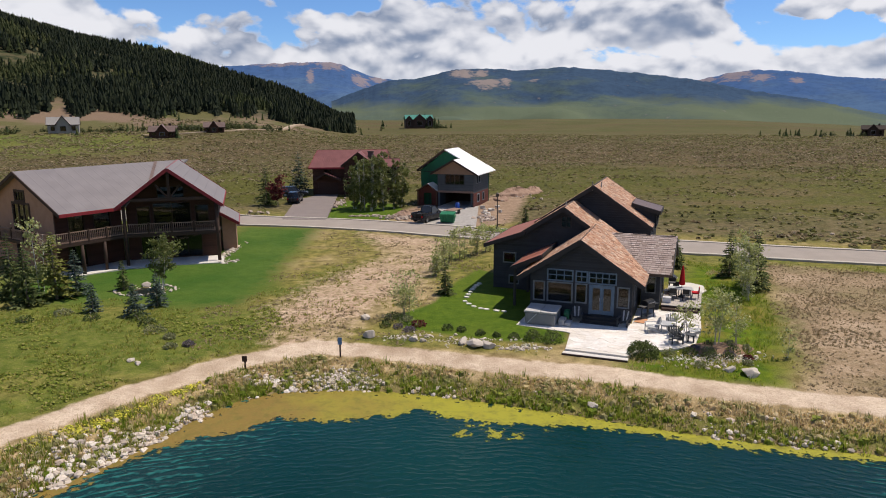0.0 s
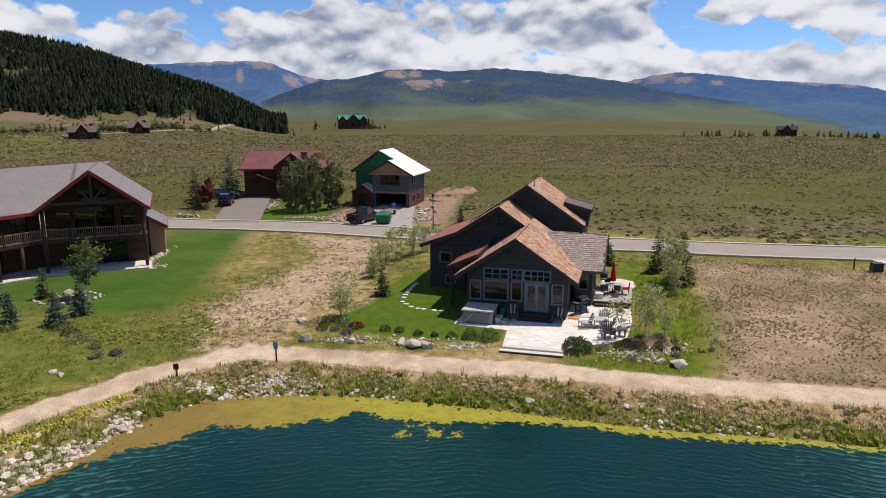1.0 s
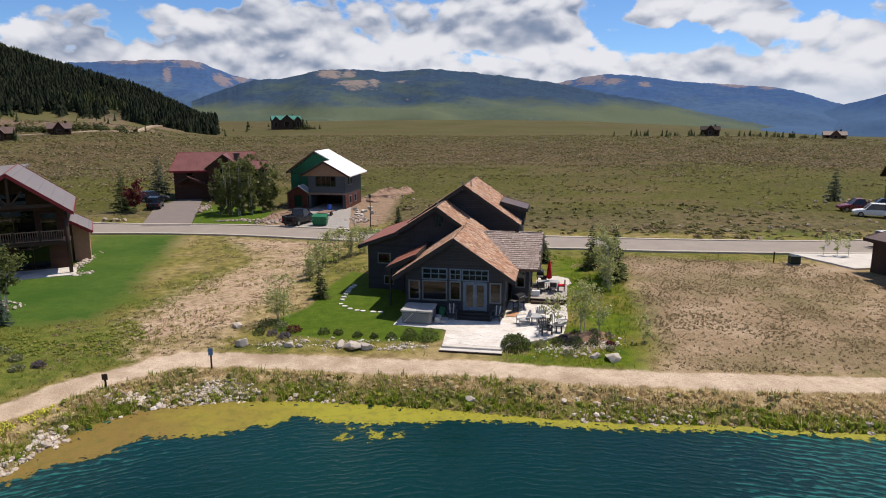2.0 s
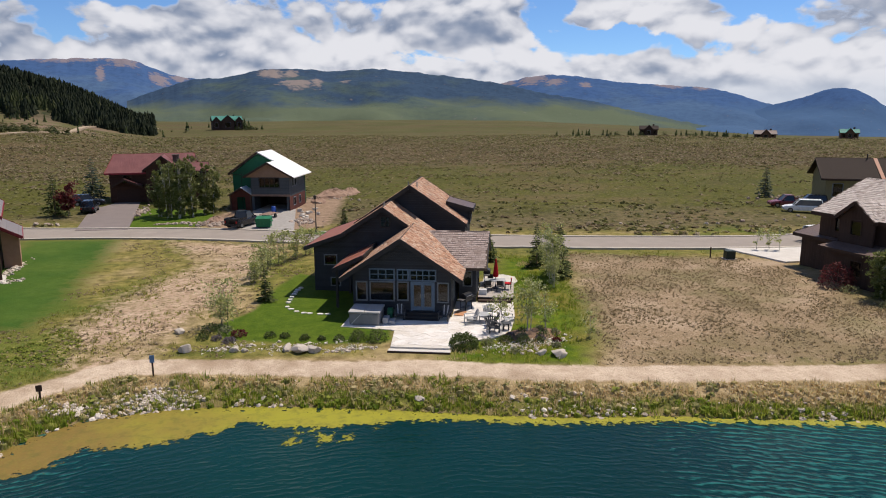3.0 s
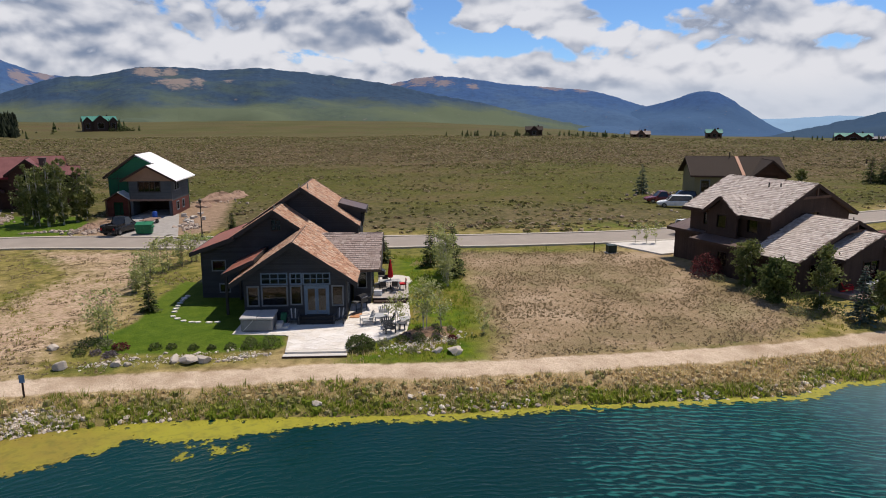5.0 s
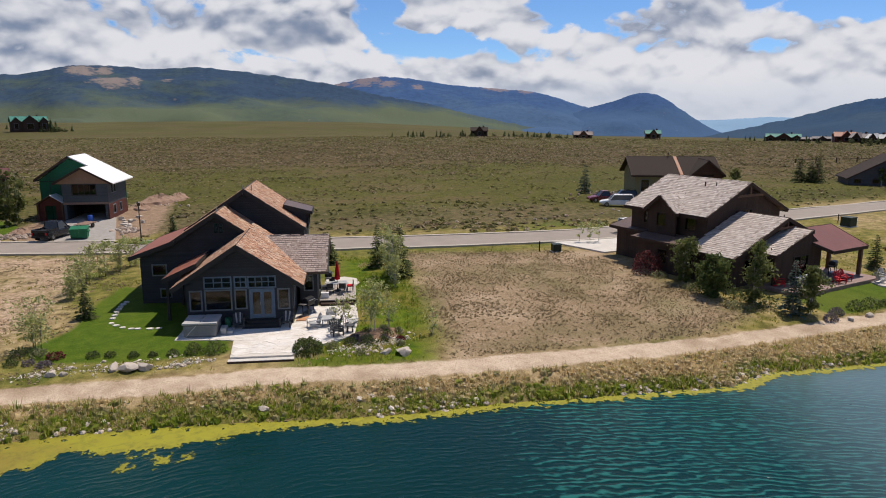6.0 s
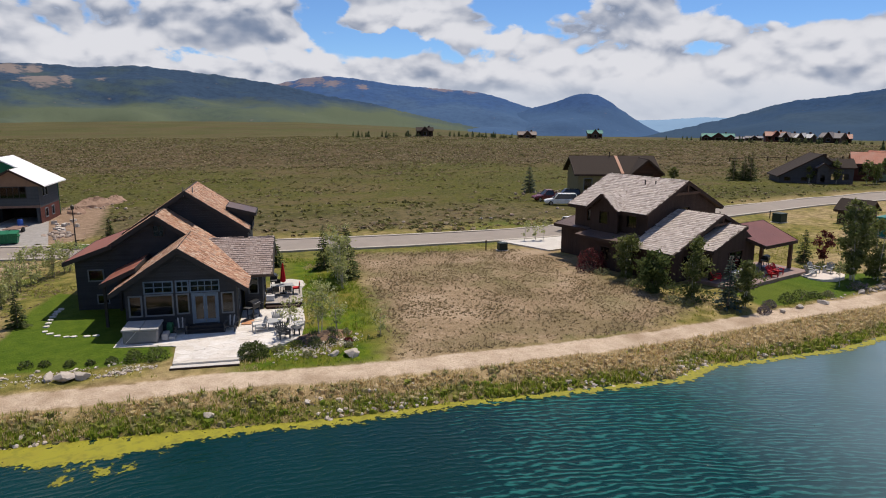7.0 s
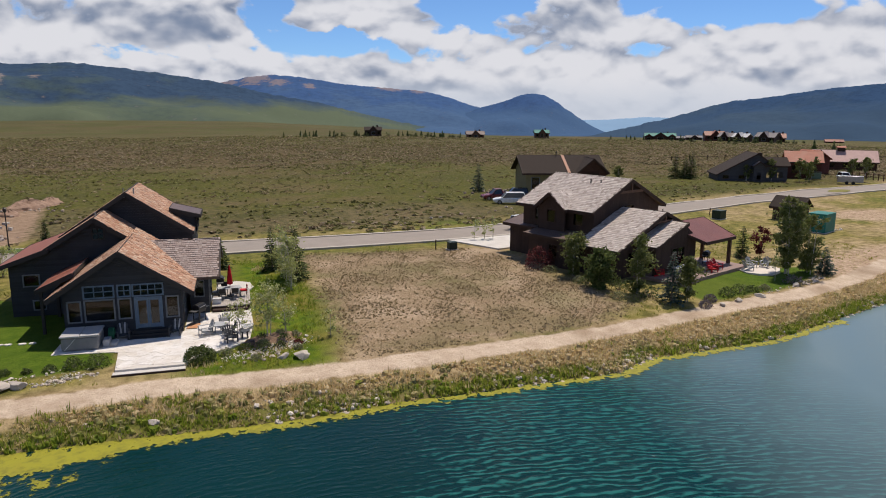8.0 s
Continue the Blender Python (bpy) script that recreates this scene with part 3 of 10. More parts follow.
# ---- ground ----
def ground_material():
    n = Nodes("ground_cover")
    pos = n.where(worldwise=True)

    def attr(name):
        a = n.node("ShaderNodeAttribute")
        a.attribute_name = name
        return a.outputs["Fac"]

    def edge(name, soft, wander):
        """A field's zero line, broken up by noise."""
        return n.range(n.math("ADD", attr(name), n.math("MULTIPLY", n.math("SUBTRACT", mid, 0.5), wander)), -soft, soft)

    fine, mid, big, wide = n.noise(9.0, 5, vec=pos), n.noise(1.1, 5, 0.6, vec=pos), n.noise(0.16, 4, vec=pos), n.noise(0.022, 4, vec=pos)
    speck = n.noise(3.2, 3, 0.7, vec=pos)

    def dots(scale, a, b):
        """Rounded clumps set close together, each of its own size."""
        v = n.node("ShaderNodeTexVoronoi", Vector=n.math_vec(pos, n.noise(2.0, 3, vec=pos), 0.5), Scale=scale)
        return n.range(n.math("SUBTRACT", v.outputs["Distance"], n.math("MULTIPLY", mid, 0.35)), a, b)

    bush = dots(0.85, 0.26, 0.12)
    dry = n.mix(n.range(mid, 0.35, 0.65), (0.215, 0.155, 0.075), (0.46, 0.35, 0.20))
    olive = n.mix(n.range(mid, 0.35, 0.65), (0.105, 0.098, 0.024), (0.29, 0.24, 0.075))
    green = n.mix(n.range(mid, 0.3, 0.7), (0.048, 0.080, 0.009), (0.160, 0.175, 0.034))
    green = n.mix(n.range(speck, 0.52, 0.74, 0, 0.55), green, (0.29, 0.235, 0.10))
    soil = n.mix(n.range(mid, 0.35, 0.65), (0.37, 0.252, 0.172), (0.54, 0.405, 0.30))
    soil = n.mix(n.math("MULTIPLY", dots(2.2, 0.26, 0.12), 0.45), soil, (0.20, 0.155, 0.085))
    lush = n.math("ADD", attr("lush"), n.math("MULTIPLY", n.math("SUBTRACT", big, 0.5), 1.6))
    c = n.mix(n.range(lush, 0.05, 0.45), dry, olive)
    c = n.mix(n.range(lush, 0.45, 0.85), c, green)
    # sage country past the road: dry, green, red-brown bands fitted to the camera's view
    away = n.node("ShaderNodeVectorMath")
    away.operation = "LENGTH"
    n.put(away.inputs[0], pos)
    away = n.math("ADD", away.outputs["Value"], n.math("ADD", n.math("MULTIPLY", n.math("SUBTRACT", wide, 0.5), 190.0), n.math("MULTIPLY", n.math("SUBTRACT", big, 0.5), 60.0)))
    heath = n.mix(n.range(speck, 0.3, 0.7), (0.086, 0.062, 0.026), (0.135, 0.096, 0.048))
    grassy = n.mix(n.range(mid, 0.3, 0.7), (0.058, 0.064, 0.008), (0.108, 0.104, 0.018))
    kerbside = n.mix(n.range(mid, 0.35, 0.65), (0.078, 0.072, 0.024), (0.170, 0.132, 0.068))
    far_side = n.mix(n.range(mid, 0.3, 0.7), (0.082, 0.076, 0.022), (0.122, 0.102, 0.040))
    sage = n.mix(n.range(away, 92, 118), kerbside, grassy)
    sage = n.mix(n.range(away, 165, 205), sage, heath)
    sage = n.mix(n.range(away, 290, 330), sage, far_side)
    sage = n.mix(n.math("MULTIPLY", n.range(big, 0.54, 0.68), 0.5), sage, (0.135, 0.098, 0.056))
    drifts = n.noise(0.06, 4, 0.6, vec=n.node("ShaderNodeMapping", Vector=pos, Scale=(0.45, 1, 1)).outputs["Vector"])
    sage = n.mix(n.range(drifts, 0.52, 0.64, 0, 0.65), sage, (0.056, 0.060, 0.012))
    sage = n.mix(n.range(drifts, 0.46, 0.36, 0, 0.5), sage, (0.150, 0.104, 0.056))
    sage = n.mix(n.math("MULTIPLY", bush, 0.6), sage, (0.044, 0.042, 0.018))
    sage = n.mix(n.math("MULTIPLY", dots(1.25, 0.20, 0.08), n.range(away, 100, 200, 0.30, 0.60)), sage, n.mix(n.range(big, 0.4, 0.6), (0.235, 0.200, 0.120), (0.190, 0.170, 0.080)))
    c = n.mix(edge("sage", 3.0, 8.0), c, sage)
    plainc = n.mix(n.range(wide, 0.4, 0.6), (0.078, 0.076, 0.026), (0.104, 0.092, 0.038))
    streak = n.noise(0.05, 4, vec=n.node("ShaderNodeMapping", Vector=pos, Scale=(0.25, 1, 1)).outputs["Vector"])
    plainc = n.mix(n.range(streak, 0.5, 0.62, 0, 0.8), plainc, (0.100, 0.074, 0.036))
    plainc = n.mix(n.range(streak, 0.46, 0.36, 0, 0.8), plainc, (0.076, 0.085, 0.024))
    c = n.mix(attr("plain"), c, plainc)
    c = n.mix(attr("meadow"), c, n.mix(n.range(wide, 0.4, 0.6), (0.10, 0.125, 0.022), (0.14, 0.145, 0.034)))
    hill = n.mix(n.range(big, 0.42, 0.58), (0.030, 0.038, 0.016), (0.085, 0.075, 0.040))
    bank = n.mix(n.range(wide, 0.44, 0.54), (0.110, 0.104, 0.042), (0.19, 0.135, 0.095))
    c = n.mix(attr("hillfoot"), c, bank)
    c = n.mix(attr("hill"), c, hill)
    lot = n.mix(n.range(mid, 0.3, 0.7), (0.325, 0.236, 0.150), (0.250, 0.180, 0.108))
    lot = n.mix(n.range(speck, 0.5, 0.75, 0, 0.7), lot, (0.47, 0.37, 0.27))
    lot = n.mix(n.math("MULTIPLY", dots(3.4, 0.22, 0.10), 0.35), lot, (0.150, 0.110, 0.062))
    lot = n.mix(n.math("MULTIPLY", n.range(big, 0.50, 0.64), 0.75), lot, (0.190, 0.150, 0.078))
    lot = n.mix(n.math("MULTIPLY", n.range(big, 0.47, 0.36), 0.7), lot, (0.44, 0.335, 0.235))
    lot = n.mix(n.range(n.noise(0.09, 4, 0.6, vec=pos), 0.54, 0.66, 0, 0.6), lot, (0.165, 0.150, 0.060))
    c = n.mix(edge("lot", 1.2, 4.5), c, lot)
    c = n.mix(n.math("MULTIPLY", edge("bare", 1.2, 6.0), n.math("MULTIPLY", n.range(speck, 0.30, 0.50), n.range(big, 0.30, 0.50, 0.25, 1.0))), c, soil)
    strip = n.mix(n.range(mid, 0.35, 0.65), (0.046, 0.098, 0.005), (0.135, 0.172, 0.012))
    strip = n.mix(n.range(big, 0.50, 0.66, 0, 0.8), strip, (0.25, 0.165, 0.05))
    c = n.mix(edge("strip", 0.9, 3.0), c, strip)
    rough_lawn = n.mix(n.range(big, 0.35, 0.65), (0.044, 0.102, 0.014), (0.082, 0.135, 0.022))
    rough_lawn = n.mix(n.range(mid, 0.4, 0.7, 0, 0.5), rough_lawn, (0.034, 0.078, 0.010))
    c = n.mix(edge("lodge_lawn", 1.3, 5.0), c, rough_lawn)
    lawn = n.mix(n.range(mid, 0.3, 0.7), (0.052, 0.100, 0.007), (0.105, 0.155, 0.014))
    lawn = n.mix(n.range(wide, 0.5, 0.6, 0, 0.4), lawn, (0.15, 0.165, 0.03))
    lawn = n.mix(n.range(fine, 0.35, 0.75, 0, 0.35), lawn, (0.03, 0.07, 0.006))
    c = n.mix(edge("lawn", 0.25, 0.8), c, lawn)
    trail = n.mix(n.range(mid, 0.3, 0.7), (0.45, 0.345, 0.255), (0.62, 0.505, 0.39))
    trail = n.mix(n.range(big, 0.5, 0.66, 0, 0.75), trail, (0.30, 0.215, 0.142))
    trail = n.mix(n.range(speck, 0.55, 0.75), trail, (0.37, 0.285, 0.195))
    c = n.mix(edge("trail", 0.14, 0.9), c, trail)
    build = n.mix(n.range(mid, 0.3, 0.7), (0.20, 0.135, 0.090), (0.35, 0.25, 0.175))
    c = n.mix(edge("build", 0.6, 3.0), c, build)
    shore = n.mix(n.range(mid, 0.35, 0.65), (0.27, 0.20, 0.10), (0.135, 0.14, 0.028))
    c = n.mix(edge("shore", 0.5, 0.8), c, shore)
    c = n.mix(n.range(fine, 0.3, 0.75, 0.0, 0.34), c, n.mix(0.65, c, (0.0, 0.0, 0.0)))
    n.bump(n.math("ADD", fine, speck), 0.55, 0.12)
    return n.finish(c, 0.95, 0, 0.1)


gx = spaced(-3000, 3400, 0.5, -46, 74)
gy = spaced(-400, 3900, 0.5, 18, 72)
GX, GY = np.meshgrid(gx, gy)
fx, fy = GX.ravel(), GY.ravel()
verts = np.stack([fx, fy, height(fx, fy)], -1)
nx, ny = len(gx), len(gy)
ii = (np.arange(ny - 1)[:, None] * nx + np.arange(nx - 1)[None]).ravel()
ground = raw_mesh("ground", verts, np.stack([ii, ii + 1, ii + nx + 1, ii + nx], -1), ground_material(), True)
tagged(ground, "dry grass and sagebrush valley floor with lawns and a dirt trail", "ground", kind="structure")


def field(name, values):
    a = ground.data.attributes.new(name, "FLOAT", "POINT")
    a.data.foreach_set("value", np.clip(values, -20, 20).astype(np.float32))


rr, bb = np.hypot(fx, fy), np.degrees(np.arctan2(fx, np.maximum(fy, 1e-6)))
dlake = inside(fx, fy, LAKE)
field("lawn", np.maximum.reduce([inside(fx, fy, p) for p in (LAWN_HOUSE, LAWN_RED, LAWN_TIMBER)]))
field("lodge_lawn", inside(fx, fy, LAWN_LODGE))
field("strip", inside(fx, fy, STRIP))
field("trail", 1.0 - seg_dist(fx, fy, TRAIL) + 0.25 * (vnoise(fx, fy, 3, 2) - 0.5))
field("bare", np.maximum.reduce([inside(fx, fy, p) for p in (BARE_EAST, BARE_ROAD, BARE_WEST, BARE_FAR)]))
field("lot", inside(fx, fy, LOT))
field("build", inside(fx, fy, DIRT_BUILD))
field("shore", 0.9 + dlake)
field("lush", 0.42 + 0.45 * step(inside(fx, fy, MEADOW), -3, 3) + 0.40 * step(dlake, -2.4, -0.8) - 0.75 * step(-dlake, 1.0, 2.0) * step(6 - (-dlake), 0, 1.5) * (0.45 + 0.55 * step(fx, -6, 16)) + 0.25 * step(vnoise(fx, fy, 11, 9), 0.5, 0.8) - 0.25 * step(fx, 30, 45) * (1 - step(fx, 56, 68)) * (fy < 60) - 0.16 * step(fx, 60, 75))
road_side = fy - np.interp(fx, [p[0] for p in ROAD], [p[1] for p in ROAD])
field("sage", road_side - 9 + 5 * (vnoise(fx, fy, 14, 4) - 0.5))
field("plain", step(rr, 400, 520) * (road_side > 0))
field("hill", step(rr, 455, 475) * step(-bb, 7.5, 10) * (fy > 40))
field("meadow", step(rr, 225, 270) * (1 - step(rr, 318 + 30 * (vnoise(fx, fy, 40, 77) - 0.5), 345)) * step(-bb, 19, 26) * (fy > 40))
field("hillfoot", step(rr, 370, 395) * step(-bb, 8, 12) * (fy > 40))

# ---- lake ----
def water_material():
    n = Nodes("lake_water")
    p = n.where(worldwise=True)
    flatp = n.node("ShaderNodeSeparateXYZ", Vector=p)
    turn = flatp.outputs["X"]
    # the wave fronts curve so their crests lie across the camera's view as it turns
    reach = n.math("ADD", flatp.outputs["Y"], n.math("MULTIPLY", n.math("POWER", flatp.outputs["X"], 2.0), 0.011))
    v1 = n.node("ShaderNodeCombineXYZ", X=n.math("MULTIPLY", turn, 2.0), Y=n.math("MULTIPLY", reach, 4.4)).outputs["Vector"]
    v2 = n.node("ShaderNodeCombineXYZ", X=n.math("MULTIPLY", turn, 2.4), Y=n.math("MULTIPLY", reach, 5.0)).outputs["Vector"]
    a, b, big = n.noise(1.0, 2, 0.45, vec=v1), n.noise(1.0, 3, 0.5, vec=v2, distortion=0.6), n.noise(0.06, 3, vec=p)
    drift = n.noise(1.0, 2, 0.5, vec=n.node("ShaderNodeCombineXYZ", X=n.math("MULTIPLY", turn, 0.42), Y=n.math("MULTIPLY", reach, 0.55)).outputs["Vector"])
    train = n.math("SINE", n.math("ADD", n.math("MULTIPLY", reach, 6.6), n.math("MULTIPLY", drift, 11.0)))
    train = n.math("SUBTRACT", 0.5, n.math("ABSOLUTE", train))
    gusts = n.noise(0.35, 2, vec=p)
    a = n.math("ADD", n.math("MULTIPLY", a, 0.75), n.math("MULTIPLY", train, n.range(gusts, 0.3, 0.7, 0.14, 0.36)))
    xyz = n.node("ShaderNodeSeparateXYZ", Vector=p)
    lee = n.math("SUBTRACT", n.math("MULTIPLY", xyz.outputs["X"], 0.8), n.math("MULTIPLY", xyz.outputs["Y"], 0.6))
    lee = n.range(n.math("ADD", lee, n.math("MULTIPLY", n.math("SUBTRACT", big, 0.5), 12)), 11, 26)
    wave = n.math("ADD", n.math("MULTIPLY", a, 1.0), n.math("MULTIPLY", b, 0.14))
    # still only fades the painted crest tone near the algae; the ripples stay
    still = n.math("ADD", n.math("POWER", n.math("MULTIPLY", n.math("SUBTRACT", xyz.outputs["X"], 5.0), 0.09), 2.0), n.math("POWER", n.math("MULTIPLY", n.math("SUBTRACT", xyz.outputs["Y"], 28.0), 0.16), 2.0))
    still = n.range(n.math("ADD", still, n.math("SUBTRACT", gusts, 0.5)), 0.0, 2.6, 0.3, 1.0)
    crest_shine = n.math("MULTIPLY", wave, still)
    n.bump(n.math("MULTIPLY", wave, n.range(lee, 0, 1, 1.0, 0.05)), 1.0, 0.036)
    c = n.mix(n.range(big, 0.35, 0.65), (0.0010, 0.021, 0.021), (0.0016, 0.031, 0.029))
    # a lighter base colour paints reflected sky light onto the wave tops
    c = n.mix(n.range(crest_shine, 0.40, 0.58), c, (0.015, 0.115, 0.104))
    # the calm side's pale sky sheen is put into the base colour
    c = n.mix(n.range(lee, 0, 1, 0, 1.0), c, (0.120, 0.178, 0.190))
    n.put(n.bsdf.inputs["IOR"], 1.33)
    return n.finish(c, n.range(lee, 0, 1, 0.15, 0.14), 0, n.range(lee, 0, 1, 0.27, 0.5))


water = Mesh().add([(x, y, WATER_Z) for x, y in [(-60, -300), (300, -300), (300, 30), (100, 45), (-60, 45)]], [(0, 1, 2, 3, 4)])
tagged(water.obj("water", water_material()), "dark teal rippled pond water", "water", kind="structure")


# ---- road, kerbs and drives ----
def smooth_line(line, gap=1.5):
    """Points along a line, rounded at its bends."""
    p = np.array(line, float)
    for _ in range(3):
        q = np.empty((2 * len(p) - 2, 2))
        q[0::2], q[1::2] = 0.75 * p[:-1] + 0.25 * p[1:], 0.25 * p[:-1] + 0.75 * p[1:]
        p = np.vstack([p[:1], q, p[-1:]])
    return p


def ribbon(line, offset, half, z, thick):
    """A flat band beside a line, as thick as given."""
    p = smooth_line(line)
    d = np.gradient(p, axis=0)
    d /= np.linalg.norm(d, axis=1)[:, None]
    nrm = np.stack([-d[:, 1], d[:, 0]], -1)
    a, b = p + nrm * (offset - half), p + nrm * (offset + half)
    m, k = Mesh(), len(p)
    base = np.array([height(q[:, 0], q[:, 1]) for q in (a, b)]).max(0)
    rows = [np.c_[q, base + h] for q, h in ((a, z - thick), (a, z), (b, z), (b, z - thick))]
    m.add(np.concatenate(rows).tolist(), [(j * k + i, j * k + i + 1, (j + 1) * k + i + 1, (j + 1) * k + i) for j in range(3) for i in range(k - 1)])
    return m


M_ROAD = plain("worn_asphalt", (0.255, 0.22, 0.19), (0.32, 0.28, 0.245), 0.5, 0.9, grain=14, bump=0.3)
M_DRIVE = plain("drive_paving", (0.175, 0.145, 0.135), (0.225, 0.19, 0.178), 0.6, 0.9)
M_KERB = plain("concrete_kerb", (0.42, 0.375, 0.32), (0.50, 0.45, 0.39), 1.0, 0.9)
M_GRAVEL = plain("grey_gravel", (0.27, 0.25, 0.235), (0.38, 0.36, 0.335), 2.0, 0.95, grain=8, bump=0.6)
tagged(ribbon(ROAD, 0, 3.15, 0.10, 0.5).obj("road", M_ROAD), "pale worn asphalt road through the sage", "road", kind="structure")
for side in (-1, 1):
    tagged(ribbon(ROAD, side * 3.4, 0.24, 0.19, 0.6).obj("kerb", M_KERB), "low concrete kerb along the road", "kerb", kind="structure")


def flat(name, poly, z, material, label, category):
    m = Mesh().slab([(x, y, z) for x, y in poly], 0.5)
    return tagged(m.obj(name, material), label, category, kind="structure")


flat("driveway", [(-21.8, 92.2), (-24.9, 119.5), (-18.2, 119.5), (-15.6, 91.0)], 0.13, M_DRIVE, "pinkish paved driveway up to a garage", "driveway")
flat("driveway", [(-2.0, 87.0), (-0.5, 104.5), (5.6, 104.0), (4.2, 84.5)], 0.14, M_GRAVEL, "grey gravel driveway before an unfinished garage", "driveway")
flat("driveway", [(47.5, 61.5), (58, 59.2), (56.0, 53.0), (49.0, 53.5)], 0.14, M_CONCRETE, "pale concrete driveway beside a timber house", "driveway")


# ---- distance: mountains ----
def mountain_material(name, forest, meadow, scree, foothill):
    n = Nodes(name)
    p = n.where(worldwise=True)
    bare = n.node("ShaderNodeAttribute")
    bare.attribute_name = "bare"
    rise = n.node("ShaderNodeAttribute")
    rise.attribute_name = "rise"
    level = n.node("ShaderNodeMapping", Vector=p, Scale=(1, 1, 3.2)).outputs["Vector"]
    huge, big, mid = n.noise(0.0013, 4, 0.6, vec=level), n.noise(0.0042, 6, 0.6, vec=level), n.noise(0.03, 6, 0.7, vec=p)
    wood = n.math("ADD", n.math("ADD", huge, n.math("MULTIPLY", big, 0.7)), n.math("MULTIPLY", rise.outputs["Fac"], 0.5))
    c = n.mix(n.range(wood, 1.08, 1.26), meadow, forest)
    c = n.mix(n.range(mid, 0.45, 0.72, 0, 0.7), c, tuple(v * 0.6 for v in forest))
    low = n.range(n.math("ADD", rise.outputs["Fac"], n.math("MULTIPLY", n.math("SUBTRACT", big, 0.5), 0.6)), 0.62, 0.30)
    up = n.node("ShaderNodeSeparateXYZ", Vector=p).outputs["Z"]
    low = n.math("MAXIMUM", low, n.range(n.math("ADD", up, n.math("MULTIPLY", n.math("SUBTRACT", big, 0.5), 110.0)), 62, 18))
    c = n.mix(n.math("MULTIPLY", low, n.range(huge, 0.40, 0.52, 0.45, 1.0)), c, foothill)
    c = n.mix(n.range(n.math("ADD", bare.outputs["Fac"], n.math("MULTIPLY", n.math("SUBTRACT", mid, 0.5), 2.6)), 0.35, 0.75), c, scree)
    n.bump(n.math("ADD", mid, big), 0.4, 8.0)
    return n.finish(c, 1.0, 0, 0.0)


def mountain(form, far, depth, material, label, rough=1.0, seed=1, bare=()):
    """A ridge: its crest follows the form (bearing, rise in degrees) at the given distance; bare ground at (bearing, rise, width, height)."""
    b = np.arange(form[0][0], form[-1][0] + 0.01, 0.10)
    e = np.interp(b, [p for p, _ in form], [q for _, q in form])
    k = np.ones(11) / 11
    e = np.convolve(np.pad(e, 5, "edge"), k, "valid")
    crest = np.tan(np.radians(e)) * far + 14.5
    jag = rough * far * 0.0016 * (vnoise(b * 30, 0 * b, 16, seed) - 0.5) + rough * far * 0.0008 * (vnoise(b * 30, 0 * b, 5, seed + 1) - 0.5)
    rows = np.linspace(0, 1, 48)
    out, marks, rises = [], [], []
    for s in np.r_[rows, 1.06, 1.25]:
        d = far - depth * (1 - s)
        x, y = d * np.sin(np.radians(b)), d * np.cos(np.radians(b))
        gully = (vnoise(x, y, far * 0.06, seed + 2) - 0.5) * 0.22 + (vnoise(x, y, far * 0.024, seed + 3) - 0.5) * 0.03 + (vnoise(x, y, far * 0.008, seed + 4) - 0.5) * 0.008
        h = min(s, 2 - s) if s <= 1 else 1 - (s - 1) * 1.5
        up = (h**1.25 if s <= 1 else h) + gully * 4 * max(h, 0) * (1 - h) * (s <= 1)
        z = -150 + (crest + 150) * up + jag * max(h, 0) ** 9
        out.append(np.stack([x, y, z], -1))
        mark = 0 * b
        for mb, mr, mw, mh in bare:
            mark = np.maximum(mark, 1.25 - np.hypot((b - mb) / mw, (h - mr) / mh))
        marks.append(mark)
        rises.append(0 * b + h)
    v = np.concatenate(out)
    n, m = len(b), len(out)
    i = (np.arange(m - 1)[:, None] * n + np.arange(n - 1)[None]).ravel()
    ob = raw_mesh("mountain", v, np.stack([i, i + 1, i + n + 1, i + n], -1), material, True)
    for name, values in (("bare", marks), ("rise", rises)):
        at = ob.data.attributes.new(name, "FLOAT", "POINT")
        at.data.foreach_set("value", np.concatenate(values).astype(np.float32))
    return tagged(ob, label, "mountain", kind="structure")


# distance haze is put into these base colours as a blue tint
M_MT_NEAR_HAZED = mountain_material("hazed_green_mountain", (0.040, 0.070, 0.118), (0.072, 0.102, 0.086), (0.20, 0.172, 0.166), (0.098, 0.122, 0.082))
M_MT_BLUE_HAZED = mountain_material("hazed_blue_mountain", (0.050, 0.100, 0.215), (0.072, 0.125, 0.215), (0.185, 0.165, 0.19), (0.060, 0.112, 0.205))
M_MT_PALE_HAZED = mountain_material("hazed_far_mountain", (0.17, 0.29, 0.45), (0.20, 0.32, 0.47), (0.23, 0.35, 0.48), (0.21, 0.33, 0.47))
M_MT_RIGHT_HAZED = mountain_material("hazed_dark_ridge", (0.036, 0.072, 0.140), (0.056, 0.090, 0.130), (0.10, 0.115, 0.13), (0.046, 0.080, 0.128))
mountain([(-80, 3.6), (-40, 3.5), (-17.6, 3.42), (-12.7, 3.73), (-10.2, 3.83), (-8.3, 3.75), (-6.0, 2.8), (-4.5, 2.5), (-1.8, 2.3), (3, 1.5)], 3900, 1600, M_MT_BLUE_HAZED, "long forested mountain, tinted haze blue", 1.0, 11,
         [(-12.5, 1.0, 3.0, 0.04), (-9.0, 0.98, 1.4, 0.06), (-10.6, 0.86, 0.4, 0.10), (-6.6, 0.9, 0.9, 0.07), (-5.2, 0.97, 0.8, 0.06)])
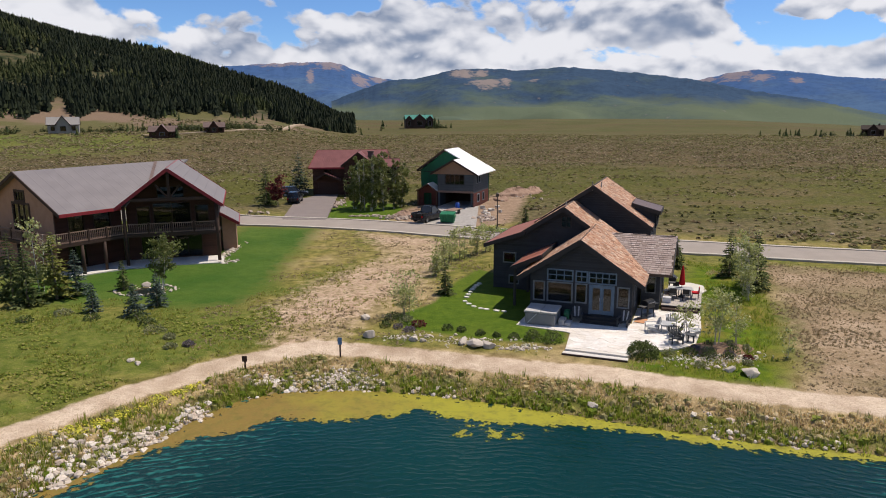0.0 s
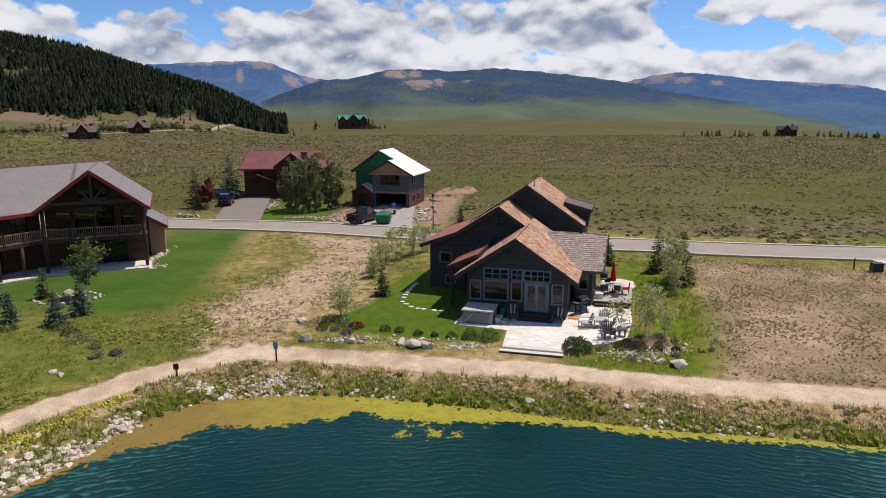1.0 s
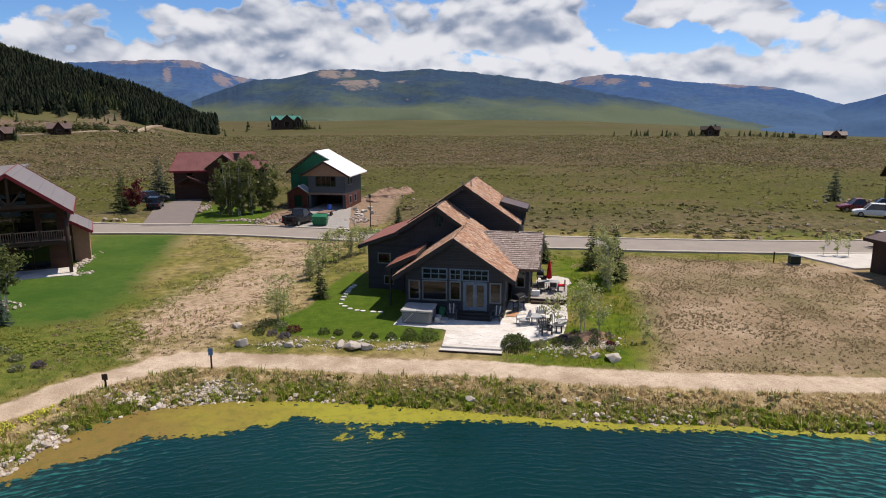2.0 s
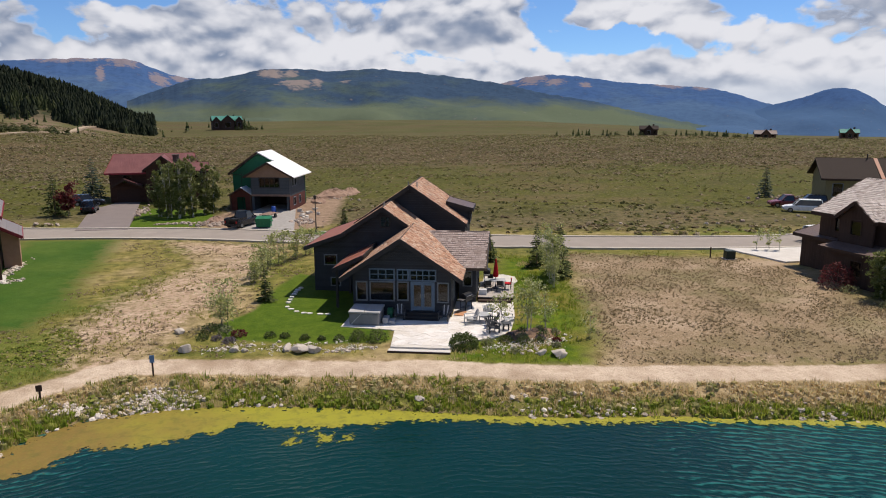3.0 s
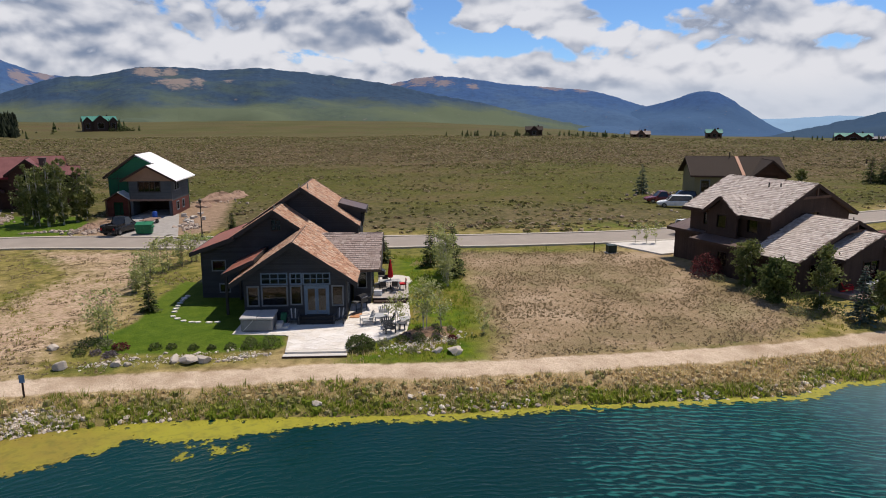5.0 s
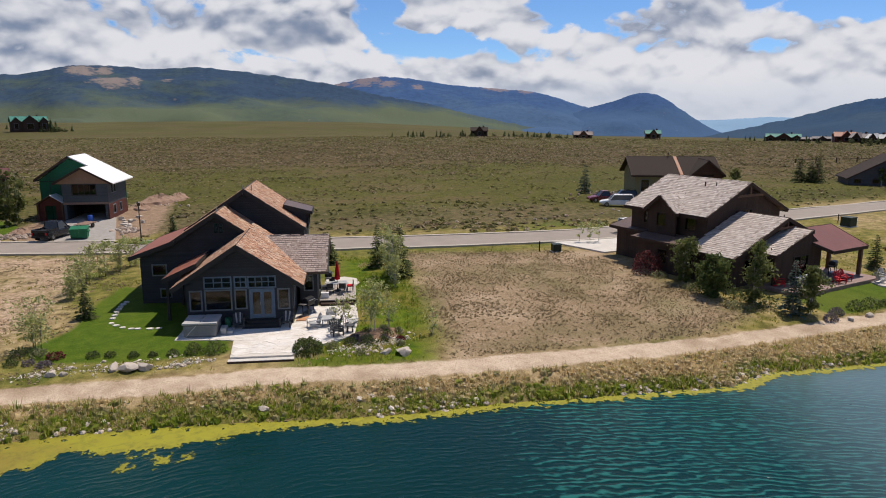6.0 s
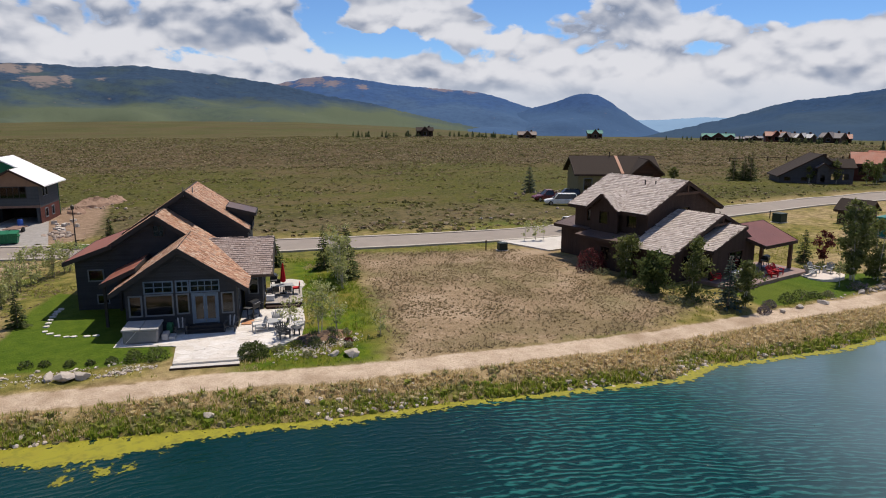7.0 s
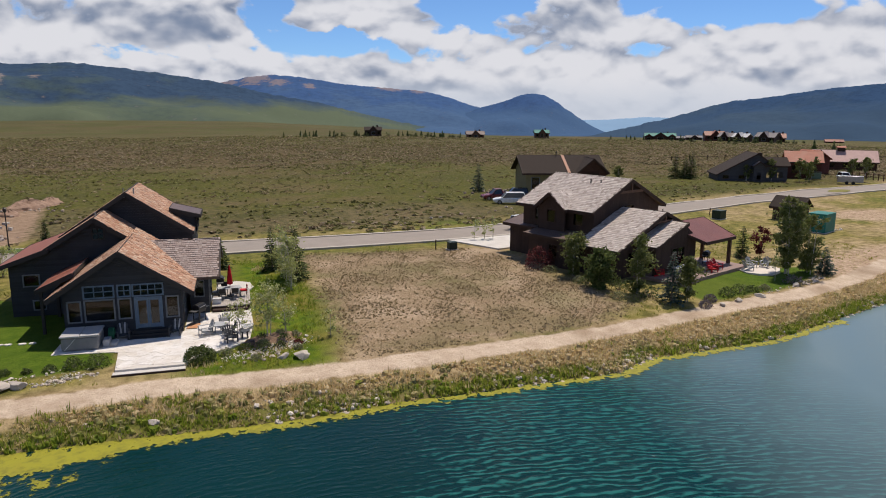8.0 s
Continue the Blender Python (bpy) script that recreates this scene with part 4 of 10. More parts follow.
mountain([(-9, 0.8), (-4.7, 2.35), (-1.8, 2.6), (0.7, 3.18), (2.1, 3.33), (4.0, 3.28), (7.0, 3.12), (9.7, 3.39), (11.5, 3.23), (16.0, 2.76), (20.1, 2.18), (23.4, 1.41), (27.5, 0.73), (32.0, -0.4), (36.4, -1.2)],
         3000, 1500, M_MT_NEAR_HAZED, "broad green mountain with bare scree patches", 1.0, 21,
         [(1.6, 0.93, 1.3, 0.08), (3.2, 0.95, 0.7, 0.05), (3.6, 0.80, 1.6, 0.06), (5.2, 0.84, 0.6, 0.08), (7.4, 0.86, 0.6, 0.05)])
mountain([(15, 1.2), (19.7, 2.09), (22.0, 2.63), (23.8, 2.84), (27.0, 2.6), (29.7, 2.14), (31.9, 2.03), (36.3, 1.69), (38.4, 1.11), (41.5, 0.1), (44, -0.8)], 3800, 1500, M_MT_BLUE_HAZED, "haze-blue mountain with a bare pinkish top", 1.0, 31,
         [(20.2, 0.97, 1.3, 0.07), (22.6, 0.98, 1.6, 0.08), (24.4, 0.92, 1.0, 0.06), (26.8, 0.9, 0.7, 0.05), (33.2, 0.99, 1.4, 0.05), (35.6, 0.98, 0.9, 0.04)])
mountain([(38.5, -0.4), (40.1, 0.25), (42.9, 0.99), (44.0, 1.47), (45.3, 1.58), (46.3, 1.24), (48.2, -0.06), (50.1, -1.28), (51, -1.5), (54, -2.6)], 3500, 900, M_MT_BLUE_HAZED, "cone-shaped forested mountain, tinted haze blue", 0.7, 41)
mountain([(46, -0.8), (48.9, -0.5), (51.1, -0.49), (54.1, -0.24), (57.1, -0.44), (62, -0.6)], 4600, 900, M_MT_PALE_HAZED, "far range tinted pale haze blue", 0.5, 51)
mountain([(46, -2.6), (51.5, -1.3), (52.5, -1.1), (55.8, -0.27), (59.1, 0.73), (59.8, 0.94), (61.8, 1.14), (64.0, 1.46), (66.5, 1.84), (69.8, 2.14), (80, 2.6), (105, 2.2)], 2700, 1300, M_MT_RIGHT_HAZED, "dark forested ridge above the valley", 1.0, 61)


# ---- forested hillside ----
def conifers(spots, sizes, rng, tiers=4, sides=5):
    """Many small conifers as arrays of ragged cones."""
    spots, sizes = np.asarray(spots), np.asarray(sizes)
    n = len(spots)
    allv, allf, base = [], [], 0
    for k in range(tiers):
        lo, hi = 0.08 + 0.78 / tiers * k, min(0.55 + 0.80 / tiers * k, 1.0)
        wide = 0.24 * (1.0 - 0.8 * k / tiers)
        ang = rng.uniform(0, 6.28, (n, 1)) + np.arange(sides) * 2 * np.pi / sides
        rad = wide * sizes[:, None] * rng.uniform(0.45, 1.3, (n, sides))
        ring = np.stack([spots[:, None, 0] + rad * np.cos(ang), spots[:, None, 1] + rad * np.sin(ang), spots[:, None, 2] + sizes[:, None] * (lo + rng.uniform(-0.05, 0.05, (n, sides)))], -1)
        sway = rng.normal(0, 0.035, (n, 2)) * sizes[:, None]
        tip = np.stack([spots[:, 0] + sway[:, 0], spots[:, 1] + sway[:, 1], spots[:, 2] + sizes * (hi - rng.uniform(0, 0.12, n))], -1)[:, None]
        allv.append(np.concatenate([ring, tip], 1).reshape(-1, 3))
        s = base + np.arange(n)[:, None] * (sides + 1)
        i = np.arange(sides)
        allf.append(np.stack([s + i, s + (i + 1) % sides, np.broadcast_to(s + sides, (n, sides))], -1).reshape(-1, 3))
        base += n * (sides + 1)
    return np.concatenate(allv), np.concatenate(allf)


rng = np.random.default_rng(7)
tb = rng.uniform(-62, -7.2, 42000)
tr = np.sqrt(rng.uniform(395**2, 830**2, 42000))
tx, ty = tr * np.sin(np.radians(tb)), tr * np.cos(np.radians(tb))
tz = height(tx, ty)
edge_b = np.interp(tb, [-62, -32, -20, -12, -7], [425, 425, 435, 450, 475]) + 70 * (vnoise(tb * 10, 0 * tb, 16, 14) - 0.5) + 40 * (vnoise(tb * 10, 0 * tb, 5, 15) - 0.5)
keep = (vnoise(tx, ty, 60, 12) + 0.75 * step(tr, edge_b, edge_b + 50) > 0.66) & (tr > edge_b - 12) & (vnoise(tx, ty, 20, 13) > 0.26)
keep &= rng.uniform(0, 1, 42000) < 0.95
tx, ty, tz = tx[keep], ty[keep], tz[keep]
size = rng.uniform(0.55, 1.15, len(tx)) ** 1.5 * 8.2 * (0.75 + 0.6 * vnoise(tx, ty, 35, 16))
young = vnoise(tx, ty, 45, 18) + 0.25 * (rng.uniform(0, 1, len(tx)) - 0.5) > 0.70
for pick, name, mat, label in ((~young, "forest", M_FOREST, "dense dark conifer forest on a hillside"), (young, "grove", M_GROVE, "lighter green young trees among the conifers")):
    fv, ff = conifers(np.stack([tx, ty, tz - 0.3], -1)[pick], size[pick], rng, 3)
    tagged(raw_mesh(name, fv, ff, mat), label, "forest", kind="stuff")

# dirt tracks below the hill
M_TRACK = plain("pale_dirt_track", (0.34, 0.26, 0.18), (0.44, 0.35, 0.25), 0.3, 0.95)
for line in ([(-123, 284.6), (-105.7, 300), (-91.7, 315), (-86, 360), (-91, 434.7), (-92, 546.8)], [(-100, 553), (-84, 562), (-72, 580)]):
    tagged(ribbon(line, 0, 1.9, 0.25, 0.9).obj("dirt_road", M_TRACK), "pale dirt road winding below the wooded hill", "road", kind="structure")


# ---- building helpers ----
def wall(name, parent, a, b, z0, top, material, openings=(), thick=0.2, label=""):
    """An upright wall from a to b (x, y); its outside lies to the right of that way. top: (s, z) along it; openings: (s0, s1, z0, z1)."""
    a, b = Vector((*a, 0)), Vector((*b, 0))
    d = (b - a).normalized()
    inw = Vector((-d.y, d.x, 0)) * thick
    ends = sorted({round(s, 4) for s, _ in top} | {round(v, 4) for o in openings for v in o[:2]})

    def rise(s):
        return float(np.interp(s, [p for p, _ in top], [q for _, q in top]))

    levels = sorted({z0} | {round(v, 4) for o in openings for v in o[2:4]})
    spots, verts, faces = {}, [], {}

    def spot(s, z, k):
        key = (round(s, 4), round(z, 4), k)
        if key not in spots:
            spots[key] = len(verts)
            verts.append(a + d * s + inw * k + Vector((0, 0, z)))
        return spots[key]

    for s0, s1 in zip(ends[:-1], ends[1:]):
        r0, r1 = rise(s0), rise(s1)
        zs = [z for z in levels if z < min(r0, r1) - 0.02]
        for k, z in enumerate(zs):
            n0, n1 = (zs[k + 1], zs[k + 1]) if k + 1 < len(zs) else (r0, r1)
            if any(o[0] - 1e-4 < (s0 + s1) / 2 < o[1] + 1e-4 and o[2] - 1e-4 <= z < o[3] - 1e-4 for o in openings):
                continue
            f, g = [spot(s0, z, 0), spot(s1, z, 0), spot(s1, n1, 0), spot(s0, n0, 0)], [spot(s0, z, 1), spot(s1, z, 1), spot(s1, n1, 1), spot(s0, n0, 1)]
            for q in (f, g[::-1], (f[0], g[0], g[1], f[1]), (f[3], f[2], g[2], g[3]), (f[0], f[3], g[3], g[0]), (f[1], g[1], g[2], f[2])):
                key = tuple(sorted(q))
                if key in faces:
                    del faces[key]
                else:
                    faces[key] = tuple(q)
    return part(name, Mesh().add(verts, list(faces.values())), material, parent, label)


def window(parent, a, b, s0, s1, z0, z1, frame_mat, cols=1, rows=1, bar=0.07, name="window", label="", panes=True):
    """A window in the wall line from a to b: a frame with bars, and a pane in each light."""
    a, b = Vector((*a, 0)), Vector((*b, 0))
    d = (b - a).normalized()
    out = Vector((d.y, -d.x, 0))

    def at(s, z, o):
        return a + d * s + out * o + Vector((0, 0, z))

    m = Mesh()
    outer, inner = [(s0 - bar, z0 - bar), (s1 + bar, z0 - bar), (s1 + bar, z1 + bar), (s0 - bar, z1 + bar)], [(s0, z0), (s1, z0), (s1, z1), (s0, z1)]
    rim_pts = [at(s, z, o) for o in (0.06, -0.06) for loop in (outer, inner) for s, z in loop]
    rim_faces = []
    for k in range(4):
        j = (k + 1) % 4
        rim_faces += [(k, j, 4 + j, 4 + k), (8 + j, 8 + k, 12 + k, 12 + j), (k, 8 + k, 8 + j, j), (4 + j, 12 + j, 12 + k, 4 + k)]
    w = part(name, m.add(rim_pts, rim_faces), frame_mat, parent, label)
    for i in range(1, cols):
        s = s0 + (s1 - s0) * i / cols
        part("glazing_bar", Mesh().beam(at(s, z0, -0.02), at(s, z1, -0.02), bar * 0.6, 0.06, out), frame_mat, w)
    for j in range(1, rows):
        z = z0 + (z1 - z0) * j / rows
        part("glazing_bar", Mesh().beam(at(s0, z, -0.023), at(s1, z, -0.023), 0.055, bar * 0.6), frame_mat, w)
    if panes:
        for i in range(cols):
            for j in range(rows):
                p, q = s0 + (s1 - s0) * i / cols, s0 + (s1 - s0) * (i + 1) / cols
                r, t = z0 + (z1 - z0) * j / rows, z0 + (z1 - z0) * (j + 1) / rows
                g = Mesh().slab([at(p, r, -0.045), at(q, r, -0.045), at(q, t, -0.045), at(p, t, -0.045)], 0.012, tuple(-out))
                part("pane", g, M_GLASS, w)
    return w


def roof(parent, pts, material, thick=0.18, shakes=None, name="roof", label="", course=0.24, seed=1, fascia=None):
    """A roof slope over a planar polygon (anticlockwise from above), bare or clad with single shakes."""
    pts = [Vector(p) for p in pts]
    nrm = (pts[1] - pts[0]).cross(pts[2] - pts[0]).normalized()
    if nrm.z < 0:
        pts, nrm = pts[::-1], -nrm
    ob = part(name, Mesh().slab(pts, thick), material if shakes is None else M_ROOF_BASE, parent, label)
    if fascia is not None:
        for p, q in zip(pts, pts[1:] + pts[:1]):
            if fascia[1](p, q):
                d = (q - p).normalized()
                o = d.cross(nrm).normalized()
                m = Mesh().beam(p + o * 0.03 - Vector((0, 0, 0.13)), q + o * 0.03 - Vector((0, 0, 0.13)), 0.06, 0.30)
                part("fascia", m, fascia[0], ob)
    if shakes is not None:
        e = Vector((0, 0, 1)).cross(nrm).normalized()
        up = nrm.cross(e)
        o = pts[0]
        flat2 = [((p - o).dot(e), (p - o).dot(up)) for p in pts]
        rnd = random.Random(seed)
        smin, smax, dmin, dmax = min(p[0] for p in flat2), max(p[0] for p in flat2), min(p[1] for p in flat2), max(p[1] for p in flat2)
        cells, row = [], 0
        d = dmin
        while d < dmax:
            s = smin - rnd.uniform(0, 0.25)
            while s < smax:
                w = rnd.uniform(0.14, 0.36)
                cells.append((s, d + rnd.uniform(-0.02, 0.02), w))
                s += w
            d += course
            row += 1
        cs, cd = np.array([c[0] + c[2] / 2 for c in cells]), np.array([c[1] + course * 0.5 for c in cells])
        ok = inside(cs, cd, flat2) > 0.05
        m = Mesh()
        for (s, d, w), fine in zip(cells, ok):
            if not fine:
                continue
            lift, length = rnd.uniform(0.035, 0.06), course * 1.25
            q = [o + e * (s + k * w + (0.008 if k == 0 else -0.008)) + up * (d + j * length) + nrm * h for j, h in ((0, lift), (1, 0.012)) for k in (0, 1)]
            low = [v - nrm * 0.035 for v in q[:2]]
            m.add(q + low, [(0, 1, 3, 2), (4, 5, 1, 0), (0, 2, 4), (1, 5, 3)])
        sh = part("shake_cladding", m, shakes, ob)
        sh["kind"] = "stuff"
    return ob


def gable_top(s0, s1, apex, z_eave0, z_apex, z_eave1):
    return [(s0, z_eave0), (apex, z_apex), (s1, z_eave1)]


# ---- charcoal house above the patio ----
FRONT = pose(11.1, 46.055, 0.0, 0, 0, -21)
house = thing("house", FRONT, "charcoal sided house with cedar shake gables and a patio", "house")
RISE = 0.667  # slope of the front and back roofs

# front wing: front wall from u = -5.0 to 2.05
wa, wb = (-5.05, 0), (2.05, 0)
lights = [(-4.76, -4.08, 1.16, 2.44, 1, 1), (-3.76, -2.10, 1.16, 2.46, 1, 1), (-1.76, -1.10, 1.22, 2.46, 1, 1), (1.13, 1.80, 1.12, 2.44, 1, 1),
          (-3.77, -2.08, 2.70, 3.38, 3, 2), (-1.76, -1.08, 2.70, 3.37, 2, 2), (-0.86, 0.90, 2.68, 3.36, 4, 2)]
holes = [(p + 5.05, q + 5.05, r, t) for p, q, r, t, *_ in lights] + [(-0.80 + 5.05, 0.82 + 5.05, 0.42, 2.46)]
top_front = gable_top(0, 7.1, 3.55, 5.55 - RISE * 3.55, 5.55, 5.55 - RISE * 3.55)
wall("front_wall", house, wa, wb, -0.35, top_front, M_CHARCOAL, holes)
for p, q, r, t, c, k in lights:
    window(house, wa, wb, p + 5.05, q + 5.05, r, t, M_PALE_TRIM if c == 1 else M_BLUE_TRIM, c, k, 0.09)
wall("side_wall", house, (2.05, 0.2), (2.05, 7.0), -0.35, [(0, 3.18), (6.8, 3.18)], M_CHARCOAL, [(1.2, 2.2, 0.9, 2.3)])
window(house, (2.05, 0.2), (2.05, 7.0), 1.2, 2.2, 0.9, 2.3, M_PALE_TRIM)
wall("side_wall", house, (-5.05, 7.0), (-5.05, 0.2), -0.35, [(0, 3.18), (6.8, 3.18)], M_CHARCOAL)
EAVE = 5.75 - RISE * 4.38
rim = (M_CHARCOAL_TRIM, lambda p, q: True)
roof(house, [(-1.5, -0.65, 5.75), (-1.5, 6.2, 5.75), (-5.88, 6.2, EAVE), (-5.88, -0.65, EAVE)], M_CHARCOAL_TRIM, shakes=M_SHAKE, seed=2, fascia=rim, label="cedar shake roof slope")
roof(house, [(-1.5, -0.65, 5.75), (2.88, -0.65, EAVE), (2.88, 3.3, EAVE), (0.7, 7.4, 5.75 - RISE * 2.2), (0.2, 8.8, 5.75 - RISE * 1.7), (-1.5, 8.8, 5.75)], M_CHARCOAL_TRIM, shakes=M_SHAKE, seed=3, fascia=(M_CHARCOAL_TRIM, lambda p, q: abs(p.y - q.y) < 0.1), label="cedar shake roof slope")

# french door
door = Mesh()
for s in (-0.80, 0.80):
    door.box(s - 0.06, s + 0.06, -0.05, 0.12, 0.40, 2.50)
door.box(-0.86, 0.86, -0.048, 0.118, 2.44, 2.54)
door_ob = part("door", door, M_BLUE_TRIM, house, "blue-grey glazed double door")
for c in (-0.375, 0.375):
    leaf = Mesh()
    for s in (c - 0.31, c + 0.31):
        leaf.box(s - 0.055, s + 0.055, 0.0, 0.06, 0.44, 2.43)
    for z0, z1 in ((0.44, 0.72), (2.30, 2.43)):
        leaf.box(c - 0.255, c + 0.255, 0.002, 0.058, z0, z1)
    leaf_ob = part("door_leaf", leaf, M_BLUE_TRIM, door_ob)
    part("pane", Mesh().box(c - 0.255, c + 0.255, 0.022, 0.036, 0.72, 2.30), M_GLASS, door_ob)
    part("handle", Mesh().tube((c + (0.25 if c < 0 else -0.25), -0.04, 1.40), (c + (0.25 if c < 0 else -0.25), -0.04, 1.62), 0.018), M_STEEL, door_ob)
steps = Mesh()
for k in range(3):
    steps.box(-1.05 - 0.12 * k, 1.05 + 0.12 * k, -0.42 - 0.34 * k, -0.05, -0.2, 0.38 - 0.17 * k)
part("door_steps", steps, M_CHARCOAL_TRIM, house, "dark timber door steps")

# middle block with the tall gable and a long low left slope
MID_V, MID_Z, MID_U = 6.4, 7.05, -3.95
mid_a, mid_b = (-9.75, MID_V), (2.05, MID_V)
s_apex = MID_U + 9.75
mid_top = [(0, 3.75), (2.6, 4.95), (s_apex, 6.85), (s_apex + 6.0, 6.85 - 6.0 * 0.69)]
mid_holes = [(0.90, 1.85, 2.25, 3.0), (s_apex - 0.20, s_apex + 0.48, 5.42, 6.18), (1.4, 2.1, 0.5, 1.1)]
wall("middle_wall", house, mid_a, mid_b, -0.35, mid_top, M_CHARCOAL, mid_holes)
for p, q, r, t in mid_holes:
    window(house, mid_a, mid_b, p, q, r, t, M_CHARCOAL_TRIM if r > 5 else M_PALE_TRIM, 1 if r < 5 else 2, 1 if r < 5 else 2, 0.08)
wall("side_wall", house, (-9.75, 15), (-9.75, MID_V + 0.2), -0.35, [(0, 3.75), (8.4, 3.75)], M_CHARCOAL)
roof(house, [(MID_U, MID_V - 0.55, MID_Z), (MID_U, 11.2, MID_Z), (-7.2, 11.2, 4.95), (-7.2, MID_V - 0.55, 4.95)], M_CHARCOAL_TRIM, shakes=M_SHAKE, seed=4, fascia=rim, label="cedar shake roof slope")
roof(house, [(-7.0, MID_V - 0.7, 5.0), (-7.0, 14.6, 5.0), (-10.35, 14.6, 3.78), (-10.35, MID_V - 0.7, 3.78)], M_RUST_METAL, 0.14, fascia=rim, label="rusty red metal shed roof")
roof(house, [(MID_U, MID_V - 0.55, MID_Z), (-1.55, MID_V - 0.55, MID_Z - 0.70 * 2.4), (0.5, 8.4, MID_Z - 0.70 * 4.45), (1.6, 11.2, MID_Z - 0.70 * 5.55), (MID_U, 11.2, MID_Z)], M_CHARCOAL_TRIM, shakes=M_SHAKE, seed=5,
     fascia=(M_CHARCOAL_TRIM, lambda p, q: p.y < 6.5 and q.y < 6.5), label="cedar shake roof slope")
# low red roof between the wings
roof(house, [(-4.6, 1.4, 4.1), (-4.6, MID_V, 4.1), (-6.9, MID_V, 3.05), (-6.9, 1.4, 3.05)], M_RUST_METAL, 0.12, fascia=rim, label="rusty red metal porch roof")
for v in (1.7, 5.8):
    part("porch_post", Mesh().box(-6.75, -6.57, v - 0.09, v + 0.09, -0.3, 3.0), M_CHARCOAL_TRIM, house)

# back block, the highest
BK_V, BK_U, BK_Z = 10.6, -2.35, 8.35
bk_a, bk_b = (-6.6, BK_V), (2.3, BK_V)
wall("back_block_wall", house, bk_a, bk_b, -0.35, [(0, 5.2), (4.25, 8.15), (8.9, 4.95)], M_CHARCOAL)
wall("side_wall", house, (2.3, BK_V + 0.2), (2.3, 17.4), -0.35, [(0, 4.95), (6.8, 4.95)], M_CHARCOAL)
wall("rear_wall", house, (2.3, 17.6), (-6.6, 17.6), -0.35, [(0, 4.95), (4.65, 8.15), (8.9, 5.2)], M_CHARCOAL)
wall("side_wall", house, (-6.6, 17.4), (-6.6, BK_V + 0.2), -0.35, [(0, 5.2), (6.8, 5.2)], M_CHARCOAL)
BE = BK_Z - 0.68 * 4.8
roof(house, [(BK_U, BK_V - 0.6, BK_Z), (BK_U, 17.9, BK_Z), (BK_U - 4.8, 17.9, BE), (BK_U - 4.8, BK_V - 0.6, BE)], M_CHARCOAL_TRIM, shakes=M_SHAKE, seed=6, fascia=rim, label="cedar shake roof slope")
roof(house, [(BK_U, BK_V - 0.6, BK_Z), (BK_U + 4.8, BK_V - 0.6, BE), (BK_U + 4.8, 17.9, BE), (BK_U, 17.9, BK_Z)], M_CHARCOAL_TRIM, shakes=M_SHAKE, seed=7, fascia=rim, label="cedar shake roof slope")
# shed dormer
roof(house, [(0.6, 12.2, 6.75), (2.9, 12.2, 6.15), (2.9, 15.6, 6.15), (0.6, 15.6, 6.75)], M_DARK_METAL, 0.12, fascia=rim, name="dormer_roof", label="brown metal dormer roof")
wall("dormer_wall", house, (2.6, 12.4), (2.6, 15.4), 4.7, [(0, 6.1), (3.0, 6.1)], M_CHARCOAL, [(0.6, 2.4, 5.3, 5.9)])
window(house, (2.6, 12.4), (2.6, 15.4), 0.6, 2.4, 5.3, 5.9, M_CHARCOAL_TRIM, 2)
wall("dormer_wall", house, (0.8, 12.4), (2.6, 12.4), 4.7, [(0, 6.5), (1.8, 6.1)], M_CHARCOAL)
for u, v, z in ((-2.5, 10.4, 8.3), (-3.9, 6.6, 7.0), (-1.9, 11.4, 8.2)):
    part("vent_pipe", Mesh().tube((u, v, z - 0.4), (u, v, z + 0.35), 0.05), M_STEEL, house)

# right cross gable over the dining deck
CR_Z, CR_V = 5.0, 7.0
roof(house, [(-0.9, CR_V, CR_Z), (2.6, 3.0, 2.92), (4.45, 3.0, 2.92), (4.5, CR_V, CR_Z)], M_CHARCOAL_TRIM, shakes=M_SHAKE_GREY, seed=8, fascia=(M_CHARCOAL_TRIM, lambda p, q: p.x > 3 and q.x > 3), label="grey weathered shake roof slope")
roof(house, [(-0.2, CR_V, CR_Z), (4.5, CR_V, CR_Z), (4.5, 11.0, 2.92), (1.0, 11.0, 2.92)], M_CHARCOAL_TRIM, shakes=M_SHAKE_GREY, seed=9, fascia=(M_CHARCOAL_TRIM, lambda p, q: p.x > 4 and q.x > 4), label="grey weathered shake roof slope")
wall("deck_wall", house, (2.3, 4.1), (3.6, 4.1), -0.35, [(0, 3.25), (1.3, 3.25)], M_CHARCOAL, [(0.35, 0.95, 1.3, 2.4)])
window(house, (2.3, 4.1), (3.6, 4.1), 0.35, 0.95, 1.3, 2.4, M_PALE_TRIM)
wall("deck_wall", house, (3.6, 4.3), (3.6, 9.9), -0.35, [(0, 3.3), (2.7, 4.8), (5.6, 3.2)], M_CHARCOAL, [(1.6, 3.6, 0.3, 2.4)])
window(house, (3.6, 4.3), (3.6, 9.9), 1.6, 3.6, 0.34, 2.36, M_PALE_TRIM, 2, 1, 0.08, "sliding_door", "pale framed sliding glass door")



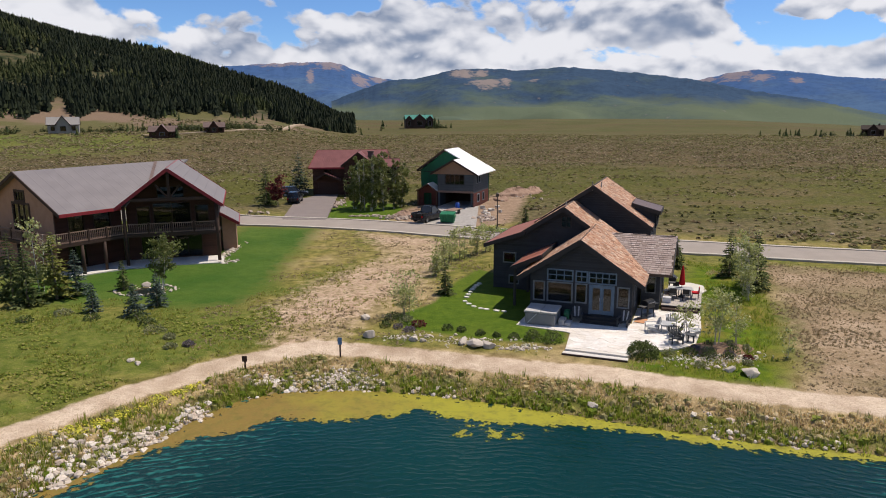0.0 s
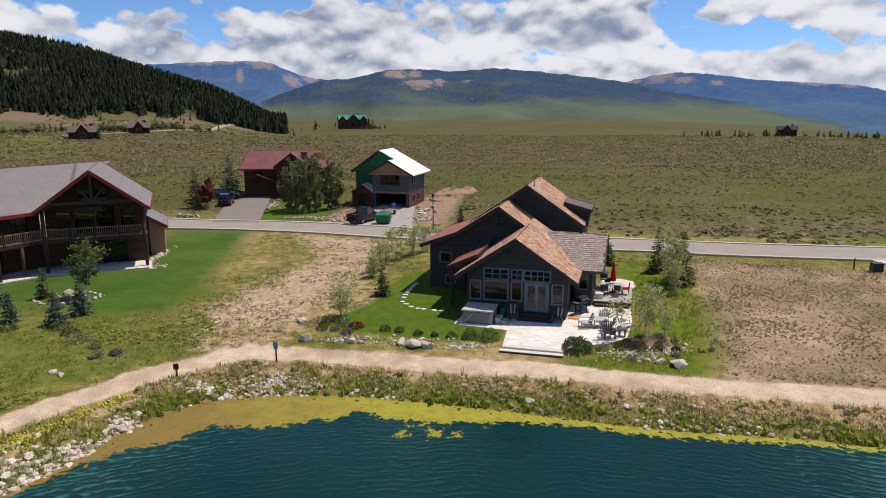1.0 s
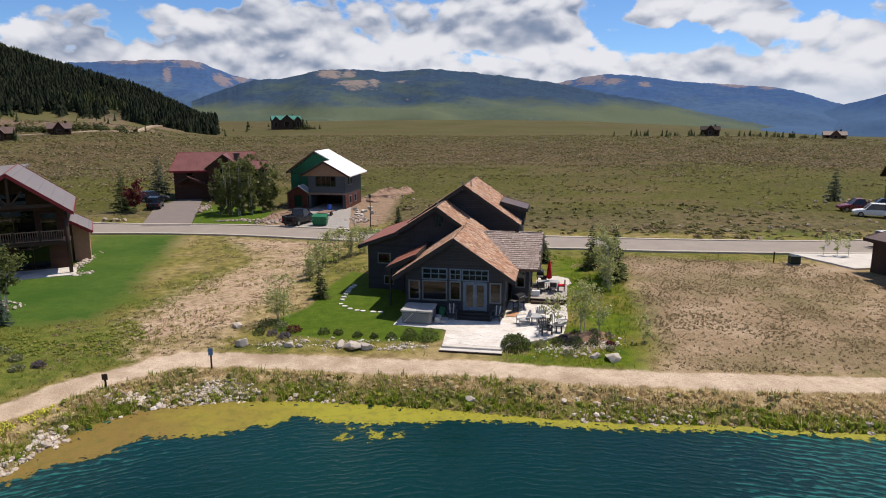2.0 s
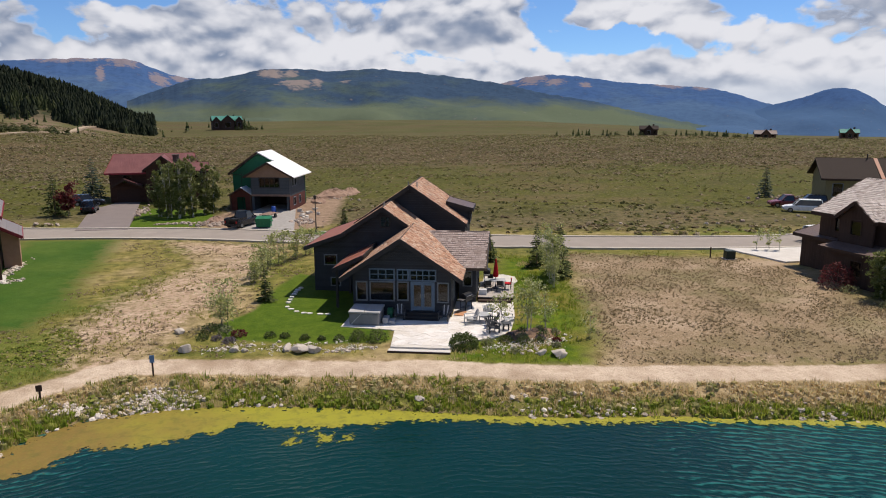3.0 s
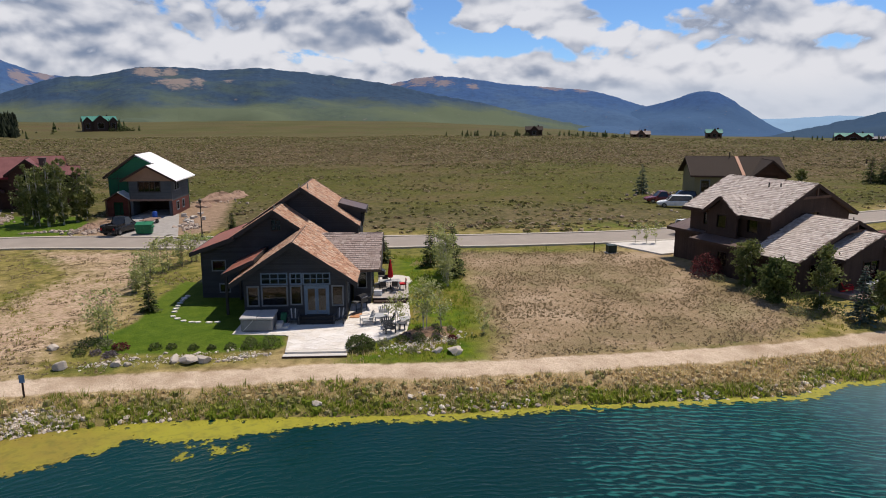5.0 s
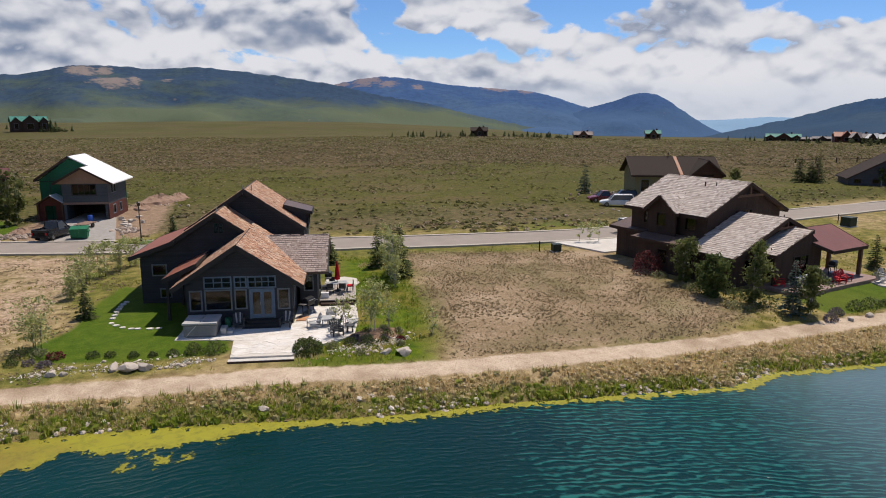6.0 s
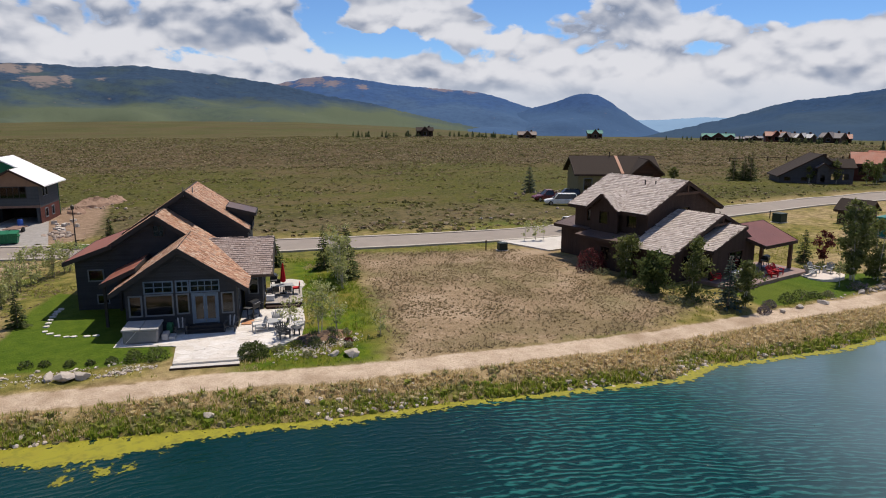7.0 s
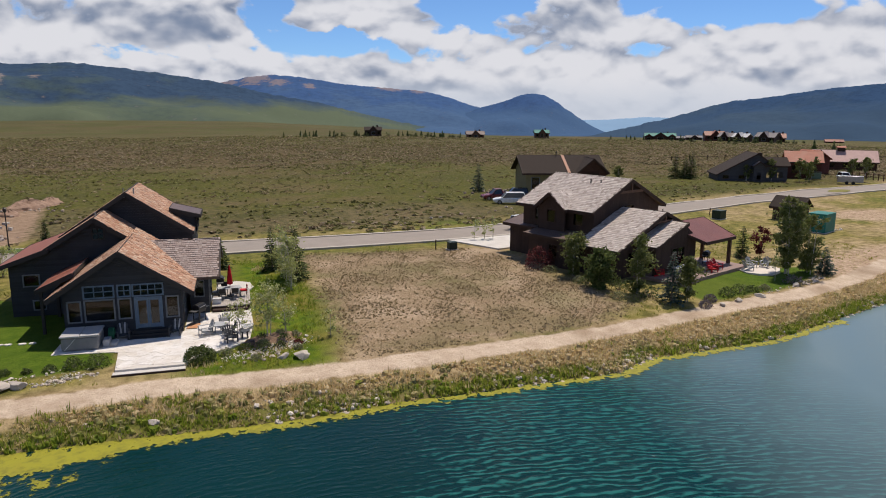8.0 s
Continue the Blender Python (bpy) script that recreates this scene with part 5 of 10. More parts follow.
# ---- log lodge with a curved deck ----
lodge = thing("lodge", pose(-22.09, 66.28, 0, 0, 0, 16), "large brown log lodge with a grey metal roof and red fascia", "house")
red_rim = (M_RED_FASCIA, lambda p, q: True)
GA_U, GA_Z, GA_E = -4.05, 9.3, 5.7
side_eave = 4.82
roof(lodge, [(GA_U, -0.6, GA_Z), (GA_U, 12.0, GA_Z), (GA_U - side_eave, 12.0, GA_E), (GA_U - side_eave, -0.6, GA_E)], M_GREY_METAL, 0.2, fascia=(M_RED_FASCIA, lambda p, q: p.y < 0 and q.y < 0), label="grey metal roof slope")
roof(lodge, [(GA_U, -0.6, GA_Z), (GA_U + side_eave, -0.6, GA_E), (GA_U + side_eave, 12.0, GA_E), (GA_U, 12.0, GA_Z)], M_GREY_METAL, 0.2, fascia=red_rim, label="grey metal roof slope")
# recessed walls behind the deck, upper and lower floors
la, lb = (-8.4, 2.6), (0.15, 2.6)
ups = [(1.0, 2.1, 3.4, 5.3), (2.5, 5.9, 3.15, 5.6), (3.0, 5.4, 6.1, 7.2), (6.4, 7.6, 3.4, 5.3)]
downs = [(1.2, 3.0, 0.2, 2.3), (4.2, 6.8, 0.2, 2.3)]
wall("front_wall", lodge, la, lb, -0.3, [(0, 6.0), (4.35, 9.1), (8.55, 6.1)], M_BROWN_LOG, ups + downs)
for p, q, r, t in ups + downs:
    window(lodge, la, lb, p, q, r, t, M_TIMBER_DARK, 2 if q - p > 2 else 1, 1, 0.1)
wall("side_wall", lodge, (0.15, 2.8), (0.15, 11.5), -0.3, [(0, 6.0), (8.7, 6.0)], M_BROWN_LOG)
wall("side_wall", lodge, (-8.4, 11.5), (-8.4, 2.8), -0.3, [(0, 6.0), (8.7, 6.0)], M_BROWN_LOG)
wall("rear_wall", lodge, (0.15, 11.7), (-8.4, 11.7), -0.3, [(0, 6.0), (4.3, 9.1), (8.55, 6.0)], M_BROWN_LOG)
part("deck_floor", Mesh().box(-8.3, 0.3, -0.05, 2.58, 2.78, 3.05), M_TIMBER_DARK, lodge, "dark timber deck floor")
for u in (0.12, -8.2):
    part("deck_post", Mesh().tube((u, 0.05, -0.2), (u, 0.05, 5.75), 0.16, n=10), M_TIMBER_DARK, lodge, "", True)


def railing(parent, a, b, z, bays, name="railing"):
    """Posts, two rails and close balusters between a and b."""
    a, b = Vector((*a, z)), Vector((*b, z))
    for k in range(bays):
        p, q = a.lerp(b, k / bays), a.lerp(b, (k + 1) / bays)
        rail = part(name, Mesh().beam(p + Vector((0, 0, 0.96)), q + Vector((0, 0, 0.96)), 0.09, 0.08), M_RAIL, parent, "grey-brown timber railing panel")
        part("bottom_rail", Mesh().beam(p + Vector((0, 0, 0.12)), q + Vector((0, 0, 0.12)), 0.09, 0.08), M_RAIL, rail)
        bars = Mesh()
        count = max(int((q - p).length / 0.17), 2)
        for i in range(1, count):
            c = p.lerp(q, i / count)
            bars.beam(c + Vector((0, 0, 0.12)), c + Vector((0, 0, 0.95)), 0.045)
        bar_ob = part("baluster", bars, M_RAIL, rail)
        bar_ob["kind"] = "stuff"
    for k in range(bays + 1):
        p = a.lerp(b, k / bays)
        part("rail_post", Mesh().beam(p, p + Vector((0, 0, 1.1)), 0.15), M_TIMBER_DARK, parent)


railing(lodge, (-8.15, 0.0), (0.0, 0.0), 3.05, 4)
# tie beam and king post under the front gable
truss = Mesh().beam((GA_U - 3.4, -0.3, 6.35), (GA_U + 3.4, -0.3, 6.35), 0.22, 0.3).beam((GA_U, -0.3, 6.4), (GA_U, -0.3, 8.9), 0.22)
part("truss", truss, M_TIMBER_DARK, lodge)
for u in (-3.0, -5.2):
    part("truss_brace", Mesh().beam((GA_U, -0.3, 6.4), (u, -0.3, 7.7), 0.16), M_TIMBER_DARK, lodge)
# lean-to on the right
wall("lean_to_wall", lodge, (0.35, 5.6), (1.75, 5.6), -0.3, [(0, 3.6), (1.4, 2.85)], M_STUCCO)
wall("lean_to_wall", lodge, (1.75, 5.8), (1.75, 11.4), -0.3, [(0, 2.85), (5.6, 2.85)], M_STUCCO)
roof(lodge, [(0.2, 5.0, 4.15), (2.1, 5.0, 3.0), (2.1, 11.8, 3.0), (0.2, 11.8, 4.15)], M_GREY_METAL, 0.14, fascia=red_rim, label="grey metal lean-to roof")

wing = thing("lodge_wing", pose(-30.0, 64.0, 0, 0, 0, 56), "angled lodge wing with tan stucco end and grey metal roof", "house")
EV, RV, WL = 0.8, 8.4, 5.5
roof(wing, [(-WL, RV, 9.1), (-WL, EV, 5.62), (0.6, EV, 5.62), (3.6, 3.0, 6.63), (13.5, RV, 9.1)], M_GREY_METAL, 0.2, fascia=(M_RED_FASCIA, lambda p, q: abs(p.y - q.y) < 0.1 and p.y < 2), label="grey metal roof slope")
part("valley_flashing", Mesh().slab([(4.6, 3.2, 6.76), (5.0, 3.2, 6.76), (9.6, RV, 9.14), (9.2, RV, 9.14)], 0.02), M_DARK_METAL, wing)
roof(wing, [(-WL, RV, 9.1), (13.5, RV, 9.1), (13.5, 16.5, 5.4), (-WL, 16.5, 5.4)], M_GREY_METAL, 0.2, label="grey metal roof slope")
part("fascia", Mesh().beam((-WL - 0.03, EV, 5.47), (-WL - 0.03, RV, 8.95), 0.06, 0.3), M_TIMBER_DARK, wing)
part("fascia", Mesh().beam((-WL - 0.03, 16.5, 5.25), (-WL - 0.03, RV, 8.95), 0.06, 0.3), M_TIMBER_DARK, wing)
wall("front_wall", wing, (-4.9, 2.9), (1.5, 2.9), -0.3, [(0, 6.3), (6.4, 6.3)], M_BROWN_LOG, [(1.2, 2.6, 3.2, 5.3), (3.6, 5.2, 3.2, 5.3), (1.0, 2.6, 0.3, 2.2)])
for p, q, r, t in ((1.2, 2.6, 3.2, 5.3), (3.6, 5.2, 3.2, 5.3), (1.0, 2.6, 0.3, 2.2)):
    window(wing, (-4.9, 2.9), (1.5, 2.9), p, q, r, t, M_TIMBER_DARK, 1, 1, 0.1)
end_holes = [(5.6, 8.6, 3.2, 5.9), (6.3, 7.9, 6.3, 7.1)]
wall("end_wall", wing, (-4.9, 16.0), (-4.9, 3.1), -0.3, [(0, 5.5), (7.6, 8.95), (12.9, 6.5)], M_STUCCO, end_holes)
for p, q, r, t in end_holes:
    window(wing, (-4.9, 16.0), (-4.9, 3.1), p, q, r, t, M_TIMBER_DARK, 3, 1, 0.22)
part("deck_floor", Mesh().slab([(-7.0, 0.0, 3.05), (0.0, 0.0, 3.05), (1.4, 2.85, 3.05), (-4.92, 2.85, 3.05), (-4.92, 14.0, 3.05), (-7.0, 14.0, 3.05)], 0.27), M_TIMBER_DARK, wing, "dark timber deck floor")
railing(wing, (-6.9, 0.05), (-0.05, 0.05), 3.05, 4)
railing(wing, (-6.9, 13.5), (-6.9, 0.25), 3.05, 6)
for x, y in ((-4.1, 0.15), (-2.0, 0.15), (-6.8, 0.2), (-6.8, 6.0)):
    part("deck_post", Mesh().tube((x, y, -0.2), (x, y, 2.8), 0.15, n=10), M_TIMBER_DARK, wing, "", True)
flat("patio", [(-33.0, 59.6), (-29.5, 63.1), (-21.3, 65.4), (-22.3, 68.8), (-31.0, 66.9), (-36.0, 61.5)], 0.08, M_CONCRETE, "pale concrete patio under the lodge deck", "patio")


# ---- dark timber house at the lot's far side ----
timber = thing("timber_house", pose(48.58, 37.14, 0, 0, 0, 2), "dark brown timber house with pale shake roofs and red porch roof", "house")
dark_rim = (M_TIMBER_DARK, lambda p, q: True)
# upper block
ta, tb_ = (1.7, 4.4), (12.3, 4.4)
wall("front_wall", timber, ta, tb_, -0.4, [(0, 5.5), (5.2, 8.0), (10.6, 5.35)], M_BROWN_DARK, [(4.0, 6.2, 4.2, 5.6)])
window(timber, ta, tb_, 4.0, 6.2, 4.2, 5.6, M_TIMBER_DARK, 2, 1, 0.1)
side_w = [(1.5, 2.7, 3.9, 5.1), (3.6, 4.4, 3.9, 5.1), (6.5, 7.6, 3.9, 5.1)]
wall("side_wall", timber, (1.7, 13.3), (1.7, 4.6), -0.4, [(0, 5.5), (8.7, 5.5)], M_BROWN_DARK, side_w)
for p, q, r, t in side_w:
    window(timber, (1.7, 13.3), (1.7, 4.6), p, q, r, t, M_TIMBER_DARK, 1, 1, 0.09)
wall("side_wall", timber, (12.3, 4.6), (12.3, 13.3), -0.4, [(0, 5.35), (8.7, 5.35)], M_BROWN_DARK)
wall("rear_wall", timber, (12.3, 13.5), (1.7, 13.5), -0.4, [(0, 5.35), (5.4, 8.0), (10.6, 5.5)], M_BROWN_DARK)
roof(timber, [(6.9, 3.95, 8.22), (6.9, 13.9, 8.22), (1.0, 13.9, 5.42), (1.0, 3.95, 5.42)], M_TIMBER_DARK, shakes=M_SHAKE_PALE, seed=21, fascia=dark_rim, label="pale weathered shake roof slope", course=0.3)
roof(timber, [(6.9, 3.95, 8.22), (12.9, 3.95, 5.37), (12.9, 13.9, 5.37), (6.9, 13.9, 8.22)], M_TIMBER_DARK, shakes=M_SHAKE_PALE, seed=22, fascia=dark_rim, label="pale weathered shake roof slope", course=0.3)
part("gable_truss", Mesh().beam((5.0, 4.0, 7.05), (8.8, 4.0, 7.05), 0.18, 0.22).beam((6.9, 4.0, 7.05), (6.9, 4.0, 8.0), 0.16), M_TIMBER, timber)
for u, v in ((5.6, 8.0), (5.8, 6.9)):
    part("vent_pipe", Mesh().tube((u, v, 7.3), (u, v, 8.05), 0.06), M_BLACK, timber)
# cross gable on the left slope
wall("dormer_wall", timber, (0.9, 10.7), (0.9, 7.3), 3.2, [(0, 5.35), (1.7, 6.75), (3.4, 5.35)], M_BROWN_DARK, [(1.2, 2.2, 4.0, 5.2)])
window(timber, (0.9, 10.7), (0.9, 7.3), 1.2, 2.2, 4.0, 5.2, M_TIMBER_DARK, 1, 1, 0.09)
roof(timber, [(0.5, 9.0, 6.95), (4.4, 9.0, 6.95), (1.1, 10.95, 5.40), (0.5, 10.95, 5.40)], M_TIMBER_DARK, 0.14, shakes=M_SHAKE_PALE, seed=23, fascia=(M_TIMBER_DARK, lambda p, q: p.x < 1.2 and q.x < 1.2), label="pale shake dormer roof", course=0.3)
roof(timber, [(0.5, 9.0, 6.95), (0.5, 7.05, 5.40), (1.1, 7.05, 5.40), (4.4, 9.0, 6.95)], M_TIMBER_DARK, 0.14, shakes=M_SHAKE_PALE, seed=24, fascia=(M_TIMBER_DARK, lambda p, q: p.x < 1.2 and q.x < 1.2), label="pale shake dormer roof", course=0.3)
# lower left range with metal roofs
wall("lower_wall", timber, (1.72, 15.2), (1.72, 11.0), -0.5, [(0, 3.15), (4.2, 3.15)], M_BROWN_DARK)
wall("lower_wall", timber, (9.0, 15.4), (1.72, 15.4), -0.5, [(0, 3.2), (7.28, 3.15)], M_BROWN_DARK)
wall("lower_wall", timber, (1.68, 10.6), (-0.6, 10.6), -0.5, [(0, 3.1), (2.28, 2.9)], M_BROWN_DARK)
wall("lower_wall", timber, (-0.6, 10.4), (-0.6, 4.3), -0.5, [(0, 2.9), (6.1, 2.9)], M_BROWN_DARK, [(2.6, 3.6, 0.9, 2.1)])
window(timber, (-0.6, 10.4), (-0.6, 4.3), 2.6, 3.6, 0.9, 2.1, M_TIMBER_DARK)
roof(timber, [(1.1, 10.5, 3.12), (4.2, 10.5, 3.75), (4.2, 15.9, 3.75), (1.1, 15.9, 3.12)], M_DARK_METAL, 0.12, fascia=dark_rim, label="brown metal shed roof")
roof(timber, [(-1.0, 4.2, 2.92), (1.69, 4.2, 3.30), (1.69, 10.9, 3.30), (-1.0, 10.9, 2.92)], M_DARK_METAL, 0.12, fascia=dark_rim, label="brown metal shed roof")
# low front block
wall("low_front_wall", timber, (-0.4, 0.0), (11.4, 0.0), -0.5, [(0, 2.85), (6.4, 5.4), (11.8, 3.0)], M_BROWN_DARK, [(1.6, 3.2, 0.9, 2.2), (6.6, 8.8, 0.3, 2.4)])
window(timber, (-0.4, 0.0), (11.4, 0.0), 1.6, 3.2, 0.9, 2.2, M_TIMBER_DARK, 2, 1, 0.09)
window(timber, (-0.4, 0.0), (11.4, 0.0), 6.6, 8.8, 0.34, 2.36, M_TIMBER_DARK, 2, 1, 0.09, "glass_door")
wall("low_side_wall", timber, (-0.4, 4.2), (-0.4, 0.2), -0.5, [(0, 2.85), (4.0, 2.85)], M_BROWN_DARK)
wall("low_side_wall", timber, (11.4, 0.2), (11.4, 4.2), -0.5, [(0, 3.0), (4.0, 3.0)], M_BROWN_DARK)
roof(timber, [(6.0, -0.6, 5.62), (6.0, 4.38, 5.62), (-1.05, 4.38, 2.70), (-1.05, -0.6, 2.70)], M_TIMBER_DARK, shakes=M_SHAKE_PALE, seed=25, fascia=dark_rim, label="pale weathered shake roof slope", course=0.3)
roof(timber, [(6.0, -0.6, 5.62), (11.9, -0.6, 3.15), (11.9, 4.38, 3.15), (6.0, 4.38, 5.62)], M_TIMBER_DARK, shakes=M_SHAKE_PALE, seed=26, fascia=dark_rim, label="pale weathered shake roof slope", course=0.3)
part("gable_truss", Mesh().beam((4.6, -0.5, 4.75), (7.4, -0.5, 4.75), 0.16, 0.2).beam((6.0, -0.5, 4.75), (6.0, -0.5, 5.4), 0.15), M_TIMBER, timber)
# porch gable and red metal porch roof
wall("porch_wall", timber, (2.4, -2.0), (9.0, -2.0), -0.4, [(0, 3.0), (4.5, 4.55), (6.6, 3.2)], M_BROWN_DARK, [(2.6, 4.6, 0.3, 2.5)])
window(timber, (2.4, -2.0), (9.0, -2.0), 2.6, 4.6, 0.34, 2.46, M_TIMBER_DARK, 2, 1, 0.09, "glass_door")
roof(timber, [(6.9, -2.4, 4.75), (6.9, 1.0, 4.75), (1.9, 1.0, 3.0), (1.9, -2.4, 3.0)], M_TIMBER_DARK, shakes=M_SHAKE_PALE, seed=27, fascia=dark_rim, label="pale weathered shake roof slope", course=0.3)
roof(timber, [(8.2, -3.5, 2.95), (13.6, -3.5, 2.95), (13.6, 0.0, 4.4), (6.4, 0.0, 4.4)], M_RED_METAL, 0.14, fascia=dark_rim, label="red metal porch roof")
for u, v in ((13.1, -3.2), (13.1, -0.4)):
    part("porch_post", Mesh().box(u - 0.14, u + 0.14, v - 0.14, v + 0.14, 0.2, 3.05), M_TIMBER, timber)
part("porch_deck", Mesh().box(1.9, 13.6, -4.9, -0.02, -0.3, 0.3), plain("pinkish_deck", (0.24, 0.165, 0.145), (0.31, 0.22, 0.20), 2.0), timber, "pinkish grey porch deck")


# ---- unfinished house with green sheathing ----
build = thing("unfinished_house", pose(-0.64, 104.34, -0.06, 0, 0, -20) @ Matrix.Diagonal((1, 1, 0.945, 1)), "unfinished house with white roof, green sheathing and slate siding", "house")
ga, gb = (0, 0), (5.7, 0)
wall("garage_wall", build, ga, gb, -0.2, [(0, 2.75), (5.7, 2.75)], M_SLATE, [(0.35, 5.25, -0.2, 2.4)])
part("garage_floor", Mesh().box(0.2, 5.5, 0.1, 7.0, -0.2, 0.16), M_CONCRETE, build)
wall("upper_wall", build, (-0.02, -0.03), (5.72, -0.03), 2.75, [(0, 5.35), (5.74, 5.35)], M_SLATE, [(1.3, 4.2, 3.85, 5.25)])
window(build, (-0.02, -0.03), (5.72, -0.03), 1.3, 4.2, 3.85, 5.25, M_CHARCOAL_TRIM, 4, 1, 0.12)
wall("gable_panel", build, (-0.9, -0.06), (6.5, -0.06), 5.35, [(0, 5.37), (3.6, 7.55), (7.4, 5.37)], M_TAN_BOARD)
part("garage_trim", Mesh().box(-0.05, 5.75, -0.07, 0.0, 2.42, 2.72), M_RAIL, build)
wall("right_wall", build, (5.7, 0.2), (5.7, 8.0), 2.4, [(0, 5.3), (7.8, 5.3)], M_SLATE, [(1.2, 2.0, 3.9, 5.0), (2.4, 3.2, 3.9, 5.0)])
for p in (1.2, 2.4):
    window(build, (5.7, 0.2), (5.7, 8.0), p, p + 0.8, 3.9, 5.0, M_PALE_TRIM, 1, 1, 0.1)
wall("right_lower_wall", build, (5.72, 0.0), (5.72, 8.0), -0.2, [(0, 2.4), (8.0, 2.4)], M_RED_SIDING, [(1.8, 2.8, 0.9, 2.0), (4.6, 5.4, 0.9, 2.0)])
for p, q in ((1.8, 2.8), (4.6, 5.4)):
    window(build, (5.72, 0.0), (5.72, 8.0), p, q, 0.9, 2.0, M_PALE_TRIM, 1, 1, 0.13)
wall("green_wall", build, (-3.9, 3.0), (-0.02, 3.0), -0.2, [(0, 5.7), (3.88, 8.7)], M_GREEN_SHEATH)
wall("green_wall", build, (0.0, 3.0), (2.6, 3.0), 5.3, [(0, 8.75), (2.6, 7.6)], M_GREEN_SHEATH)
for z in (2.6, 5.4):
    part("sheathing_tape", Mesh().box(-3.9, -0.02, 2.985, 2.998, z, z + 0.1), M_BLACK, build)
for u in (-2.6, -1.3):
    part("sheathing_tape", Mesh().box(u, u + 0.06, 2.984, 2.998, -0.1, 6.0), M_BLACK, build)
wall("left_wall", build, (-3.9, 8.2), (-3.9, 3.2), -0.2, [(0, 5.7), (5.0, 5.7)], M_GREEN_SHEATH)
# added dark brown inner faces put the garage's inside shade into their colour
wall("garage_dark_back_wall", build, (0.1, 6.9), (5.5, 6.9), -0.2, [(0, 2.7), (5.4, 2.7)], M_BROWN_DARK)
wall("garage_dark_side_wall", build, (0.1, 0.25), (0.1, 6.8), -0.2, [(0, 2.7), (6.55, 2.7)], M_BROWN_DARK)
part("garage_dark_ceiling", Mesh().box(0.0, 5.6, 0.2, 7.0, 2.65, 2.74), M_BROWN_DARK, build)
wall("rear_wall", build, (5.7, 8.4), (-3.9, 8.4), -0.2, [(0, 5.3), (5.7, 8.7), (9.6, 5.7)], M_GREEN_SHEATH)
wall("left_front_wall", build, (0.0, 3.0), (0.0, 0.2), -0.2, [(0, 5.3), (2.8, 5.3)], M_SLATE)
ridge_u, ridge_z = 0.2, 9.15
roof(build, [(ridge_u, 2.5, ridge_z), (2.7, 2.5, 7.75), (2.7, -0.6, 7.75), (6.6, -0.6, 5.45), (6.6, 9.0, 5.45), (ridge_u, 9.0, ridge_z)], M_WHITE_METAL, 0.16, label="white roof slope")
roof(build, [(ridge_u, 2.5, ridge_z), (ridge_u, 9.0, ridge_z), (-4.4, 9.0, 5.75), (-4.4, 2.5, 5.75)], M_WHITE_METAL, 0.16, fascia=dark_rim, label="white roof slope")
roof(build, [(2.7, -0.6, 7.75), (2.7, 2.5, 7.75), (-0.95, 2.5, 5.55), (-0.95, -0.6, 5.55)], M_WHITE_METAL, 0.16, fascia=dark_rim, label="white roof slope")
part("rake_board", Mesh().beam((2.7, -0.65, 7.58), (6.6, -0.65, 5.28), 0.06, 0.25), M_TIMBER_DARK, build)
# entry porch
wall("porch_wall", build, (-3.7, 1.2), (-0.4, 1.2), -0.2, [(0, 2.4), (1.8, 3.5), (3.3, 2.4)], M_RED_SIDING, [(0.9, 2.2, -0.2, 2.1)])
roof(build, [(-1.9, 0.6, 3.75), (-0.1, 0.6, 2.5), (-0.1, 3.2, 2.5), (-1.9, 3.2, 3.75)], M_WHITE_METAL, 0.12, label="white porch roof")
roof(build, [(-1.9, 0.6, 3.75), (-1.9, 3.2, 3.75), (-4.0, 3.2, 2.4), (-4.0, 0.6, 2.4)], M_DARK_METAL, 0.12, label="dark porch roof")
for u in (-3.6, -0.5):
    part("porch_post", Mesh().box(u - 0.1, u + 0.1, 0.7, 0.9, -0.2, 2.5), M_TIMBER, build)


# ---- brown house with a red metal roof ----
redh = thing("red_roofed_house", pose(-22.55, 119.64, -0.06, 0, 0, 2) @ Matrix.Diagonal((0.94, 1, 0.925, 1)), "brown two-storey house with a red metal roof", "house")
wall("front_wall", redh, (0, 0), (14.0, 0), -0.2, [(0, 5.3), (14, 5.3)], M_BROWN_LOG, [(1.0, 4.6, 0.0, 2.4), (2.2, 3.4, 3.6, 4.8)])
window(redh, (0, 0), (14, 0), 2.2, 3.4, 3.6, 4.8, M_TIMBER_DARK, 2, 1, 0.1)
part("garage_door", Mesh().box(1.0, 4.6, 0.08, 0.14, 0.0, 2.4), M_DARK_WOOD_DOOR, redh, "dark brown garage door")
wall("left_wall", redh, (0, 9.0), (0, 0.2), -0.2, [(0, 5.3), (4.4, 8.0), (8.8, 5.3)], M_BROWN_LOG)
wall("right_wall", redh, (14, 0.2), (14, 9.0), -0.2, [(0, 5.3), (4.4, 8.0), (8.8, 5.3)], M_BROWN_LOG)
wall("rear_wall", redh, (14, 9.2), (0, 9.2), -0.2, [(0, 5.3), (14, 5.3)], M_BROWN_LOG)
roof(redh, [(-0.6, -0.6, 5.35), (14.5, -0.6, 5.35), (13.6, 4.6, 8.3), (0.4, 4.6, 8.3)], M_RED_METAL, 0.16, fascia=red_rim, label="red metal roof slope")
roof(redh, [(0.4, 4.6, 8.3), (13.6, 4.6, 8.3), (14.5, 9.8, 5.35), (-0.6, 9.8, 5.35)], M_RED_METAL, 0.16, label="red metal roof slope")
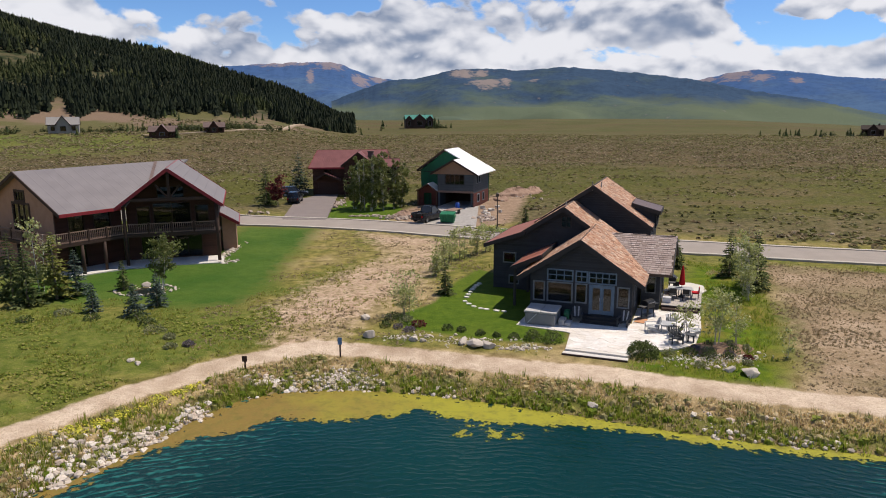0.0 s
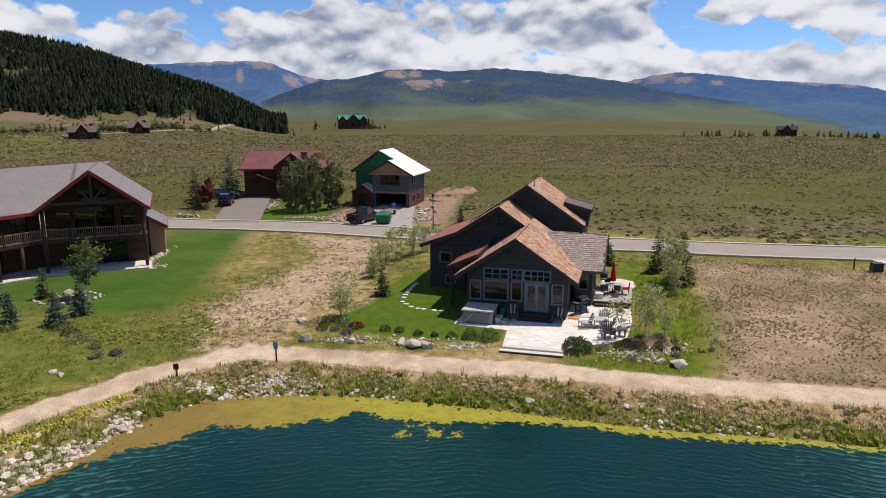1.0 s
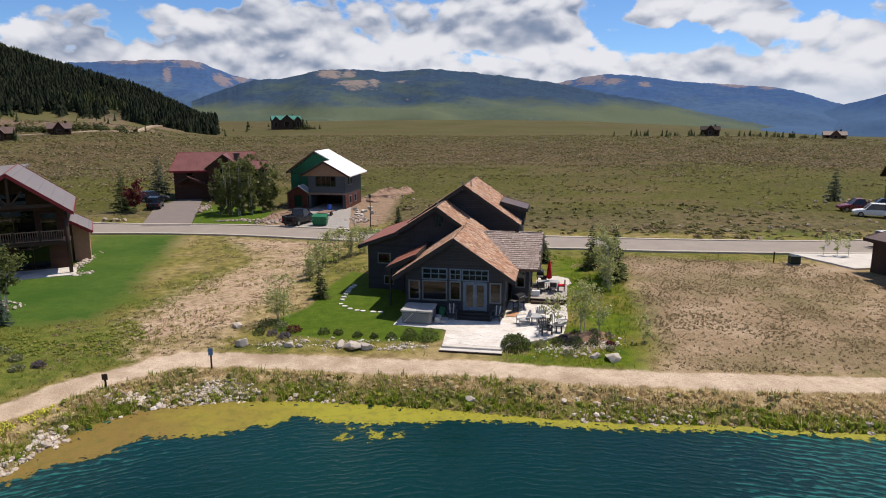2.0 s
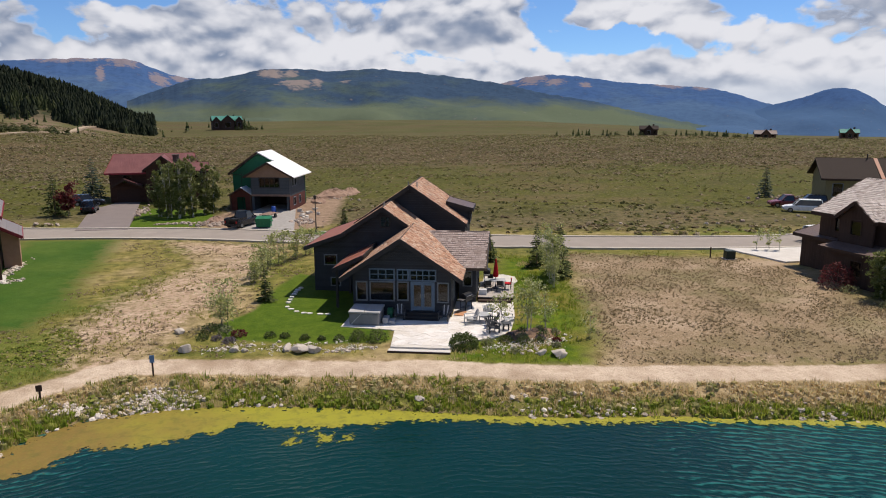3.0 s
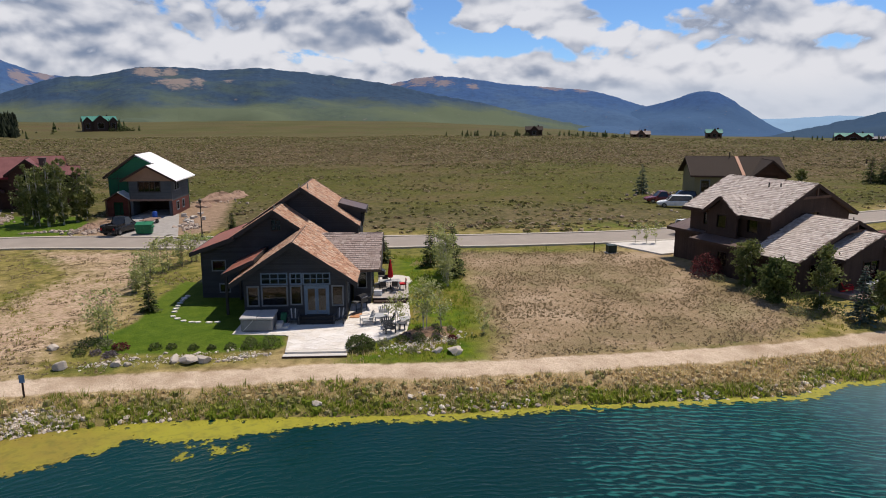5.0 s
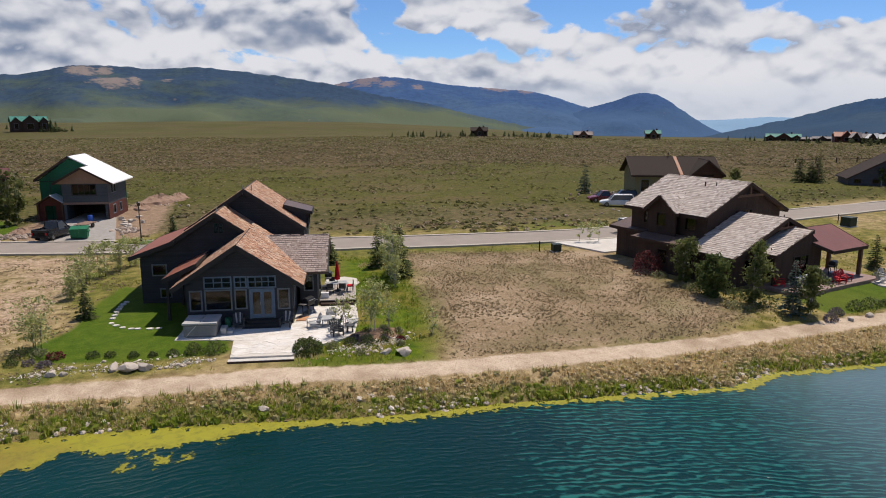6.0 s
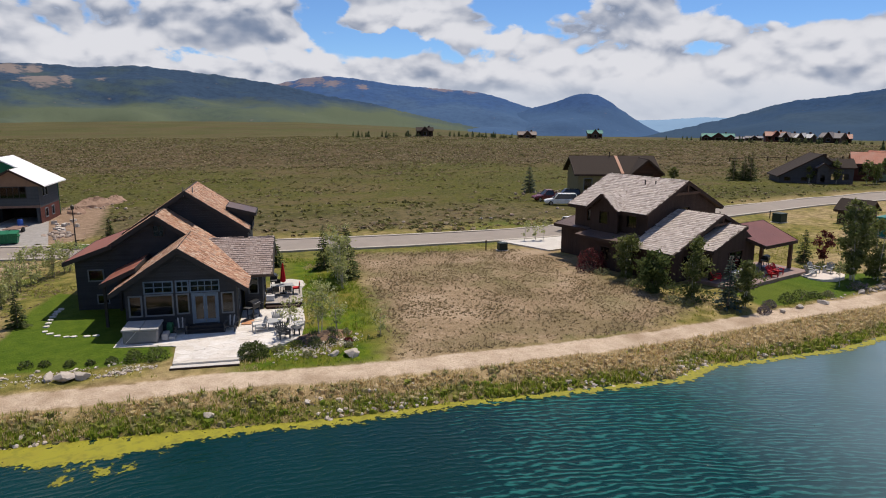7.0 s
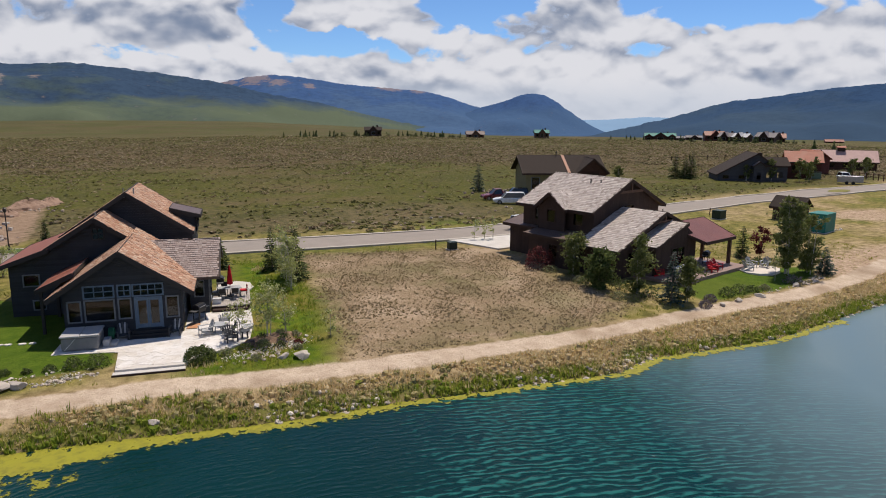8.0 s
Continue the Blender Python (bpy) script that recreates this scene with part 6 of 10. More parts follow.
wall("cross_gable_wall", redh, (6.0, -1.3), (11.2, -1.3), -0.2, [(0, 5.9), (2.6, 7.9), (5.2, 5.9)], M_BROWN_LOG, [(1.4, 3.8, 3.2, 5.6)])
window(redh, (6.0, -1.3), (11.2, -1.3), 1.4, 3.8, 3.2, 5.6, M_TIMBER_DARK, 2, 2, 0.1)
wall("cross_gable_side", redh, (6.0, -0.02), (6.0, -1.1), -0.2, [(0, 5.6), (1.08, 5.6)], M_TAN_BOARD)
roof(redh, [(8.6, -1.9, 8.2), (8.6, 4.6, 8.2), (5.5, 0.0, 5.8), (5.5, -1.9, 5.8)], M_RED_METAL, 0.14, fascia=dark_rim, label="red metal roof slope")
roof(redh, [(8.6, -1.9, 8.2), (11.8, -1.9, 5.8), (11.8, 0.0, 5.8), (8.6, 4.6, 8.2)], M_RED_METAL, 0.14, fascia=dark_rim, label="red metal roof slope")
roof(redh, [(12.2, -0.4, 6.9), (16.2, -0.4, 6.9), (16.2, -2.6, 5.6), (12.2, -2.6, 5.6)], M_RED_METAL, 0.14, fascia=dark_rim, label="red metal side roof")
wall("side_block_wall", redh, (12.4, -2.2), (15.8, -2.2), -0.2, [(0, 5.5), (3.4, 5.5)], M_BROWN_LOG, [(1.0, 2.4, 3.4, 4.8)])
window(redh, (12.4, -2.2), (15.8, -2.2), 1.0, 2.4, 3.4, 4.8, M_TIMBER_DARK, 2, 1, 0.1)
wall("side_block_wall", redh, (15.8, -2.0), (15.8, 2.0), -0.2, [(0, 5.5), (1.9, 6.6), (4.0, 5.5)], M_BROWN_LOG)
roof(redh, [(0.6, -1.6, 3.3), (2.4, -1.6, 4.4), (2.4, 0.0, 4.4), (0.6, 0.0, 3.3)], M_RED_METAL, 0.12, fascia=dark_rim, label="red metal garage canopy")
roof(redh, [(2.4, -1.6, 4.4), (5.2, -1.6, 3.2), (5.2, 0.0, 3.2), (2.4, 0.0, 4.4)], M_RED_METAL, 0.12, fascia=dark_rim, label="red metal garage canopy")
roof(redh, [(7.0, -3.4, 3.7), (9.0, -3.4, 2.6), (9.0, -1.3, 2.6), (7.0, -1.3, 3.7)], M_RED_METAL, 0.12, fascia=dark_rim, label="red metal porch canopy")
for u in (6.2, 8.8):
    part("porch_post", Mesh().box(u - 0.12, u + 0.12, -3.3, -3.06, -0.2, 2.7), M_TIMBER_DARK, redh)
chim = Mesh().box(10.2, 11.2, 1.6, 2.5, 5.5, 8.05).box(10.08, 11.32, 1.48, 2.62, 8.05, 8.2)
part("chimney", chim, plain("dark_stone", (0.07, 0.05, 0.045), (0.11, 0.085, 0.075), 6), redh, "dark stone chimney")


# ---- farther houses ----
def cabin(m, w, d, eave, ridge, wall_mat, roof_mat, label, over=0.5, ridge_at=0.5, along=True, lights=3, name="cabin", base=-0.6, eave2=None):
    """A house with a gabled roof; the ridge runs along its front, or from front to back."""
    ob = thing(name, m, label, "house")
    eave2 = eave if eave2 is None else eave2
    c = d * ridge_at if along else w * ridge_at
    end = [(0, eave), (c, ridge), (d, eave)] if along else [(0, eave2), (d, eave2)]
    face = [(0, eave), (w, eave)] if along else [(0, eave), (c, ridge), (w, eave2)]
    sz = min(w / (lights * 2 + 1), 1.3)
    holes = [(w * (k + 0.5) / lights - sz / 2, w * (k + 0.5) / lights + sz / 2, eave * 0.35, eave * 0.75) for k in range(lights)]
    wall("front_wall", ob, (0, 0), (w, 0), base, face, wall_mat, holes)
    for h in holes:
        window(ob, (0, 0), (w, 0), *h, M_PALE_TRIM if wall_mat == M_OLIVE else M_TIMBER_DARK, 1, 1, 0.12)
    flip = [(d - s, z) for s, z in end][::-1] if along else [(0, eave), (d, eave)]
    wall("right_wall", ob, (w, 0.2), (w, d - 0.2), base, [(0, end[0][1])] + [(s - 0.2, z) for s, z in end[1:-1]] + [(d - 0.4, end[-1][1])], wall_mat)
    wall("left_wall", ob, (0, d - 0.2), (0, 0.2), base, [(0, flip[0][1])] + [(s - 0.2, z) for s, z in flip[1:-1]] + [(d - 0.4, flip[-1][1])], wall_mat)
    wall("rear_wall", ob, (w, d), (0, d), base, [(w - s, z) for s, z in face][::-1], wall_mat)
    if along:
        drop = (ridge - eave) / c * over
        drop2 = (ridge - eave) / (d - c) * over
        roof(ob, [(-over, -over, eave - drop + 0.1), (w + over, -over, eave - drop + 0.1), (w + over, c, ridge + 0.1), (-over, c, ridge + 0.1)], roof_mat, 0.16, fascia=dark_rim)
        roof(ob, [(-over, c, ridge + 0.1), (w + over, c, ridge + 0.1), (w + over, d + over, eave - drop2 + 0.1), (-over, d + over, eave - drop2 + 0.1)], roof_mat, 0.16)
    else:
        drop, drop2 = (ridge - eave) / c * over, (ridge - eave2) / (w - c) * over
        roof(ob, [(c, -over, ridge + 0.1), (c, d + over, ridge + 0.1), (-over, d + over, eave - drop + 0.1), (-over, -over, eave - drop + 0.1)], roof_mat, 0.16, fascia=dark_rim)
        roof(ob, [(c, -over, ridge + 0.1), (w + over, -over, eave2 - drop2 + 0.1), (w + over, d + over, eave2 - drop2 + 0.1), (c, d + over, ridge + 0.1)], roof_mat, 0.16, fascia=dark_rim)
    return ob


def placed(x, y, turn, lift=0.0):
    return pose(x, y, ground_z(x, y) + lift, 0, 0, turn)


olive = cabin(placed(84.1, 85.3, -32), 13.5, 9, 4.7, 7.1, M_OLIVE, M_DARK_SHINGLE, "olive stucco house with a dark brown shingle roof", 0.8, lights=4, name="olive_house")
wall("cross_gable", olive, (9.0, -1.2), (13.9, -1.2), -0.6, [(0, 4.6), (2.45, 6.7), (4.9, 4.6)], M_BROWN_LOG, [(1.2, 3.6, 3.2, 4.5)])
roof(olive, [(11.45, -1.8, 6.95), (11.45, 4.4, 6.95), (8.6, 0.0, 4.5), (8.6, -1.8, 4.5)], M_DARK_SHINGLE, 0.14, fascia=dark_rim)
roof(olive, [(11.45, -1.8, 6.95), (14.3, -1.8, 4.5), (14.3, 0.0, 4.5), (11.45, 4.4, 6.95)], M_DARK_SHINGLE, 0.14, fascia=dark_rim)
part("copper_strip", Mesh().slab([(7.2, -0.85, 4.52), (7.7, -0.85, 4.52), (7.7, 4.5, 7.24), (7.2, 4.5, 7.24)], 0.04), plain("copper_flashing", (0.40, 0.20, 0.13), (0.48, 0.26, 0.18), rough=0.7), olive, "copper coloured roof strip")
part("vent_pipe", Mesh().tube((6.3, 4.2, 7.0), (6.3, 4.2, 7.9), 0.1), M_BLACK, olive)
M_BLUE_SIDING = siding("blue_grey_siding", (0.050, 0.050, 0.058), (0.070, 0.070, 0.080), 0.25)
grey = cabin(placed(142.6, 83.8, -46) @ Matrix.Scale(0.87, 4), 11.6, 10, 1.8, 7.0, M_BLUE_SIDING, M_DARK_SHINGLE, "dark blue-grey house with a long brown roof slope", 0.5, 0.80, False, 3, "grey_house", eave2=5.3)
wall("wing_wall", grey, (10.6, -0.6), (16.6, -0.6), -0.6, [(0, 4.2), (6.0, 4.2)], M_BLUE_SIDING, [(1.0, 2.2, 1.0, 2.4), (3.6, 5.0, 1.0, 2.4)])
wall("wing_end", grey, (16.6, -0.4), (16.6, 5.4), -0.6, [(0, 4.2), (2.9, 5.9), (5.8, 4.2)], M_BLUE_SIDING)
roof(grey, [(8.6, -1.1, 4.05), (17.1, -1.1, 4.05), (17.1, 2.5, 6.05), (8.6, 2.5, 6.05)], M_DARK_SHINGLE, 0.16, fascia=dark_rim)
roof(grey, [(8.6, 2.5, 6.05), (17.1, 2.5, 6.05), (17.1, 6.1, 4.05), (8.6, 6.1, 4.05)], M_DARK_SHINGLE, 0.16)
wall("porch_gable", grey, (8.2, -1.6), (10.8, -1.6), -0.6, [(0, 4.0), (1.3, 5.0), (2.6, 4.0)], M_BLUE_SIDING, [(0.8, 1.8, 0.2, 2.2)])
roof(grey, [(9.5, -2.0, 5.15), (9.5, 0.0, 5.15), (7.9, 0.0, 3.95), (7.9, -2.0, 3.95)], M_GREY_METAL, 0.12, fascia=dark_rim)
roof(grey, [(9.5, -2.0, 5.15), (11.1, -2.0, 3.95), (11.1, 0.0, 3.95), (9.5, 0.0, 5.15)], M_GREY_METAL, 0.12, fascia=dark_rim)
part("chimney", Mesh().box(10.6, 11.6, 4.2, 5.2, 4.5, 7.0), M_TIMBER_DARK, grey, "short dark chimney")
M_BRICK_METAL = ribbed("brick_red_metal", (0.30, 0.095, 0.055), (0.38, 0.135, 0.085), 0.5)
cabin(placed(160.4, 77.4, -58) @ Matrix.Scale(0.86, 4), 8.5, 8, 4.7, 7.2, M_RED_SIDING, M_BRICK_METAL, "red cabin with a brick red metal roof", lights=2)
cabin(placed(176.0, 84.0, -108) @ Matrix.Scale(0.86, 4), 6.0, 8.5, 4.6, 7.0, M_RED_SIDING, M_BRICK_METAL, "narrow red cabin with a brick red metal roof", lights=2)
barn = cabin(placed(194.6, 86.6, -60) @ Matrix.Scale(0.88, 4), 17.0, 9, 2.9, 5.9, M_BROWN_LOG, ribbed("pinkish_metal_roof", (0.40, 0.245, 0.225), (0.48, 0.31, 0.28), 0.5), "long brown barn with a pinkish metal roof", lights=5, name="barn")
part("cupola", Mesh().box(6.6, 8.6, 3.7, 5.3, 5.6, 6.8), M_TIMBER_DARK, barn, "louvred roof cupola")
roof(barn, [(6.3, 3.4, 6.8), (8.9, 3.4, 6.8), (8.9, 4.5, 7.25), (6.3, 4.5, 7.25)], M_BRICK_METAL, 0.1)
roof(barn, [(6.3, 4.5, 7.25), (8.9, 4.5, 7.25), (8.9, 5.6, 6.8), (6.3, 5.6, 6.8)], M_BRICK_METAL, 0.1)
cabin(placed(95.4, 47.2, -85), 3.6, 3.4, 2.0, 3.1, M_TIMBER_DARK, M_DARK_SHINGLE, "small dark timber shed among the trees", 0.4, lights=1, name="shed")
M_TEAL_METAL = ribbed("green_metal_roof", (0.03, 0.17, 0.14), (0.05, 0.22, 0.18), 0.6)


def far_spot(bearing, dist):
    a = radians(bearing)
    return dist * math.sin(a), dist * math.cos(a)


# bearing, distance, turn, width, depth, eave, ridge, wall, roof, label
FAR_HOUSES = [
    (-3.0, 545, 10, 24, 10, 10.0, 14.5, M_TIMBER_DARK, M_TEAL_METAL, "brown log house with a green metal roof far off"),
    (-29.6, 335, 25, 13, 9, 5.5, 9.5, plain("pale_grey_siding", (0.25, 0.24, 0.22), (0.33, 0.315, 0.295)), plain("grey_shingle", (0.20, 0.19, 0.18), (0.27, 0.26, 0.25)), "pale grey two-storey house below the forest"),
    (-22.9, 300, 15, 11, 8, 3.6, 6.4, M_BROWN_LOG, M_DARK_METAL, "brown cabin below the forest"),
    (-18.9, 318, 15, 9, 8, 3.4, 6.0, M_BROWN_LOG, M_DARK_METAL, "brown cabin among shrubs below the forest"),
    (31.2, 425, -30, 11, 9, 5.5, 8.0, M_TIMBER_DARK, M_DARK_SHINGLE, "dark brown house among conifers far off"),
    (39.6, 430, -35, 12, 9, 3.0, 5.6, M_TIMBER, M_DARK_METAL, "low brown cabin far off"),
    (45.2, 415, -40, 9, 8, 4.5, 6.8, M_TIMBER, M_TEAL_METAL, "cabin with a green roof far off"),
    (53.9, 490, -52, 22, 9, 4.2, 7.0, M_BROWN_LOG, M_TEAL_METAL, "long log house with a green metal roof and gables far off"),
    (55.8, 560, -50, 12, 8, 2.6, 4.4, M_TIMBER_DARK, M_GREY_METAL, "low dark shed far off"),
    (58.4, 436, -50, 12, 9, 4.6, 7.6, M_RED_SIDING, M_RUST_METAL, "red house with a red metal roof far off"),
    (59.3, 428, -80, 9, 8, 3.6, 6.4, M_TIMBER_DARK, M_GREY_METAL, "dark cabin with a grey metal roof far off"),
    (60.3, 420, -84, 9, 8, 3.4, 6.0, M_TIMBER_DARK, M_WHITE_METAL, "dark cabin with a white metal roof far off"),
    (61.9, 410, -82, 11, 9, 3.8, 7.0, M_TIMBER_DARK, M_GREY_METAL, "dark gabled cabin with grey metal roofs far off"),
    (63.1, 416, -60, 7, 8, 3.4, 6.4, M_BROWN_LOG, M_RUST_METAL, "small cabin with a faded red roof far off"),
    (66.6, 543, -60, 12, 8, 2.4, 4.2, M_RED_SIDING, M_RUST_METAL, "low red barn far off"),
    (57.0, 700, -50, 16, 9, 3.6, 5.8, M_TIMBER_DARK, M_GREY_METAL, "dark house with a grey roof far off"),
    (60.4, 720, -50, 18, 10, 2.4, 4.2, M_TIMBER, M_WHITE_METAL, "long low shed with a white roof far off"),
]
M_PALE_ROOF = plain("pale_metal_roof", (0.42, 0.43, 0.44), (0.52, 0.53, 0.54), 1.0, 0.7)
for fb, fd, turn, w, d, eave, ridge, wm, rm, label in FAR_HOUSES:
    fxx, fyy = far_spot(fb, fd)
    rm = M_PALE_ROOF if rm == M_WHITE_METAL else rm
    e, g, w = eave * 0.72, ridge * 0.72, w * 0.9
    far = cabin(placed(fxx, fyy, turn), w, d, e, g, wm, rm, label, lights=4 if w > 12 else 3, base=-2.0)
    if ridge < 5.6:
        continue
    # cross gables break the long front: one before the middle, and on long houses one at each end
    for at, half, top in [(0.5, 0.2, g + 0.7)] + ([(0.12, 0.11, g - 0.5), (0.88, 0.11, g - 0.5)] if w > 15 else []):
        c, h = w * at, w * half
        wall("cross_gable", far, (c - h, -1.4), (c + h, -1.4), -2.0, [(0, e), (h, top - 0.2), (2 * h, e)], wm, [(h * 0.55, h * 1.45, e * 0.3, e * 0.8)])
        window(far, (c - h, -1.4), (c + h, -1.4), h * 0.55, h * 1.45, e * 0.3, e * 0.8, M_PALE_TRIM, 1, 1, 0.12)
        for k in (-1, 1):
            roof(far, [(c, -1.9, top), (c, d * 0.5, top), (c + k * (h + 0.4), d * 0.3, e - 0.1), (c + k * (h + 0.4), -1.9, e - 0.1)], rm, 0.14, fascia=dark_rim)
    part("chimney", Mesh().box(w * 0.72, w * 0.72 + 0.9, d * 0.5, d * 0.5 + 0.9, g - 1.0, g + 1.0), M_TIMBER_DARK, far)


# ---- patio, steps and deck of the charcoal house ----

M_FLAG = islands("pale_flagstone", [(0.56, 0.51, 0.46), (0.68, 0.64, 0.59), (0.62, 0.55, 0.49), (0.74, 0.70, 0.65)], 0.85)


def flag_material():
    n = Nodes("flagstone")
    r = n.node("ShaderNodeObjectInfo").outputs["Random"]
    cr = n.node("ShaderNodeValToRGB", Fac=r)
    e = cr.color_ramp.elements
    e[0].color, e[1].color = (0.60, 0.56, 0.51, 1), (0.70, 0.68, 0.65, 1)
    e.new(0.35).color = (0.66, 0.62, 0.57, 1)
    e.new(0.7).color = (0.64, 0.62, 0.60, 1)
    g, big, blot = n.noise(7, 5, vec=n.where(worldwise=True)), n.noise(0.7, 4, vec=n.where(worldwise=True)), n.noise(2.4, 4, 0.6, vec=n.where(worldwise=True))
    c = n.mix(n.range(g, 0.35, 0.7, 0, 0.5), cr.outputs["Color"], (0.42, 0.37, 0.33))
    c = n.mix(n.range(blot, 0.45, 0.65, 0, 0.55), c, (0.47, 0.42, 0.37))
    c = n.mix(n.range(big, 0.42, 0.62, 0, 0.6), c, (0.74, 0.72, 0.70))
    n.bump(g, 0.3, 0.02)
    return n.finish(c, 0.85)


M_FLAGSTONE = flag_material()
PATIO = [(-1.2, -6.6), (2.5, -6.6), (3.1, -5.4), (5.1, -4.4), (6.3, -3.0), (6.6, 0.3), (6.5, 4.3), (2.1, 4.1), (2.1, -0.05), (-5.2, -0.05), (-5.3, -2.9), (-1.5, -3.3)]
patio = tagged(Mesh().prism(PATIO, -0.9, 0.009).obj("patio", plain("patio_joint_sand", (0.56, 0.52, 0.47), (0.63, 0.59, 0.54), 2.0)),
               "pale flagstone patio before the charcoal house", "patio", kind="structure")
patio.matrix_world = FRONT
rnd = random.Random(5)
DECK_TOP = 0.34


def clip_cell(poly, px_, py_, nx_, ny_):
    """The part of a convex polygon behind a line."""
    out = []
    for (ax, ay), (bx, by) in zip(poly, poly[1:] + poly[:1]):
        da, db = (ax - px_) * nx_ + (ay - py_) * ny_, (bx - px_) * nx_ + (by - py_) * ny_
        if da <= 0:
            out.append((ax, ay))
        if da * db < 0:
            t = da / (da - db)
            out.append((ax + (bx - ax) * t, ay + (by - ay) * t))
    return out


# irregular flagstones: each keeps what lies nearer to its own middle than to the next
seeds = [(-5.3 + 0.78 * i + rnd.uniform(-0.3, 0.3), -6.6 + 0.66 * j + rnd.uniform(-0.26, 0.26)) for i in range(16) for j in range(17)]
for sx0, sy0 in seeds:
    if float(inside(np.array([sx0]), np.array([sy0]), PATIO)[0]) < 0.05:
        continue
    q = [(sx0 - 0.8, sy0 - 0.8), (sx0 + 0.8, sy0 - 0.8), (sx0 + 0.8, sy0 + 0.8), (sx0 - 0.8, sy0 + 0.8)]
    for ox, oy in seeds:
        d = math.hypot(ox - sx0, oy - sy0)
        if 0 < d < 2.2:
            ux, uy = (ox - sx0) / d, (oy - sy0) / d
            q = clip_cell(q, sx0 + ux * (d / 2 - 0.008), sy0 + uy * (d / 2 - 0.008), ux, uy)
    ins = inside(np.array([p[0] for p in q]), np.array([p[1] for p in q]), PATIO)
    if len(q) < 3 or ins.min() < -0.25:
        continue
    q = [(sx0 + (x - sx0) * (0.6 if i < 0 else 1), sy0 + (y - sy0) * (0.6 if i < 0 else 1)) for (x, y), i in zip(q, ins)]
    part("flagstone", Mesh().prism(q, -0.02, rnd.uniform(0.014, 0.024)), M_FLAGSTONE, patio)
for k in range(2):
    st = Mesh().box(-1.3, 2.6, -7.05 - 0.42 * k, -6.62 - 0.42 * k, -0.9, -0.10 - 0.14 * k)
    ob = bevel(st.obj("patio_step", M_CONCRETE, patio, "pale stone slab step"), 0.02)
    part("step_timber", Mesh().box(-1.32, 2.62, -7.10 - 0.42 * k, -7.055 - 0.42 * k, -0.9, -0.12 - 0.14 * k), M_TIMBER_DARK, patio, "dark timber riser")
deck = thing("deck", FRONT, "weathered grey deck with dark timber steps", "deck", kind="structure")
M_DECKING = plain("weathered_decking", (0.36, 0.32, 0.29), (0.46, 0.42, 0.39), 3, 0.9)
part("deck_frame", Mesh().box(3.72, 6.5, 4.45, 9.3, -0.4, 0.28), M_TIMBER_DARK, deck)
for k in range(20):
    part("deck_board", Mesh().box(3.74 + 0.139 * k, 3.74 + 0.139 * k + 0.128, 4.42, 9.32, 0.285, DECK_TOP), M_DECKING, deck)
part("deck_step", Mesh().box(3.8, 6.3, 3.95, 4.42, -0.2, 0.17), M_TIMBER_DARK, deck, "dark timber step")
far_patio = tagged(Mesh().prism([(3.9, 9.4), (6.3, 9.4), (6.9, 10.6), (6.6, 12.3), (5.6, 13.0), (3.9, 12.6)], -0.4, 0.10).obj("patio", M_CONCRETE), "pale round concrete pad behind the deck", "patio", kind="structure")
far_patio.matrix_world = FRONT
# stepping stones across the lawn
STONES = [(-11.2, 7.1), (-11.25, 6.4), (-11.2, 5.7), (-11.15, 5.0), (-11.0, 4.2), (-10.9, 3.4), (-10.8, 2.6), (-10.5, 1.4), (-10.0, 0.85), (-9.4, 0.3), (-8.8, -0.05), (-8.3, -0.1), (-7.5, -0.2), (-6.95, -0.2)]
for k, (u, v) in enumerate(STONES):
    q = [(u + rnd.uniform(0.16, 0.27) * math.cos(a), v + rnd.uniform(0.13, 0.21) * math.sin(a)) for a in (0.2, 1.2, 2.3, 3.3, 4.3, 5.4)]
    ob = Mesh().prism(q, -0.4, 0.06).obj("stepping_stone", M_FLAGSTONE)
    ob.matrix_world = FRONT
    tagged(ob, "pale flat stepping stone sunk in the lawn", "stone", "stepping stones across the lawn")


# ---- garden furniture ----
M_GREY_WOOD = plain("grey_painted_wood", (0.34, 0.35, 0.36), (0.44, 0.45, 0.46), 5, 0.7)
M_DARK_WOOD = plain("dark_painted_wood", (0.045, 0.048, 0.052), (0.075, 0.078, 0.082), 5, 0.6)
M_RED_PAINT = plain("red_paint", (0.50, 0.012, 0.018), (0.60, 0.02, 0.028), 5, 0.5)
M_RED_CLOTH = plain("red_cloth", (0.50, 0.010, 0.018), (0.62, 0.018, 0.028), 3, 0.9)
M_TUB = siding("grey_tub_panels", (0.20, 0.195, 0.195), (0.25, 0.245, 0.245), 0.22, True, depth=0.3)
M_TUB_LID = plain("grey_vinyl_lid", (0.40, 0.39, 0.385), (0.47, 0.46, 0.455), 2, 0.6)


